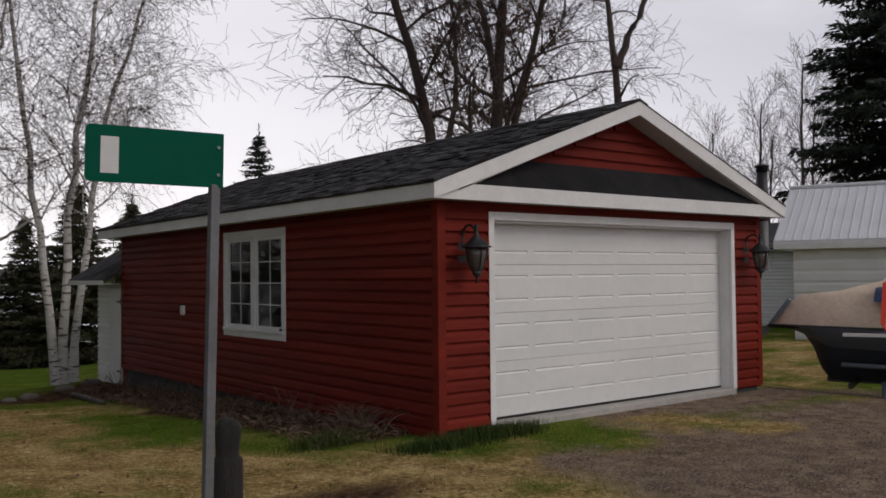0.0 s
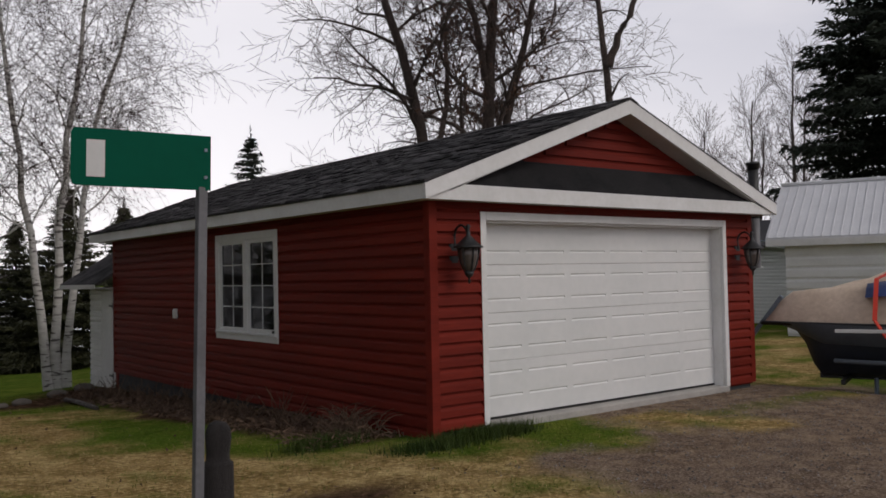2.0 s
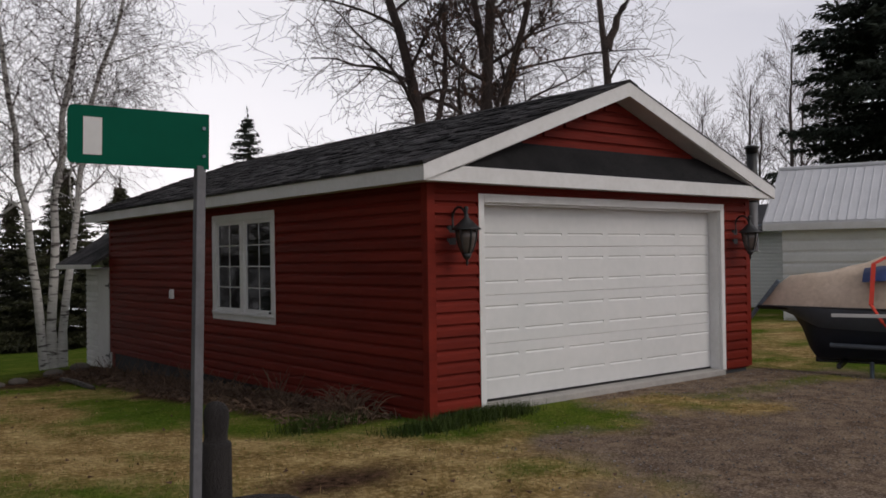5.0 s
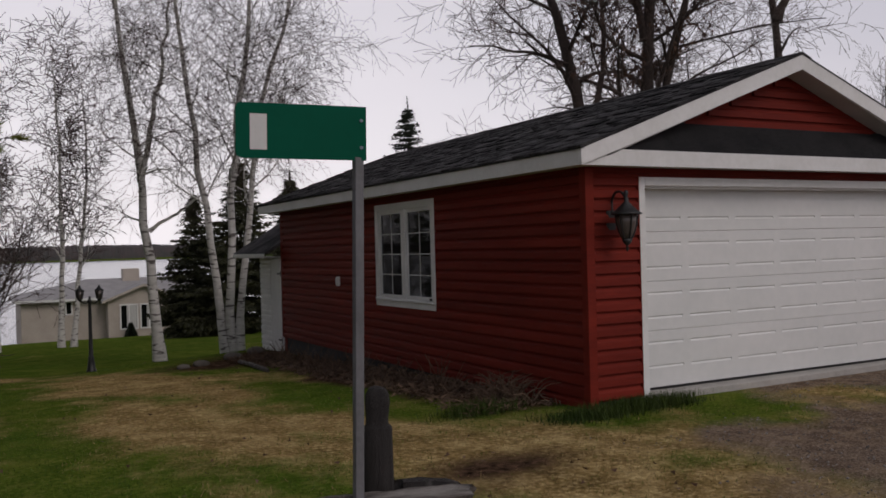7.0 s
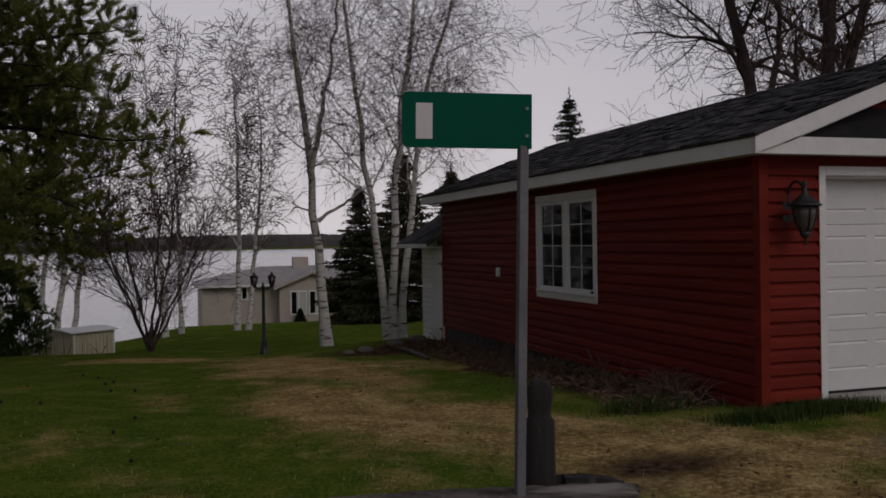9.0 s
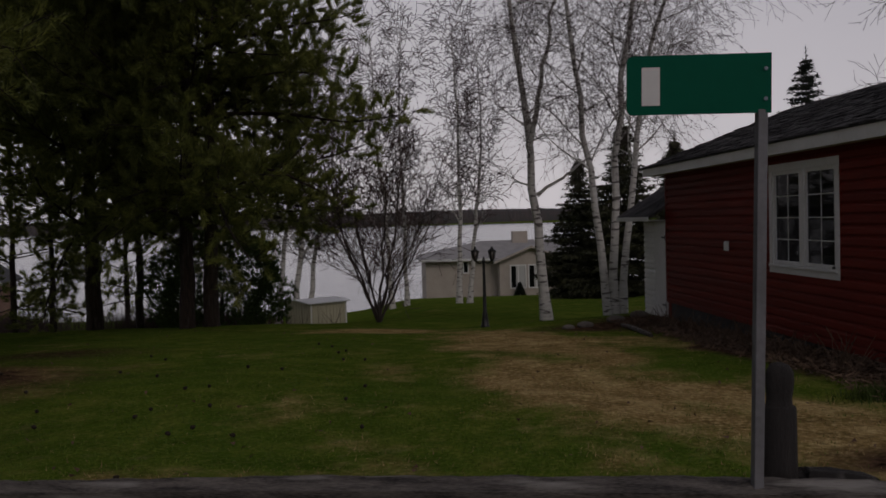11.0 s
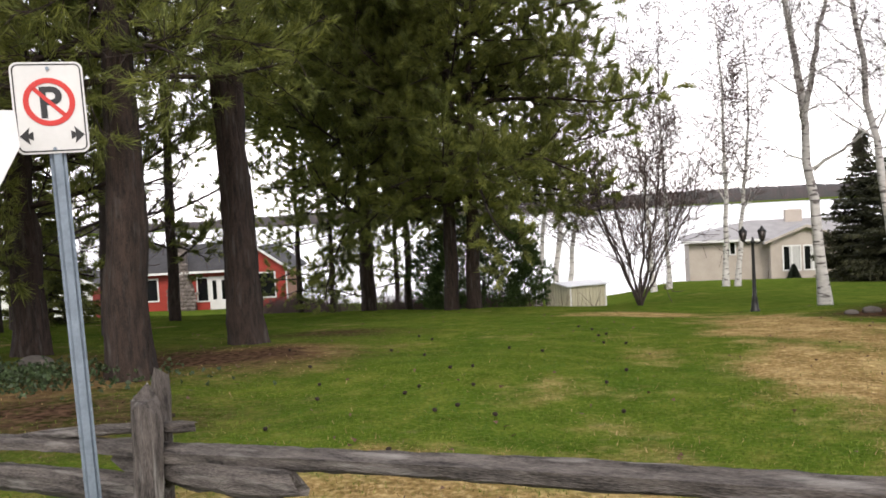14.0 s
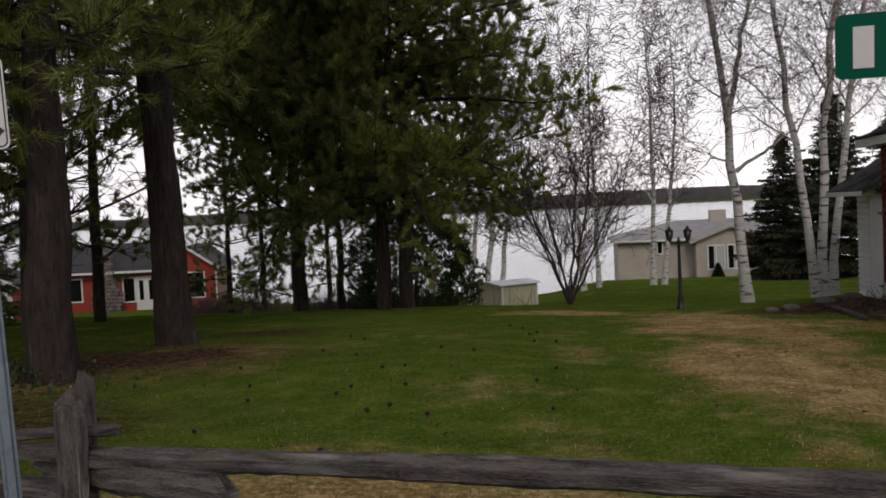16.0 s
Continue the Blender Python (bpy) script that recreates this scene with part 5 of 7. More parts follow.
def build_address_sign():
    s = thing("address_sign", "green address blade sign on a square steel pole", "sign", (-4.255, -4.185, -0.1))
    lean = Matrix.Rotation(radians(1.5), 4, "Y")
    pole = part("pole", box((-0.016, -0.016, -0.2), (0.016, 0.016, 2.005), 0.002), DULLSTEEL, s)
    pole.matrix_local = lean
    # the blade swings out from the pole towards the road
    d = Vector((-0.443, 0.086, 0))
    turn = math.degrees(math.atan2(-d.y, -d.x))
    ln, h, r = d.length, 0.19, 0.02
    o = [(0, 0), (0, h)]
    for k in range(4):
        a = radians(90 + 30 * k)
        o.append((-ln + r + r * math.cos(a), h - r + r * math.sin(a)))
    for k in range(4):
        a = radians(180 + 30 * k)
        o.append((-ln + r + r * math.cos(a), r + r * math.sin(a)))
    blade = part("blade", prism(o, -0.0015, 0.0015), GREENSIGN, s, "green reflective blade")
    blade.matrix_local = Matrix.Translation((0.077, -0.018, 1.992)) @ spin_z(turn) @ Matrix.Rotation(radians(1.1), 4, 'Y')
    part("marking_bar", box((-ln + 0.048, -0.0035, 0.03), (-ln + 0.105, -0.0018, 0.152)), SIGNWHITE, blade, "white bar marking")
    for z in (0.045, 0.14):
        part("bolt", tube((-0.018, -0.008, z), (-0.018, 0.004, z), 0.006, sides=8), GALV, blade)


def rounded(w, h, r, n=5):
    out = []
    for cx, cz, a0 in ((w / 2 - r, h / 2 - r, 0), (-w / 2 + r, h / 2 - r, 90), (-w / 2 + r, -h / 2 + r, 180), (w / 2 - r, -h / 2 + r, 270)):
        for k in range(n + 1):
            a = radians(a0 + 90 * k / n)
            out.append((cx + r * math.cos(a), cz + r * math.sin(a)))
    return out


def band(outer, inner, y0, y1):
    """A flat closed band between two outlines of as many points."""
    bm = bmesh.new()
    n = len(outer)
    rows = [[bm.verts.new((x, y, z)) for x, z in o] for o, y in ((outer, y0), (inner, y0), (inner, y1), (outer, y1))]
    for p, q in zip(rows, rows[1:] + rows[:1]):
        for i in range(n):
            bm.faces.new((p[i], p[(i + 1) % n], q[(i + 1) % n], q[i]))
    bmesh.ops.recalc_face_normals(bm, faces=bm.faces)
    return bm


def build_no_parking():
    s = thing("no_parking_sign", "white no-parking sign on a galvanised channel post", "sign", (-7.697, -3.665, -0.062))
    post = bmesh.new()
    o = [(-0.032, 0.0), (-0.022, 0.0), (-0.014, -0.022), (0.014, -0.022), (0.022, 0.0), (0.032, 0.0), (0.032, 0.004), (0.019, 0.004), (0.011, -0.018), (-0.011, -0.018), (-0.019, 0.004), (-0.032, 0.004)]
    lo = [post.verts.new((x, y, -0.3)) for x, y in o]
    hi = [post.verts.new((x, y, 2.28)) for x, y in o]
    for i in range(len(o)):
        post.faces.new((lo[i], lo[(i + 1) % len(o)], hi[(i + 1) % len(o)], hi[i]))
    post.faces.new(hi[::-1])
    bmesh.ops.recalc_face_normals(post, faces=post.faces)
    ob = part("post", post, GALV, s, "ribbed galvanised post")
    stand = pose(0, 0, 0, 0, -1.9, 36)
    ob.matrix_local = stand
    plate = part("plate", prism(rounded(0.255, 0.345, 0.028), -0.002, 0.002), SIGNWHITE, s, "white plate with rounded corners")
    plate.matrix_local = stand @ Matrix.Translation((-0.012, -0.027, 2.14)) @ Matrix.Scale(1.07, 4)
    part("border", band(rounded(0.241, 0.331, 0.024), rounded(0.231, 0.321, 0.019), -0.0034, -0.0022), SIGNBLACK, plate, "black border line")
    ring = [(0.091 * math.cos(a), 0.022 + 0.091 * math.sin(a)) for a in np.arange(40) * math.pi / 20]
    inner = [(0.071 * math.cos(a), 0.022 + 0.071 * math.sin(a)) for a in np.arange(40) * math.pi / 20]
    part("ring", band(ring, inner, -0.0046, -0.0024), SIGNRED, plate, "red prohibition ring")
    part("slash", box((-0.074, -0.0046, -0.0075), (0.074, -0.0026, 0.0075), turn=Matrix.Translation((0, 0, 0.022)) @ Matrix.Rotation(radians(45), 4, "Y")), SIGNRED, plate, "red slash")
    cu = bpy.data.curves.new("letter", "FONT")
    cu.body, cu.size, cu.extrude, cu.align_x = "P", 0.165, 0.0006, "CENTER"
    cu.offset = 0.0035
    tmp = bpy.data.objects.new("letter", cu)
    scene.collection.objects.link(tmp)
    me = bpy.data.meshes.new_from_object(tmp.evaluated_get(bpy.context.evaluated_depsgraph_get()))
    bpy.data.objects.remove(tmp)
    me.materials.clear()
    me.materials.append(SIGNBLACK)
    letter = tagged(new("letter", me), "black letter P")
    letter.parent = plate
    letter.matrix_local = pose(0.002, -0.0030, -0.036, 90, 0, 0)
    for sx in (-1, 1):
        o = [(0.122, -0.105), (0.086, -0.072), (0.091, -0.097), (0.074, -0.088), (0.074, -0.122), (0.091, -0.113), (0.086, -0.138)]
        part("arrow", prism([(sx * (x - 0.008), z) for x, z in (o if sx > 0 else o[::-1])], -0.0034, -0.0022), SIGNBLACK, plate, "black arrow")
    for z in (0.148, -0.156):
        part("bolt", tube((0.004, -0.009, z), (0.004, 0.0, z), 0.007, sides=8), GALV, plate)
    w = thing("white_panel", "plain white panel with cut corners on a post", "sign", (-7.921, -4.147, -0.073))
    o = [(-0.30, 0.30), (0.262, 0.29), (0.272, 0.155), (0.19, 0.0), (-0.22, 0.0), (-0.30, 0.15)]
    ob = part("panel", prism(o, -0.01, 0.01), WHITE, w)
    ob.matrix_local = pose(0, 0, 1.82, 0, 0, 38)
    part("post", box((-0.1, 0.02, -0.2), (-0.06, 0.06, 2.05), 0.003), GALV, w)


build_fence()
build_address_sign()
build_no_parking()


# ---- garage fittings ----
LAMPGLASS = material("frosted_lamp_glass", (0.10, 0.08, 0.07), (0.07, 0.06, 0.055), 10, 0.3, spec=0.5)


def wall_lamp(x, z):
    lamp = thing("wall_lantern", "black wall lantern with a scroll arm", "wall lamp", (x, -0.030, z), group="lanterns beside the garage door")
    lamp.scale = (1.3, 1.3, 1.3)
    part("backplate", box((-0.045, 0.0, -0.19), (0.045, 0.03, 0.03), 0.012), BLACKMETAL, lamp)
    a = np.linspace(-0.3, 3.6, 16)
    pts = np.stack([np.zeros(16), -0.11 - 0.085 * np.cos(a) * 1.0 + 0.03, 0.02 + 0.10 * np.sin(a)], 1)
    pts = np.concatenate([[[0, 0.0, -0.06]], pts[::-1]])
    pts, _ = resample(pts, 20)
    v, f = tubes([(pts, np.full(20, 0.010))], 6)
    ob = new("scroll_arm", mesh_from("scroll_arm", v, f, [BLACKMETAL]))
    ob.parent = lamp
    c = (0, -0.17, 0)
    part("cap", lathe([(0.012, 0.12), (0.02, 0.10), (0.012, 0.08), (0.02, 0.03), (0.10, -0.045), (0.118, -0.055), (0.118, -0.065), (0.09, -0.065)][::-1], 12, at=c), BLACKMETAL, lamp)
    part("glass", lathe([(0.028, -0.255), (0.055, -0.2), (0.072, -0.13), (0.08, -0.068)], 12, at=c), LAMPGLASS, lamp, "frosted glass body")
    for k in range(6):
        u = k * math.pi / 3 + 0.3
        bm = bmesh.new()
        for (r0, z0), (r1, z1) in zip(((0.03, -0.255), (0.058, -0.2), (0.076, -0.13)), ((0.058, -0.2), (0.076, -0.13), (0.085, -0.066))):
            tube((r0 * math.cos(u), -0.17 + r0 * math.sin(u), z0), (r1 * math.cos(u), -0.17 + r1 * math.sin(u), z1), 0.007, sides=5, bm=bm)
        part("frame_rib", bm, BLACKMETAL, lamp)
    part("finial", lathe([(0.004, -0.345), (0.012, -0.325), (0.008, -0.30), (0.03, -0.28), (0.04, -0.25)], 10, at=c), BLACKMETAL, lamp)


wall_lamp(0.30, 1.94)
wall_lamp(5.36, 1.94)
pipe = thing("stove_pipe", "metal stove pipe with a sooty black top", "chimney pipe", (6.06, 0.14, 1.62))
part("pipe", lathe([(0.07, -0.02), (0.072, 0.0), (0.072, 0.7)], 14), DULLSTEEL, pipe)
part("upper_pipe", lathe([(0.071, 0.69), (0.076, 0.70), (0.076, 1.45)], 14), BLACKMETAL, pipe, "sooty black upper length")
part("elbow", tube((0, 0, 0.03), (-0.4, 0.0, -0.02), 0.06, sides=12), DULLSTEEL, pipe)
part("cap", lathe([(0.085, 1.40), (0.085, 1.47), (0.105, 1.475), (0.105, 1.505), (0.06, 1.52)], 14), BLACKMETAL, pipe)
outlet = thing("outlet_box", "small white weatherproof outlet box", "outlet", (-0.024, 6.68, 1.06))
part("box", box((-0.04, -0.055, -0.075), (0.0, 0.055, 0.075), 0.008), WHITE, outlet)
part("cover", box((-0.052, -0.048, -0.068), (-0.041, 0.048, 0.06), 0.006), WHITE, outlet)


def build_lean_to():
    lean = thing("lean_to", "white sided lean-to store with a dark shingle roof", "shed", (0, L + 0.02, -0.5))
    part("side_wall", box((0.02, 0, 0), (0.12, 1.55, 1.98)), WHITE, lean)
    for i in range(18):
        z = 0.04 + i * 0.107
        bm = lap_board(0.72, 0.107)
        ob = part("clapboard", bm, WHITE, lean)
        ob.matrix_local = pose(0.018, 1.5, z, 0, 0, -90)
    part("back_wall", box((0.02, 1.45, 0), (W, 1.55, 1.98)), WHITE, lean)
    door = part("door", box((-0.012, 0.12, 0.04), (0.018, 0.76, 1.92), 0.004), WHITE, lean, "white plank door")
    for z in (0.30, 1.62):
        part("hinge", box((-0.020, 0.10, z), (-0.0125, 0.30, z + 0.035), 0.003, bm=box((-0.022, 0.07, z - 0.04), (-0.013, 0.10, z + 0.075), 0.003)), BLACKMETAL, door, "black strap hinge")
    slope = 0.62
    o = [(-0.36, 2.06), (1.3, 2.06 + 1.66 * slope), (2.96, 2.06), (2.96, 2.0), (1.3, 2.0 + 1.66 * slope), (-0.36, 2.0)]
    part("roof", prism(o, 0.0, 2.3), SHINGLE, lean, "dark shingle roof")
    part("fascia", box((-0.375, 0.0, 1.96), (-0.355, 2.31, 2.045), 0.003), WHITE, lean)
    part("soffit", box((-0.35, 0.0, 1.965), (0.02, 2.3, 1.975)), SOFFIT, lean)


build_lean_to()


# ---- white building with the metal roof, and the boat ----
METALROOF = material("pale_ribbed_metal_roof", (0.66, 0.67, 0.69), (0.58, 0.59, 0.61), 1.5, 0.5, 0.05, 30)
PALESIDING = material("pale_grey_siding", (0.70, 0.71, 0.69), (0.62, 0.63, 0.61), 1.5, 0.6, 0.1, 40, vary=0.03)
BEIGE = material("beige_stucco", (0.44, 0.39, 0.34), (0.37, 0.325, 0.28), 1.2, 0.85, 0.3, 30)
GREYROOF = material("grey_felt_roof", (0.33, 0.32, 0.315), (0.26, 0.25, 0.25), 1.2, 0.85, 0.3, 60)
DARKROOF = material("dark_grey_shingle", (0.055, 0.053, 0.055), (0.035, 0.034, 0.036), 2.0, 0.9, 0.4, 60)
REDWALL = material("red_painted_boards", (0.33, 0.04, 0.026), (0.26, 0.03, 0.02), 1.4, 0.65, 0.2, 30, stretch=(1, 1, 4))
BROWNWALL = material("brown_log_wall", (0.27, 0.13, 0.075), (0.2, 0.09, 0.05), 1.4, 0.7, 0.3, 20, stretch=(1, 1, 5))
FIELDSTONE = material("mixed_fieldstone", (0.20, 0.17, 0.15), (0.11, 0.095, 0.09), 2.0, 0.9, 0.6, 20, vary=0.35)
CREAM = material("cream_ribbed_steel", (0.46, 0.43, 0.31), (0.40, 0.37, 0.27), 1.5, 0.6, 0.1, 30)
TARP = material("tan_canvas_cover", (0.74, 0.60, 0.47), (0.56, 0.44, 0.33), 2.0, 0.9, 0.5, 14)
TARPBLUE = material("blue_tarpaulin", (0.03, 0.06, 0.19), (0.02, 0.04, 0.13), 3.0, 0.5, 0.4, 14)
HULL = material("dark_blue_hull", (0.026, 0.032, 0.044), (0.018, 0.022, 0.03), 2.0, 0.3, 0.05, 20)
HULLGREY = material("blue_grey_hull_band", (0.11, 0.13, 0.155), (0.085, 0.10, 0.12), 2.0, 0.35)
STRAP = material("orange_strap", (0.62, 0.05, 0.025), (0.5, 0.04, 0.02), 8.0, 0.7)
RUBBER = material("black_rubber", (0.012, 0.012, 0.012), (0.02, 0.02, 0.02), 8.0, 0.85)
CURTAIN = material("pale_curtain", (0.5, 0.5, 0.48), (0.38, 0.38, 0.37), 3.0, 0.9, stretch=(12, 12, 1))


def build_store():
    b = thing("store_building", "white sided building with a ribbed pale metal roof", "building", (16.9, 6.05, -0.3), 20)
    part("wall", box((0, -10, 0), (5, 0, 2.55)), PALESIDING, b)
    for i in range(8):
        z = 0.1 + i * 0.305
        ob = part("siding_board", lap_board(10.0, 0.305), PALESIDING, b)
        ob.matrix_local = pose(0, 0, z, 0, 0, -90)
    e, r = 2.72, 4.36
    o = [(-0.32, e), (2.2, r), (4.9, e), (4.9, e - 0.06), (2.2, r - 0.06), (-0.32, e - 0.06)]
    part("roof", prism(o, -10.3, 0.45), METALROOF, b, "pale ribbed metal roof")
    slope = math.degrees(math.atan2(r - e, 2.52))
    for i in range(46):
        y = 0.40 - i * 0.23
        bm = box((0, -0.012, 0), (2.52 / math.cos(radians(slope)), 0.012, 0.02), 0.004)
        ob = part("rib", bm, METALROOF, b)
        ob.matrix_local = pose(-0.32, y, e + 0.002, 0, -slope, 0)
    part("ridge_cap", box((2.08, -10.3, r - 0.05), (2.32, 0.46, r + 0.05), 0.02), METALROOF, b)
    part("fascia", box((-0.345, -10.3, e - 0.24), (-0.322, 0.45, e - 0.055), 0.004), WHITE, b, "white fascia board")
    part("end_fascia", box((-0.32, 0.43, e - 0.24), (4.9, 0.455, e - 0.06), 0.004), WHITE, b)
    part("soffit", box((-0.32, -10.3, e - 0.2), (0.0, 0.43, e - 0.19)), SOFFIT, b)
    n = thing("shed_building", "grey sided outbuilding behind the store", "building", (22.0, 9.5, -0.3))
    part("wall", box((0, -3, 0), (5, 5, 2.7)), PALESIDING, n)
    for i in range(22):
        ob = part("siding_board", lap_board(8.0, 0.12), PALESIDING, n)
        ob.matrix_local = pose(0, 5, 0.05 + i * 0.12, 0, 0, -90)
    part("roof", prism([(-0.4, 2.68), (2.5, 3.7), (5.4, 2.68), (5.4, 2.6), (2.5, 3.6), (-0.4, 2.6)], -3.3, 5.3), DARKROOF, n)
    lampy = thing("yard_lamp", "white enamel barn lamp shade on a bracket", "lamp", (16.62, 6.75, 1.62))
    part("shade", lathe([(0.02, 0.13), (0.05, 0.11), (0.09, 0.05), (0.20, 0.0), (0.19, -0.005)][::-1], 16), WHITE, lampy)
    part("bracket", tube((0, 0, 0.12), (0.0, 0.0, 0.75), 0.02, sides=8, bm=tube((0, 0, 0.72), (0.3, -0.3, 0.75), 0.02, sides=8)), GALV, lampy)


def loft(sections, bm=None):
    out = bm or bmesh.new()
    rows = [[out.verts.new(p) for p in s] for s in sections]
    for p, q in zip(rows, rows[1:]):
        for i in range(len(p) - 1):
            out.faces.new((p[i], p[i + 1], q[i + 1], q[i]))
    out.faces.new(rows[0])
    out.faces.new(rows[-1][::-1])
    bmesh.ops.recalc_face_normals(out, faces=out.faces)
    for f in out.faces:
        f.smooth = True
    return out


def build_boat():
    """Bow at the origin, stern towards +x."""
    boat = thing("boat", "small dark boat under a tan cover on a trailer", "boat", (6.62, 0.42, -0.02), -70)
    boat.scale = (1.15, 1.15, 1.2)
    lower, upper = [], []
    for u in np.r_[np.linspace(0, 0.2, 11), np.linspace(0.28, 1, 8)]:
        x = 4.6 * u
        half = 0.85 * (1 - (1 - u) ** 3.4) + 0.02
        keel = 0.61 - 0.59 * float(smooth_step(0.03, 0.10, u)) - 0.04 * u
        gun = 0.62 + 0.06 * (1 - u)
        mid = max(keel + 0.01, gun - 0.24 * min(1, u / 0.13))
        lower.append([(x + 0.25 * (1 - u), -half * 0.93, mid), (x + 0.3 * (1 - u), -half * 0.62, keel + 0.12 * (1 - (1 - u) ** 6)), (x + 0.3 * (1 - u), 0, keel), (x + 0.3 * (1 - u), half * 0.62, keel + 0.12 * (1 - (1 - u) ** 6)), (x + 0.25 * (1 - u), half * 0.93, mid)])
        upper.append([(x, -half, gun), (x + 0.2 * (1 - u), -half * 0.95, mid + 0.002), (x + 0.2 * (1 - u), half * 0.95, mid + 0.002), (x, half, gun)])
    part("hull", loft(lower), HULL, boat)
    part("hull_band", loft(upper), HULLGREY, boat, "blue-grey topside band")
    for s in (-1, 1):
        u = np.linspace(0, 1, 14)
        v, f = tubes([(np.stack([4.6 * u, s * (0.85 * (1 - (1 - u) ** 2.6) + 0.03), 0 * u + 0.66], 1), np.full(14, 0.028))], 6)
        ob = new("rub_rail", mesh_from("rub_rail", v, f, [BLACKMETAL]))
        ob.parent = boat
    for s in (-1, 1):
        u = np.linspace(0.2, 1, 12)
        v, f = tubes([(np.stack([4.6 * u, s * (0.85 * (1 - (1 - u) ** 3.4) * 0.8 + 0.03), 0 * u + 0.24], 1), np.full(12, 0.030))], 6)
        ob = new("chine_strip", mesh_from("chine_strip", v, f, [HULLGREY]))
        ob.parent = boat
    rng = np.random.default_rng(7)
    rows = []
    for u in np.linspace(0.0, 1, 26):
        x = 0.04 + 4.5 * u
        half = 0.83 * (1 - (1 - u) ** 2.2) + 0.06
        top = 0.70 + 0.30 * min(1, u / 0.10) ** 0.7 + 0.20 * min(1, u / 0.33) + (0.06 if u > 0.3 else 0) + 0.02 * math.sin(31 * u)
        row = []
        for k in np.linspace(-1, 1, 15):
            z = 0.66 + (top - 0.66) * (1 - abs(k) ** 2.2)
            z += 0.028 * math.sin(9 * k + 26 * u) * (1 - abs(k)) + rng.normal(0, 0.008)
            row.append((x, half * k * (1.02 - 0.06 * (1 - abs(k))), z))
        rows.append(row)
    part("cover", loft(rows), TARP, boat, "creased tan canvas cover")
    rows = []
    for u in np.linspace(0, 1, 10):
        x = 1.3 + 2.6 * u
        rows.append([(x, 0.55 * k, 1.13 + 0.12 * math.sin(math.pi * min(1, u * 1.6 + 0.05)) * (1 - k * k) + 0.03 * math.sin(8 * k + 13 * u) - 0.12 * k * k) for k in np.linspace(-1, 1, 9)])
    part("tarpaulin", loft(rows), TARPBLUE, boat, "crumpled blue tarpaulin")
    for x0, lean in ((1.42, 0.45),):
        bm = bmesh.new()
        pts = [(x0 + 0.2, -0.0, 1.31), (x0, -0.45, 1.19), (x0, -0.80, 0.74), (x0 + 0.12, -0.86, 0.55), (x0 + lean, -0.7, 0.1)]
        for p, q in zip(pts, pts[1:]):
            box((-0.025, -0.006, 0), (0.025, 0.006, (Vector(q) - Vector(p)).length), bm=bm, turn=Matrix.Translation(p) @ (Vector(q) - Vector(p)).to_track_quat("Z", "Y").to_matrix().to_4x4())
        part("strap", bm, STRAP, boat, "orange tie-down strap")
    part("cover_seam", box((1.62, -0.855, 0.62), (1.66, -0.835, 0.80)), BLACKMETAL, boat)
    part("bow_bracket", box((-0.025, -0.03, 0), (0.025, 0.03, 0.62), 0.006, turn=Matrix.Translation((-0.12, -0.02, 0.5)) @ Matrix.Rotation(radians(38), 4, "Y")), GALV, boat, "bright metal bow bracket")
    part("name_stripe", box((1.0, -0.872, 0.60), (3.2, -0.862, 0.64), 0.002), SIGNWHITE, boat, "white stripe on the topside")
    t = thing("boat_trailer", "dark steel boat trailer under the hull", "trailer", (6.62, 0.42, gz(7.2, -1.2)), -70)
    part("beam", box((0.8, -0.05, 0.22), (4.4, 0.05, 0.30), 0.006), BLACKMETAL, t)
    for x in (1.2, 2.9, 3.6):
        part("crossbeam", box((x - 0.03, -0.75, 0.215), (x + 0.03, 0.75, 0.285), 0.006), BLACKMETAL, t)
    part("jack", tube((1.55, -0.12, 0.0), (1.55, -0.12, 0.26), 0.03, sides=8), GALV, t)
    for s in (-1, 1):
        w = part("wheel", lathe([(0.16, -0.08), (0.25, -0.09), (0.29, -0.06), (0.29, 0.06), (0.25, 0.09), (0.16, 0.08)], 20), RUBBER, t)
        w.matrix_local = pose(2.9, s * 0.86, 0.29, 90, 0, 0)
        part("rim", lathe([(0.03, -0.095), (0.15, -0.07), (0.155, 0.07), (0.03, 0.095)], 16), GALV, w)
    # tan-covered machine parked beyond
    m = thing("covered_machine", "low garden machine under a tan cover", "machine", (9.3, 4.4, gz(9.3, 4.4)))
    rows = []
    for u in np.linspace(0, 1, 9):
        rows.append([(1.8 * u, 0.5 * k * (0.6 + 0.4 * math.sin(math.pi * (0.15 + 0.7 * u))), (0.35 + 0.55 * math.sin(math.pi * (0.12 + 0.76 * u))) * (1 - abs(k) ** 3) + 0.03 * math.sin(11 * k + 9 * u) + 0.12) for k in np.linspace(-1, 1, 9)])
    part("cover", loft(rows), TARP, m)
    part("base", box((0.1, -0.3, 0), (1.7, 0.3, 0.2), 0.02), BLACKMETAL, m)


build_store()
build_boat()


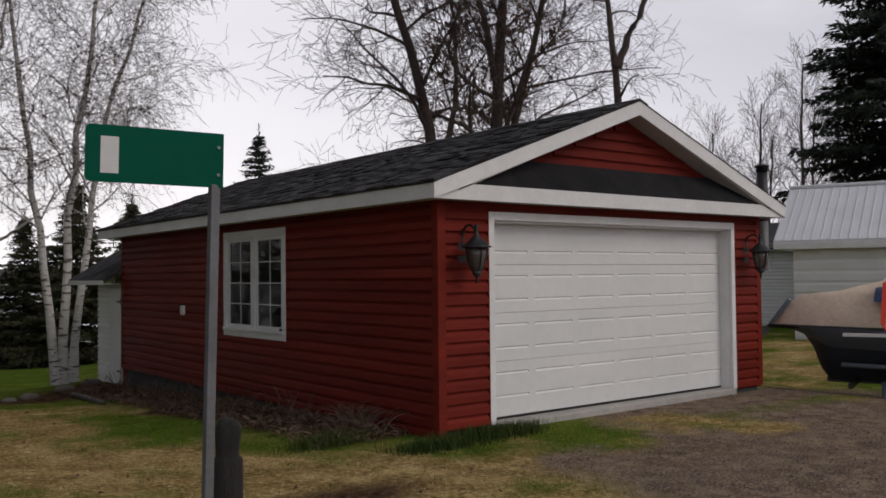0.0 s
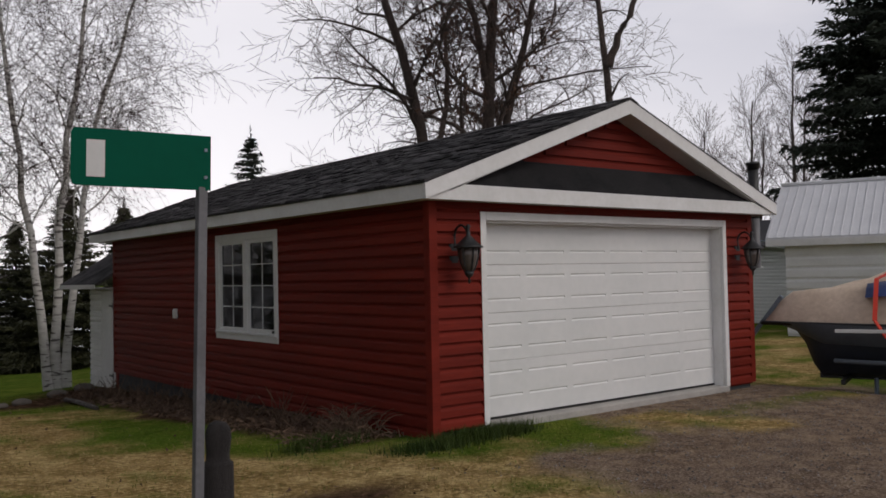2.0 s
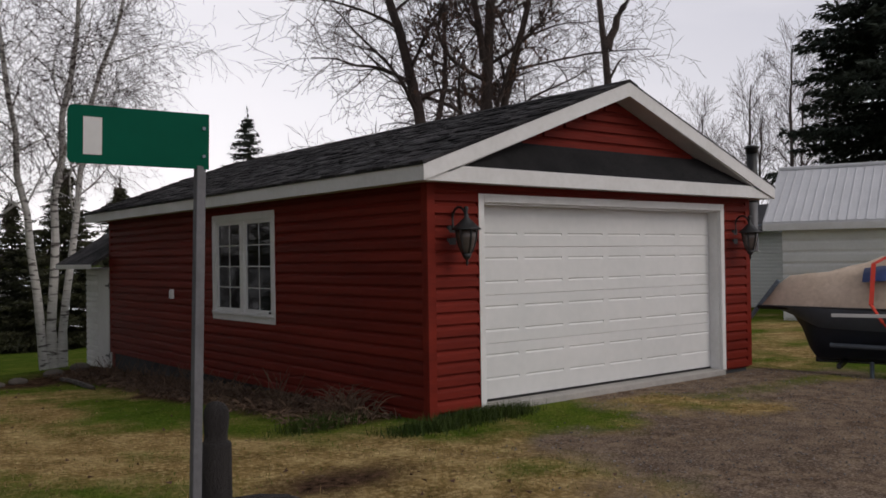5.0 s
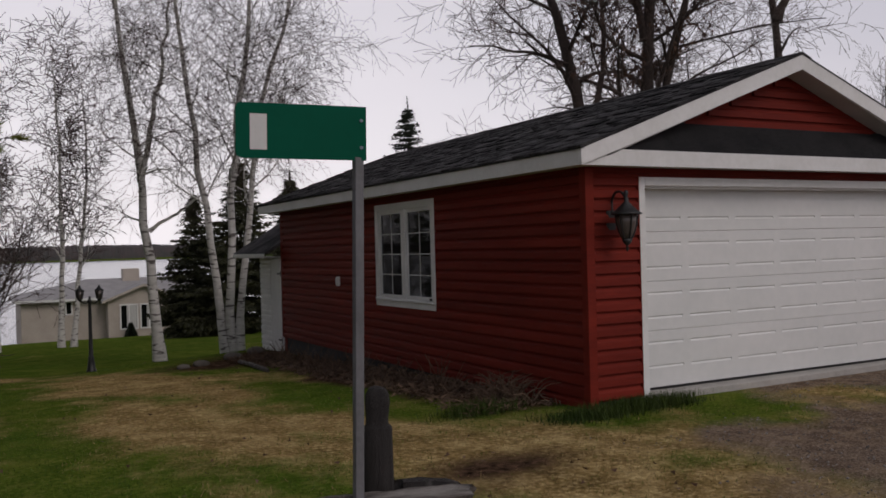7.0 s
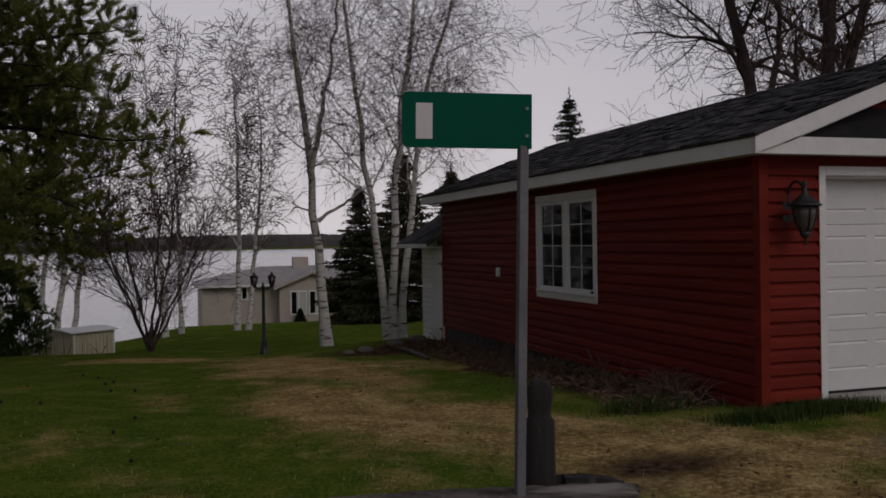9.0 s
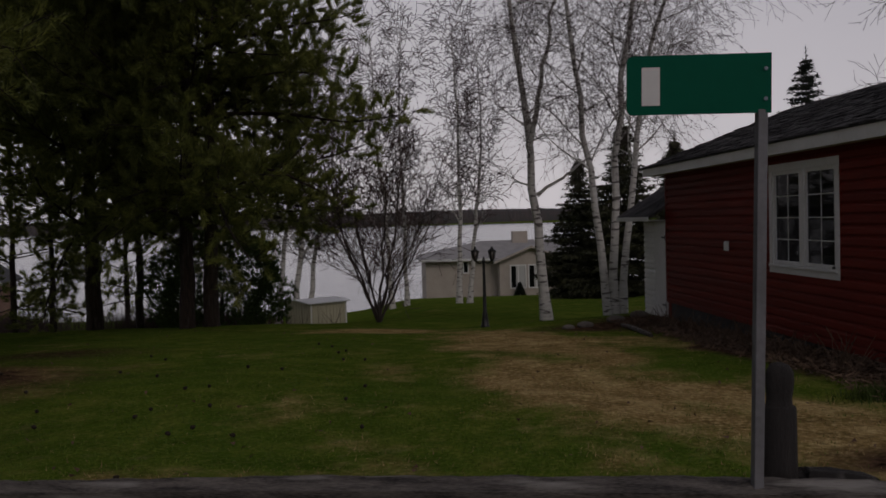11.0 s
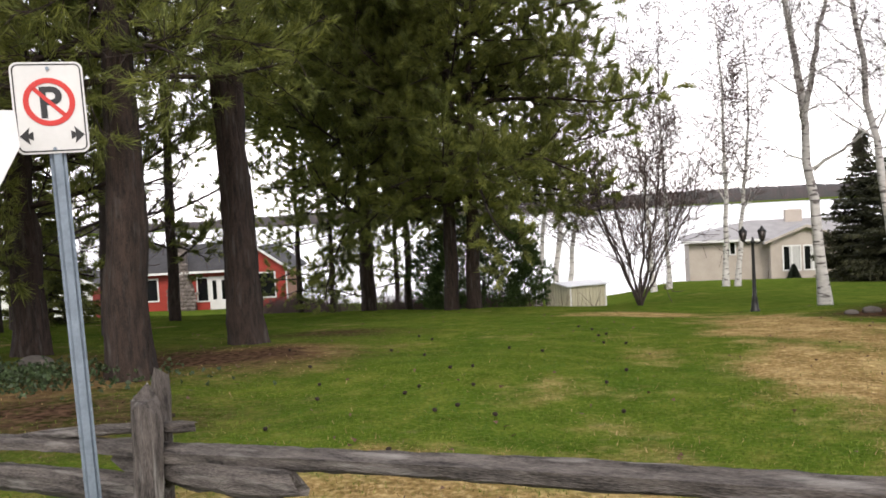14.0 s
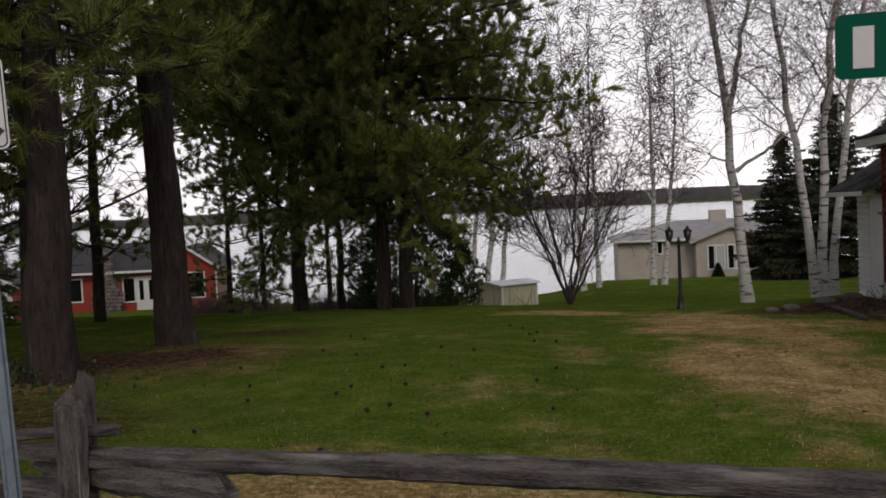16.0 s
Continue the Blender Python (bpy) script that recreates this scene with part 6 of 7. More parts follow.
# ---- lake house, cottage, shed and lamps ----
def hip_roof(x0, x1, y0, y1, e, r, inset, thick=0.15):
    bm = bmesh.new()
    ym = (y0 + y1) / 2
    base = [bm.verts.new(v) for v in ((x0, y0, e), (x1, y0, e), (x1, y1, e), (x0, y1, e))]
    low = [bm.verts.new(v) for v in ((x0, y0, e - thick), (x1, y0, e - thick), (x1, y1, e - thick), (x0, y1, e - thick))]
    a, b = bm.verts.new((x0 + inset, ym, r)), bm.verts.new((x1 - inset, ym, r))
    for f in ((base[0], base[1], b, a), (base[1], base[2], b), (base[2], base[3], a, b), (base[3], base[0], a), low[::-1]):
        bm.faces.new(f)
    for i in range(4):
        bm.faces.new((low[i], low[(i + 1) % 4], base[(i + 1) % 4], base[i]))
    bmesh.ops.recalc_face_normals(bm, faces=bm.faces)
    return bm


def far_window(parent, x0, x1, z0, z1, y, lites=2, curtain=False, name="window"):
    w = new(name)
    w.parent = parent
    tagged(w, "white framed window")
    t = 0.09
    for a, b, c, d in ((x0, x1, z0 - t, z0), (x0, x1, z1, z1 + t), (x0 - t, x0, z0 - t, z1 + t), (x1, x1 + t, z0 - t, z1 + t)):
        part("window_frame", box((a, y - 0.06, c), (b, y + 0.03, d)), WHITE, w)
    for i in range(1, lites):
        m = x0 + (x1 - x0) * i / lites
        part("mullion", box((m - 0.04, y - 0.05, z0), (m + 0.04, y + 0.02, z1)), WHITE, w)
    part("pane", box((x0, y - 0.02, z0), (x1, y - 0.008, z1)), GLASS, w)
    if curtain:
        part("curtain", box((x0 + (x1 - x0) * 0.35, y - 0.026, z0), (x1 - 0.02, y - 0.021, z1)), CURTAIN, w)


def build_lake_house():
    h = thing("lake_house", "low beige bungalow with a grey hip roof", "house", (0, 59.0, -4.15))
    part("wall", box((-2.5, 0, -0.6), (12.5, 8, 2.75)), BEIGE, h)
    part("bay_wall", prism([(2.9, -0.6), (7.6, -0.6), (7.6, 2.65), (5.25, 3.55), (2.9, 2.65)], -1.2, 0.1), BEIGE, h)
    part("roof", hip_roof(-2.95, 13.0, -0.5, 8.5, 2.85, 4.05, 5.0), GREYROOF, h)
    bm = prism([(2.5, 2.62), (5.25, 3.72), (8.0, 2.62), (8.0, 2.44), (5.25, 3.54), (2.5, 2.44)], -1.55, 3.2)
    part("bay_roof", bm, GREYROOF, h)
    for s in (-1, 1):
        o = [(5.25, 3.74), (5.25 + s * 2.78, 2.62), (5.25 + s * 2.78, 2.45), (5.25, 3.57)]
        part("rake_board", prism(o if s < 0 else o[::-1], -1.62, -1.56), BEIGE, h)
    part("chimney", box((4.55, 3.2, 3.6), (5.75, 4.0, 4.75), 0.03), BEIGE, h)
    for x0 in (3.75, 5.1):
        far_window(h, x0, x0 + 1.05, 0.65, 2.25, -1.2, 2, True)
    far_window(h, -0.05, 0.65, 1.8, 2.6, 0.0, 2)
    far_window(h, 6.75 + 1.1, 6.75 + 2.0, 1.7, 2.5, 0.0, 2)
    far_window(h, 10.4, 12.2, 0.9, 2.4, 0.0, 3)
    part("eave_trim", box((-2.97, -0.54, 2.68), (2.5, -0.50, 2.84)), WHITE, h)
    sh = thing("spruce_shrub", "little conical shrub beside the bungalow wall", "shrub", (4.3, 57.3, gz(4.3, 57.3)))
    rng = np.random.default_rng(2)
    n = 900
    a, u = rng.uniform(0, 6.28, n), rng.uniform(0, 1, n)
    p = np.stack([0.36 * (1 - u) * np.cos(a), 0.36 * (1 - u) * np.sin(a), 0.9 * u], 1)
    v, f = needles(rng, p, np.stack([np.cos(a), np.sin(a), 0 * a + 0.3], 1), 4, 0.14, 0.05, 0.4)
    ob = new("crown", mesh_from("crown", v, f, [NEEDLE_DARK], smooth=False))
    ob.parent = sh


def build_cottage():
    c = thing("cottage", "red cottage with white trim and a stone chimney", "house", (-27.95, 45.65, -4.0), 12)
    part("wing_wall", prism([(-3.5, -0.5), (0, -0.5), (0, 2.68), (-1.75, 3.95), (-3.5, 2.68)], 0, 5.0), REDWALL, c)
    part("log_wall", box((0.004, 0.02, -0.5), (0.05, 4.98, 2.6)), BROWNWALL, c, "brown boarded side wall")
    part("main_wall", box((-11.5, 0.9, -0.5), (-3.5, 6.0, 2.6)), REDWALL, c)
    o = [(0.35, 2.62), (-1.75, 4.1), (-3.85, 2.62), (-3.85, 2.5), (-1.75, 3.97), (0.35, 2.5)]
    part("wing_roof", prism(o[::-1], -0.3, 6.0), DARKROOF, c)
    for s in (-1, 1):
        o = [(-1.75, 4.11), (-1.75 + s * 2.11, 2.62), (-1.75 + s * 2.11, 2.45), (-1.75, 3.94)]
        part("rake_board", prism(o if s < 0 else o[::-1], -0.36, -0.305), WHITE, c)
    part("main_roof", prism([(0.35, 2.72), (3.6, 4.35), (6.6, 2.72), (6.6, 2.6), (3.6, 4.2), (0.35, 2.6)], 3.2, 11.8), DARKROOF, c).matrix_local = pose(0, 0, 0, 0, 0, 90)
    part("gutter", box((-11.7, 0.27, 2.52), (-3.8, 0.35, 2.66)), WHITE, c)
    part("downpipe", tube((0.03, -0.06, 0.1), (0.03, -0.06, 2.5), 0.05, sides=8), WHITE, c)
    far_window(c, -1.75, -0.75, 0.85, 2.35, 0.0, 1)
    far_window(c, -9.5, -8.6, 0.85, 2.2, 0.9, 1)
    far_window(c, -5.95, -5.3, 0.7, 2.15, 0.9, 1)
    door = part("door", box((-5.2, 0.84, 0.1), (-3.8, 0.9, 2.25), 0.01), WHITE, c, "white double door with narrow lights")
    for x in (-4.85, -4.25):
        part("pane", box((x - 0.13, 0.825, 0.75), (x + 0.13, 0.838, 2.0)), GLASS, door)
    part("step", box((-6.3, -0.2, -0.2), (-3.6, 0.9, 0.06), 0.02), BROWNWALL, c)
    # fieldstone chimney breast
    breast = part("chimney", prism([(-7.9, -0.5), (-6.0, -0.5), (-6.2, 1.6), (-6.5, 2.4), (-6.5, 4.6), (-7.4, 4.6), (-7.4, 2.4), (-7.7, 1.6)], 0.3, 0.89), FIELDSTONE, c, "mixed fieldstone chimney")
    rng = np.random.default_rng(8)
    stones = []
    for k in range(3):
        bm = bmesh.new()
        bmesh.ops.create_icosphere(bm, subdivisions=1, radius=0.5)
        for v in bm.verts:
            v.co = Vector(v.co) * (1 + rng.uniform(-0.15, 0.15))
        me = bpy.data.meshes.new("stone")
        bm.to_mesh(me)
        bm.free()
        me.materials.append(FIELDSTONE)
        stones.append(me)
    z = -0.3
    while z < 4.5:
        half = 0.9 if z < 1.4 else 0.45
        x = -6.95 - half
        while x < -6.95 + half:
            w = rng.uniform(0.2, 0.42)
            ob = new("stone", stones[int(rng.integers(3))])
            ob.parent = breast
            ob.matrix_local = pose(x + w / 2, 0.29, z + 0.12) @ Matrix.Diagonal((w * 1.05, 0.14, 0.27, 1))
            x += w
        z += 0.235
    g = thing("cottage_garage", "pale garage beside the red cottage", "garage", (-34.1, 34.3, -3.5), 25)
    part("wall", prism([(-6.0, -0.5), (0, -0.5), (0, 2.3), (-3.0, 3.6), (-6.0, 2.3)], 0, 6.0), PALESIDING, g)
    part("roof", prism([(0.4, 2.25), (-3.0, 3.75), (-6.4, 2.25), (-6.4, 2.13), (-3.0, 3.62), (0.4, 2.13)][::-1], -0.4, 6.3), DARKROOF, g)
    for s in (-1, 1):
        o = [(-3.0, 3.76), (-3.0 + s * 3.4, 2.26), (-3.0 + s * 3.4, 2.08), (-3.0, 3.57)]
        part("rake_board", prism(o if s < 0 else o[::-1], -0.46, -0.405), WHITE, g)
    part("side_wall", box((0.004, 0.05, -0.4), (0.05, 5.9, 2.2)), REDWALL, g)


def build_garden_shed():
    s = thing("garden_shed", "cream steel garden shed with a pale lean roof", "shed", (-8.7, 31.1, -3.25), 38)
    part("wall", prism([(0, -0.3), (1.8, -0.3), (1.8, 1.42), (0, 1.42)], 0, 2.0), CREAM, s)
    part("side_wall", prism([(0, -0.3), (1.95, -0.3), (1.95, 1.42), (1.0, 1.50), (0, 1.42)], 0, 0.05), CREAM, s).matrix_local = pose(-0.02, 0, 0, 0, 0, 90)
    for i in range(10):
        part("rib", box((0.06 + i * 0.18, -0.02, -0.3), (0.10 + i * 0.18, -0.001, 1.40)), CREAM, s)
    for i in range(9):
        part("rib", box((-0.09, 0.1 + i * 0.21, -0.3), (-0.071, 0.15 + i * 0.21, 1.42)), CREAM, s)
    o = [(-0.12, 1.44), (0.98, 1.56), (2.1, 1.44), (2.1, 1.40), (0.98, 1.51), (-0.12, 1.40)]
    roof = part("roof", prism(o, -2.0, 0.2), METALROOF, s, "pale metal roof")
    roof.matrix_local = pose(0, 0, 0, 0, 0, 90)
    for x in (-0.03, 1.78):
        part("corner_trim", box((x, -0.03, -0.3), (x + 0.06, -0.002, 1.42)), WHITE, s)
    for i in range(7):
        x = -3.8 + i * 0.45
        st = thing("garden_stake", "thin dark garden stake by the shed", "stake", (-9.2 + x * 0.5, 30.6 + 0.1 * i, gz(-9.2 + x * 0.5, 30.6 + 0.1 * i)), group="stakes by the shed")
        part("stake", tube((0, 0, -0.1), (0.05 * (i % 3 - 1), 0, 1.1 + 0.13 * (i % 4)), 0.025, sides=5), BARK, st)


def lamp_post(x, y, k, label):
    p = thing("lamp_post", label, "lamp post", (x, y, gz(x, y)), group="black garden lamp posts")
    bm = lathe([(0.105, -0.05), (0.105, 0.05), (0.085, 0.07), (0.075, 0.2), (0.06, 0.28), (0.066, 0.31), (0.045, 0.36), (0.04, 0.8), (0.035, 1.3), (0.032, 1.52), (0.045, 1.54), (0.045, 1.57), (0.028, 1.6), (0.02, 1.66)], 14)
    bmesh.ops.scale(bm, vec=(k, k, k), verts=bm.verts)
    part("post", bm, BLACKMETAL, p)
    for s in (-1, 1):
        a = np.linspace(0, 1, 8)
        pts = np.stack([s * 0.20 * a, 0 * a, 1.58 - 0.09 * np.sin(a * math.pi) + 0.03 * a], 1) * k
        v, f = tubes([(pts, np.full(8, 0.014 * k))], 6)
        arm = new("arm", mesh_from("arm", v, f, [BLACKMETAL]))
        arm.parent = p
        at = (s * 0.20 * k, 0, 1.60 * k)
        head = part("lantern", lathe([(0.02 * k, 0.30 * k), (0.035 * k, 0.25 * k), (0.10 * k, 0.20 * k), (0.105 * k, 0.19 * k), (0.085 * k, 0.188 * k)][::-1], 6, at=at), BLACKMETAL, p)
        part("glass", lathe([(0.045 * k, 0.0), (0.08 * k, 0.186 * k)], 6, at=at), LAMPGLASS, head, "clear lantern glass")
        for q in range(6):
            u = q * math.pi / 3
            part("frame_rib", tube((at[0] + 0.05 * k * math.cos(u), 0.05 * k * math.sin(u), at[2]), (at[0] + 0.086 * k * math.cos(u), 0.086 * k * math.sin(u), at[2] + 0.19 * k), 0.009 * k, sides=4), BLACKMETAL, head)
        part("cup", lathe([(0.015 * k, -0.05 * k), (0.05 * k, -0.005 * k), (0.05 * k, 0.004 * k)], 10, at=at), BLACKMETAL, head)


build_lake_house()
build_cottage()
build_garden_shed()
lamp_post(-3.14, 13.63, 1.0, "black twin-lantern garden lamp post on the lawn")
lamp_post(-24.6, 41.55, 0.95, "small black lamp post near the red cottage")

# ---- ground cover ----
BLADE_GREEN = material("grass_blades", (0.048, 0.102, 0.010), (0.135, 0.162, 0.020), 1.3, 0.7, island=0.4, spec=0.2)
BLADE_RANK = material("rank_grass_blades", (0.02, 0.042, 0.006), (0.045, 0.066, 0.010), 1.3, 0.7, island=0.4, spec=0.2)
BLADE_STRAW = material("dry_grass_blades", (0.40, 0.29, 0.14), (0.24, 0.16, 0.07), 1.6, 0.85, island=0.35, spec=0.15)
DEADSTALK = material("dead_plant_stalks", (0.15, 0.098, 0.064), (0.07, 0.043, 0.03), 2.0, 0.9, island=0.35)
IVY = material("dark_groundcover_leaves", (0.02, 0.04, 0.012), (0.04, 0.06, 0.02), 2.0, 0.6, island=0.4)
ROCK = material("grey_garden_rock", (0.13, 0.115, 0.10), (0.07, 0.062, 0.056), 3.0, 0.9, 0.6, 12)
CONE = material("pine_cone_brown", (0.014, 0.009, 0.005), (0.024, 0.016, 0.009), 8.0, 0.9)


def blades(rng, x, y, high, wide, flat):
    """Thin bent leaves standing or lying on the lawn."""
    n = len(x)
    z = ground_z(x, y)
    a = rng.uniform(0, 2 * np.pi, n)
    lean = rng.uniform(0.2, 1.0, n) * flat
    h = high * rng.uniform(0.5, 1.3, n)
    s = np.stack([-np.sin(a), np.cos(a), 0 * a], 1) * (wide * rng.uniform(0.6, 1.3, n))[:, None] / 2
    d = np.stack([np.cos(a) * lean, np.sin(a) * lean, np.ones(n)], 1)
    d /= np.linalg.norm(d, axis=1, keepdims=True)
    p = np.stack([x, y, z - 0.006], 1)
    tip = p + d * h[:, None]
    v = np.stack([p - s, p + s, tip], 1).reshape(-1, 3)
    return v, np.arange(3 * n).reshape(-1, 3)


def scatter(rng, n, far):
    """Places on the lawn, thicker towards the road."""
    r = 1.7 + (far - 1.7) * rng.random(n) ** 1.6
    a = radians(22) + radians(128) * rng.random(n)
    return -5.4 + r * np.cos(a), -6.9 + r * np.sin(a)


def build_lawn():
    rng = np.random.default_rng(15)
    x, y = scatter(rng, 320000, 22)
    straw, gravel, soil = cover(x, y)
    inside = (x > -0.05) & (x < W + 0.05) & (y > -0.15) & (y < 12)
    free = ~inside & (rng.random(len(x)) > gravel * 1.15) & (rng.random(len(x)) > soil * 1.1)
    dry = rng.random(len(x)) < straw * 0.9 + 0.02
    g = free & ~dry
    s = free & dry & (rng.random(len(x)) < 0.75)
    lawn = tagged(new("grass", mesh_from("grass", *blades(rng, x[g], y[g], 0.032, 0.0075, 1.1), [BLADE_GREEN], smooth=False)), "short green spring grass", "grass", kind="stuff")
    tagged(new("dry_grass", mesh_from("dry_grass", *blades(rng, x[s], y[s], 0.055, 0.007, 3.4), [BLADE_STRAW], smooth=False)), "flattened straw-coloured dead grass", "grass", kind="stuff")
    # rank tufts at the foot of the garage corner and along the bed
    n = 5200
    k = rng.integers(0, 4, n)
    cx, cy = np.array([-0.25, 0.35, 0.75, -0.95])[k], np.array([-0.35, -0.22, -0.2, 0.6])[k]
    tx, ty = cx + rng.normal(0, 0.22, n), cy + rng.normal(0, 0.11, n)
    keep = ~((tx > -0.03) & (ty > -0.04))
    tagged(new("tall_grass", mesh_from("tall_grass", *blades(rng, tx[keep], ty[keep], 0.13, 0.009, 0.8), [BLADE_RANK], smooth=False)), "rank green grass at the garage corner", "grass", kind="stuff")
    # loose stones on the drive
    n = 5200
    gx, gy = rng.uniform(-1.2, 6.5, n), rng.uniform(-3.8, 0.0, n)
    _, gravel, _ = cover(gx, gy)
    keep = rng.random(n) < gravel * 0.9
    gx, gy = gx[keep], gy[keep]
    m = len(gx)
    r = 0.004 + 0.011 * rng.random(m) ** 2
    c = np.stack([gx, gy, ground_z(gx, gy) + r * 0.3], 1)
    corner = np.array([(1, 0, 0), (0, 1, 0), (-1, 0, 0), (0, -1, 0), (0, 0, 0.8), (0, 0, -0.8)])
    v = (c[:, None] + corner[None] * (r[:, None, None] * rng.uniform(0.6, 1.3, (m, 6, 1)))).reshape(-1, 3)
    tri = np.array([(0, 1, 4), (1, 2, 4), (2, 3, 4), (3, 0, 4), (1, 0, 5), (2, 1, 5), (3, 2, 5), (0, 3, 5)])
    f = (np.arange(m)[:, None, None] * 6 + tri[None]).reshape(-1, 3)
    stone = material("drive_stones", (0.24, 0.215, 0.195), (0.13, 0.112, 0.10), 3.0, 0.9, island=0.5)
    tagged(new("gravel", mesh_from("gravel", v, f, [stone], smooth=False)), "loose grey gravel on the drive", "gravel", kind="stuff")
    # fallen leaves and cones
    n = 700
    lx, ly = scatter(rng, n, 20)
    keep = (lx < -0.3)
    lx, ly = lx[keep], ly[keep]
    p = np.stack([lx, ly, ground_z(lx, ly) + 0.03], 1)
    v, f = needles(rng, p, rng.normal(0, 1, (len(p), 3)) * [1, 1, 0.2], 1, 0.045, 0.03, 0.3)
    tagged(new("leaf_litter", mesh_from("leaf_litter", v, f, [DEADLEAF], smooth=False)), "scattered brown fallen leaves", "leaves", kind="stuff")


def build_cones():
    bm = lathe([(0.006, 0.0), (0.016, 0.008), (0.019, 0.02), (0.014, 0.034), (0.004, 0.044)], 7)
    first = thing("pine_cone", "dark brown pine cone lying on the lawn", "pine cone", (-8.6, 1.2, gz(-8.6, 1.2) + 0.012), group="pine cones on the lawn")
    ob = part("cone", bm, CONE, first)
    ob.matrix_local = pose(0, 0, 0.02, 70, 0, 30)
    rng = np.random.default_rng(21)
    for i in range(34):
        x, y = rng.uniform(-10.3, -5.6), rng.uniform(-1.6, 6.5)
        copy_thing(first, pose(x, y, gz(x, y) + 0.012, 0, 0, rng.uniform(0, 360)))


def build_bed():
    rng = np.random.default_rng(31)
    # a heap of cut stems near the corner
    heap = thing("brush_heap", "heap of dead grey-brown plant stems", "dead plants", (-0.42, 0.95, gz(-0.42, 0.95)))
    limbs = []
    for k in range(150):
        a = rng.uniform(0, 6.28)
        ln = rng.uniform(0.2, 0.45)
        p0 = np.array([rng.normal(0, 0.10), rng.normal(0, 0.14), 0.0])
        tip = p0 + np.array([0.75 * ln * math.cos(a), 0.75 * ln * math.sin(a), rng.uniform(0.03, 0.32)])
        tip[0] = min(tip[0], 0.36)
        mid = (p0 + tip) / 2 + [0, 0, rng.uniform(0.06, 0.18)]
        pts, _ = resample([p0, mid, tip], 6)
        limbs.append((pts, np.linspace(0.006, 0.002, 6)))
    v, f = tubes(limbs, 4)
    ob = new("stem_tangle", mesh_from("stem_tangle", v, f, [DEADSTALK], smooth=False))
    ob.parent = heap
    for i, (x, y, n, h) in enumerate(((-0.55, 2.2, 24, 0.42), (-0.6, 2.9, 20, 0.25), (-0.5, 3.7, 22, 0.3), (-0.55, 4.6, 30, 0.36), (-0.6, 5.4, 30, 0.36), (-0.55, 6.3, 24, 0.33), (-0.5, 7.2, 24, 0.35), (-0.6, 8.1, 26, 0.4), (-0.7, 8.9, 20, 0.3), (-0.8, 1.7, 16, 0.2), (-0.85, 3.3, 18, 0.2), (-0.9, 5.0, 18, 0.2))):
        b = thing("dead_plant", "clump of dead perennial stalks in the bed", "dead plant", (x, y, gz(x, y)), group="dead perennials in the bed")
        limbs = []
        for k in range(n):
            a = rng.uniform(0, 6.28)
            p0 = np.array([rng.normal(0, 0.09), rng.normal(0, 0.12), -0.01])
            hh = h * rng.uniform(0.4, 1.1)
            tip = p0 + [0.2 * math.cos(a), 0.25 * math.sin(a), hh]
            pts, _ = resample([p0, (p0 + tip) / 2 + [0.02, 0, 0.03], tip], 4)
            limbs.append((pts, np.linspace(0.006, 0.003, 4)))
        v, f = tubes(limbs, 4)
        ob = new("stalk_clump", mesh_from("stalk_clump", v, f, [DEADSTALK], smooth=False))
        ob.parent = b
    n = 2600
    x, y = rng.uniform(-1.15, -0.06, n), rng.uniform(0.4, 9.8, n)
    p = np.stack([x, y, ground_z(x, y) + 0.01 + 0.05 * rng.random(n)], 1)
    v, f = needles(rng, p, rng.normal(0, 1, (n, 3)) * [1, 1, 0.25], 2, 0.12, 0.02, 0.4)
    tagged(new("bed_litter", mesh_from("bed_litter", v, f, [DEADSTALK], smooth=False)), "matted dead stems and leaves in the bed", "dead plants", kind="stuff")
    log = thing("edging_log", "thin weathered log edging the bed", "log", (-1.15, 8.9, gz(-1.15, 8.9)))
    z1 = gz(-1.35, 6.4) - gz(-1.15, 8.9)
    hewn("log", (0, 0, 0.03), (-0.2, -2.5, z1 + 0.03), 0.07, 0.07, 41, OLDWOOD, log)
    for i, (x, y, s) in enumerate(((-1.75, 9.3, 0.12), (-2.1, 9.1, 0.09), (-1.0, 9.9, 0.14), (-13.0, 2.75, 0.17), (-0.4, 10.4, 0.15))):
        r = thing("rock", "rounded grey garden rock", "rock", (x, y, gz(x, y)), group="garden rocks")
        bm = bmesh.new()
        bmesh.ops.create_icosphere(bm, subdivisions=3, radius=s)
        for v in bm.verts:
            v.co = Vector((v.co.x * 1.3, v.co.y, v.co.z * 0.62)) * (1 + 0.22 * noise.noise(v.co * 3.5 + Vector((i * 7, 0, 0))))
        bmesh.ops.translate(bm, vec=(0, 0, s * 0.25), verts=bm.verts)
        for fc in bm.faces:
            fc.smooth = True
        part("stone", bm, ROCK, r)
    n = 3000
    x, y = rng.normal(-13.2, 1.2, n), rng.normal(1.3, 0.45, n)
    p = np.stack([x, y, ground_z(x, y) + 0.18 * rng.random(n)], 1)
    v, f = needles(rng, p, rng.normal(0, 1, (n, 3)), 3, 0.05, 0.04, 0.5)
    tagged(new("groundcover", mesh_from("groundcover", v, f, [IVY], smooth=False)), "low dark evergreen groundcover under the pines", "groundcover", kind="stuff")
    # brown thicket at the foot of the cottage and along the shed
    n = 2600
    x = np.where(rng.random(n) < 0.5, rng.normal(-24.8, 1.3, n), rng.normal(-12.5, 1.6, n))
    y = np.where(x < -18, rng.normal(40.0, 0.8, n), rng.normal(25.0, 0.8, n))
    p = np.stack([x, y, ground_z(x, y) - 0.1], 1)
    v, f = needles(rng, p, np.tile([0, 0, 1.0], (n, 1)), 3, 1.0, 0.022, 0.3)
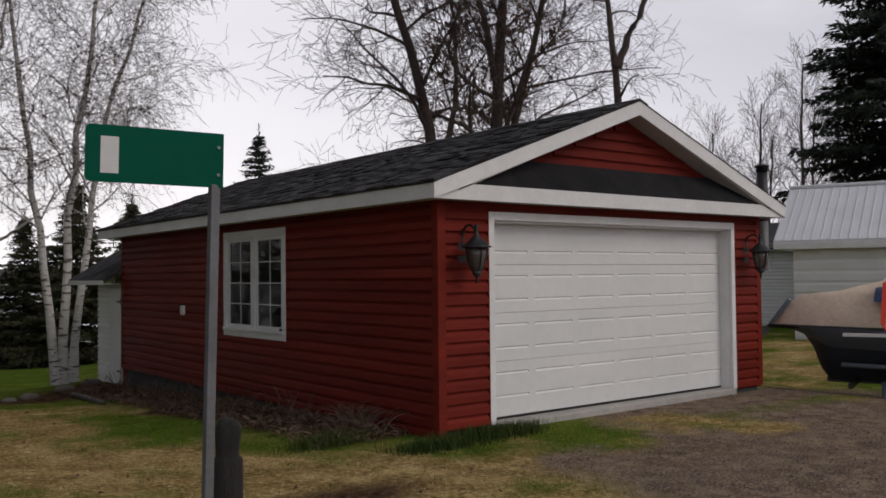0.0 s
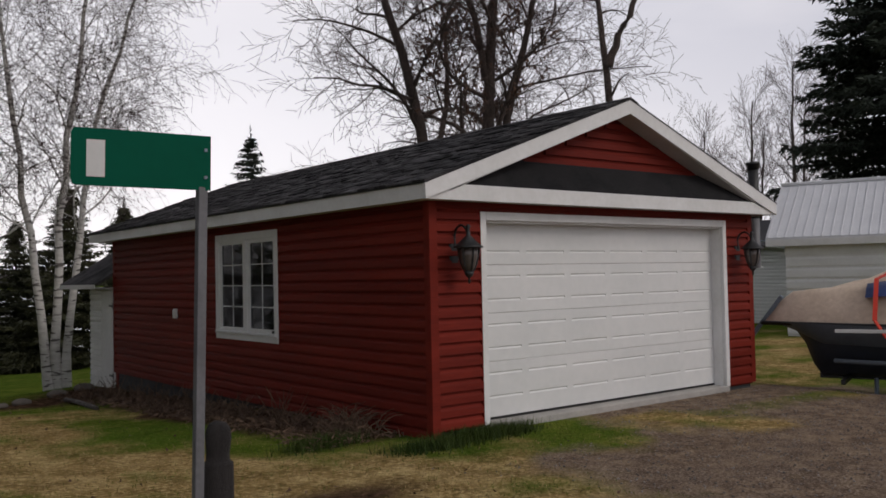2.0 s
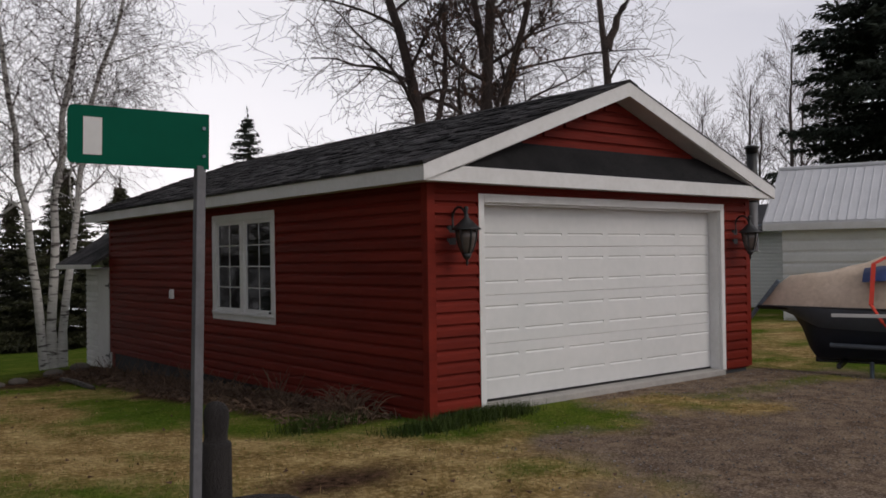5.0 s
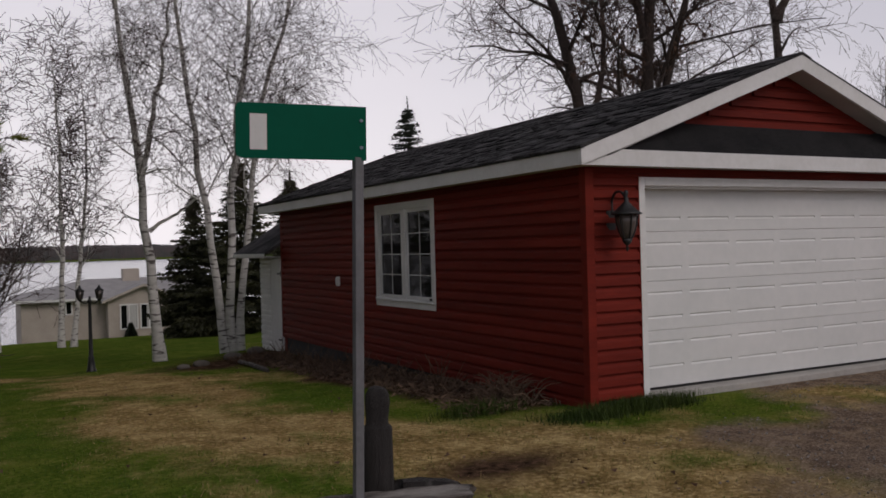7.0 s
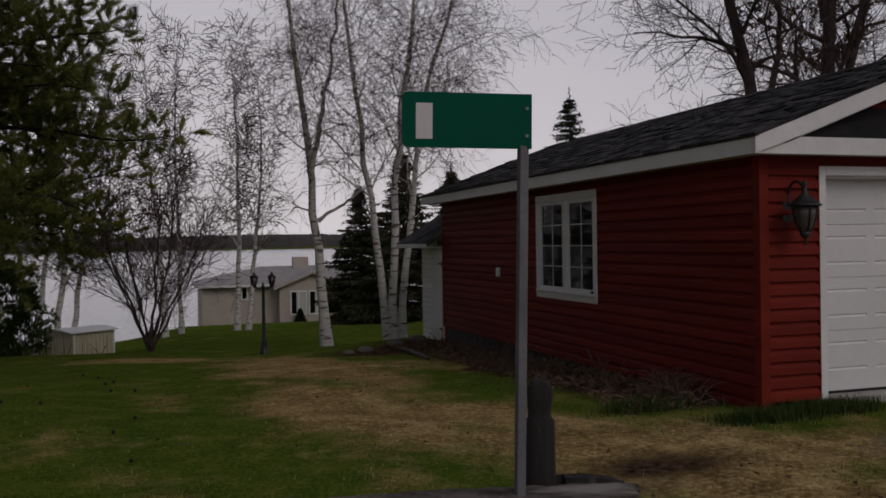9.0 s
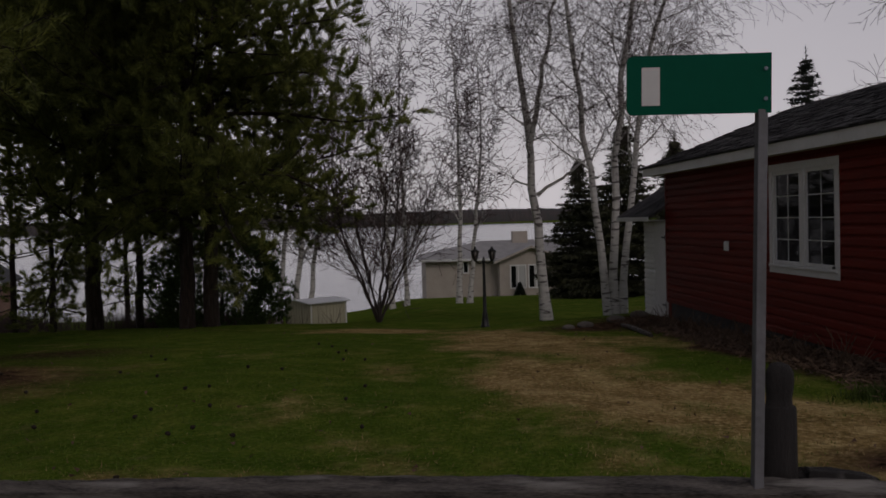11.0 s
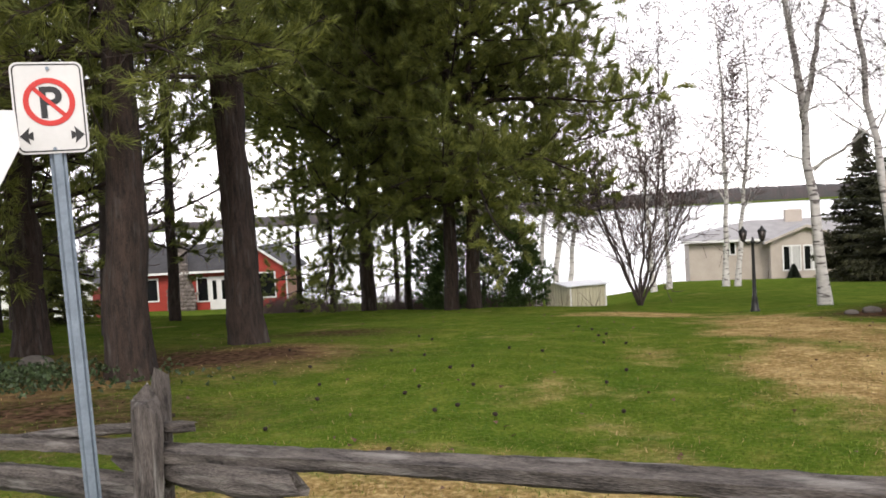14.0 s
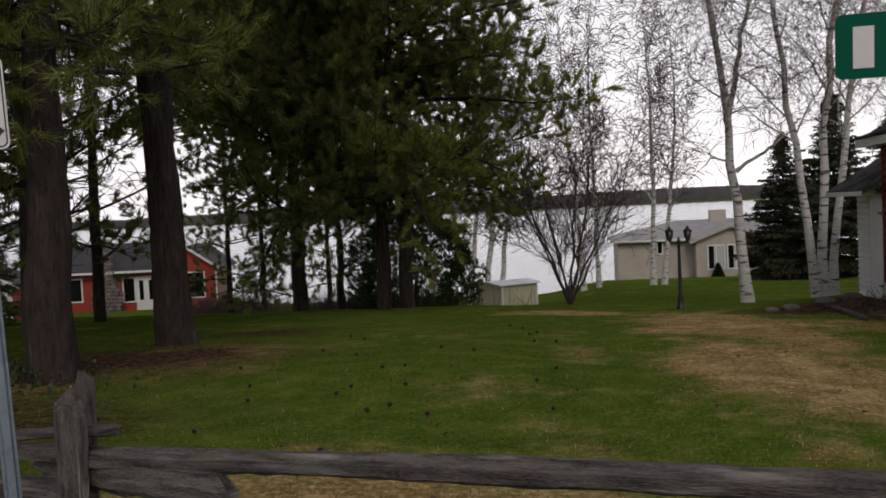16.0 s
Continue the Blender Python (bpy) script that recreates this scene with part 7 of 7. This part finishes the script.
    tagged(new("thicket", mesh_from("thicket", v, f, [TWIG], smooth=False)), "low reddish-brown bare thicket", "thicket", kind="stuff")


build_lawn()
build_cones()
build_bed()


# ---- roof shingles, laid last ----
def build_shingles():
    rng = np.random.default_rng(51)
    slope = math.atan(PITCH)
    run = (W / 2 + OVER + 0.012) / math.cos(slope)
    rows = int(run / 0.143)
    deck = [o for o in garage.children if o.name.startswith("roof_deck")][0]
    variants = []
    for k in range(4):
        bm = box((0, 0, 0.001), (0.185, (0.318, 0.27, 0.30, 0.22)[k], 0.007 + 0.005 * k))
        for v in bm.verts:
            if v.co.x > 0.1:
                v.co.z -= 0.004
        me = bpy.data.meshes.new("shingle")
        bm.to_mesh(me)
        bm.free()
        me.materials.append(SHINGLE)
        variants.append(me)
    box_v = np.array([v.co[:] for v in variants[2].vertices])
    box_f = np.array([p.vertices[:] for p in variants[2].polygons])
    rest_v, rest_f, count = [], [], 0
    along_roof = Matrix.Translation((-OVER - 0.012, 0, roof_z(-OVER - 0.012) + 0.007)) @ Matrix.Rotation(-slope, 4, "Y")
    for r in range(rows):
        y = -OVER - 0.03 - (r % 3) * 0.11
        while y < BACK:
            m = along_roof @ Matrix.Translation((r * 0.143, max(y, -OVER - 0.03), 0.0005 * (r % 2) + rng.uniform(0, 0.002)))
            if count < 300 and y < 3.9:
                ob = new("shingle", variants[int(rng.integers(4))])
                ob.parent = deck
                ob.matrix_local = m
                count += 1
            else:
                a = np.array(m)
                scale = np.array([1, 1, rng.uniform(0.6, 1.5)])
                rest_f.append(box_f + 8 * len(rest_v))
                rest_v.append((box_v * scale) @ a[:3, :3].T + a[:3, 3])
            y += 0.325
    ob = new("shingle_rest", mesh_from("shingle_rest", np.concatenate(rest_v), np.concatenate(rest_f), [SHINGLE_FAR], smooth=False))
    ob.parent = deck
    tagged(ob, "charcoal shingle courses", kind="stuff")
    for i in range(34):
        part("ridge_shingle", prism([(-0.15, -0.15 * PITCH), (0, 0.004), (0.15, -0.15 * PITCH), (0.15, -0.15 * PITCH + 0.008), (0, 0.014), (-0.15, -0.15 * PITCH + 0.008)][::-1], 0, 0.31), SHINGLE, deck).matrix_local = pose(W / 2, -OVER - 0.03 + i * 0.308, RIDGE + 0.012)


build_shingles()
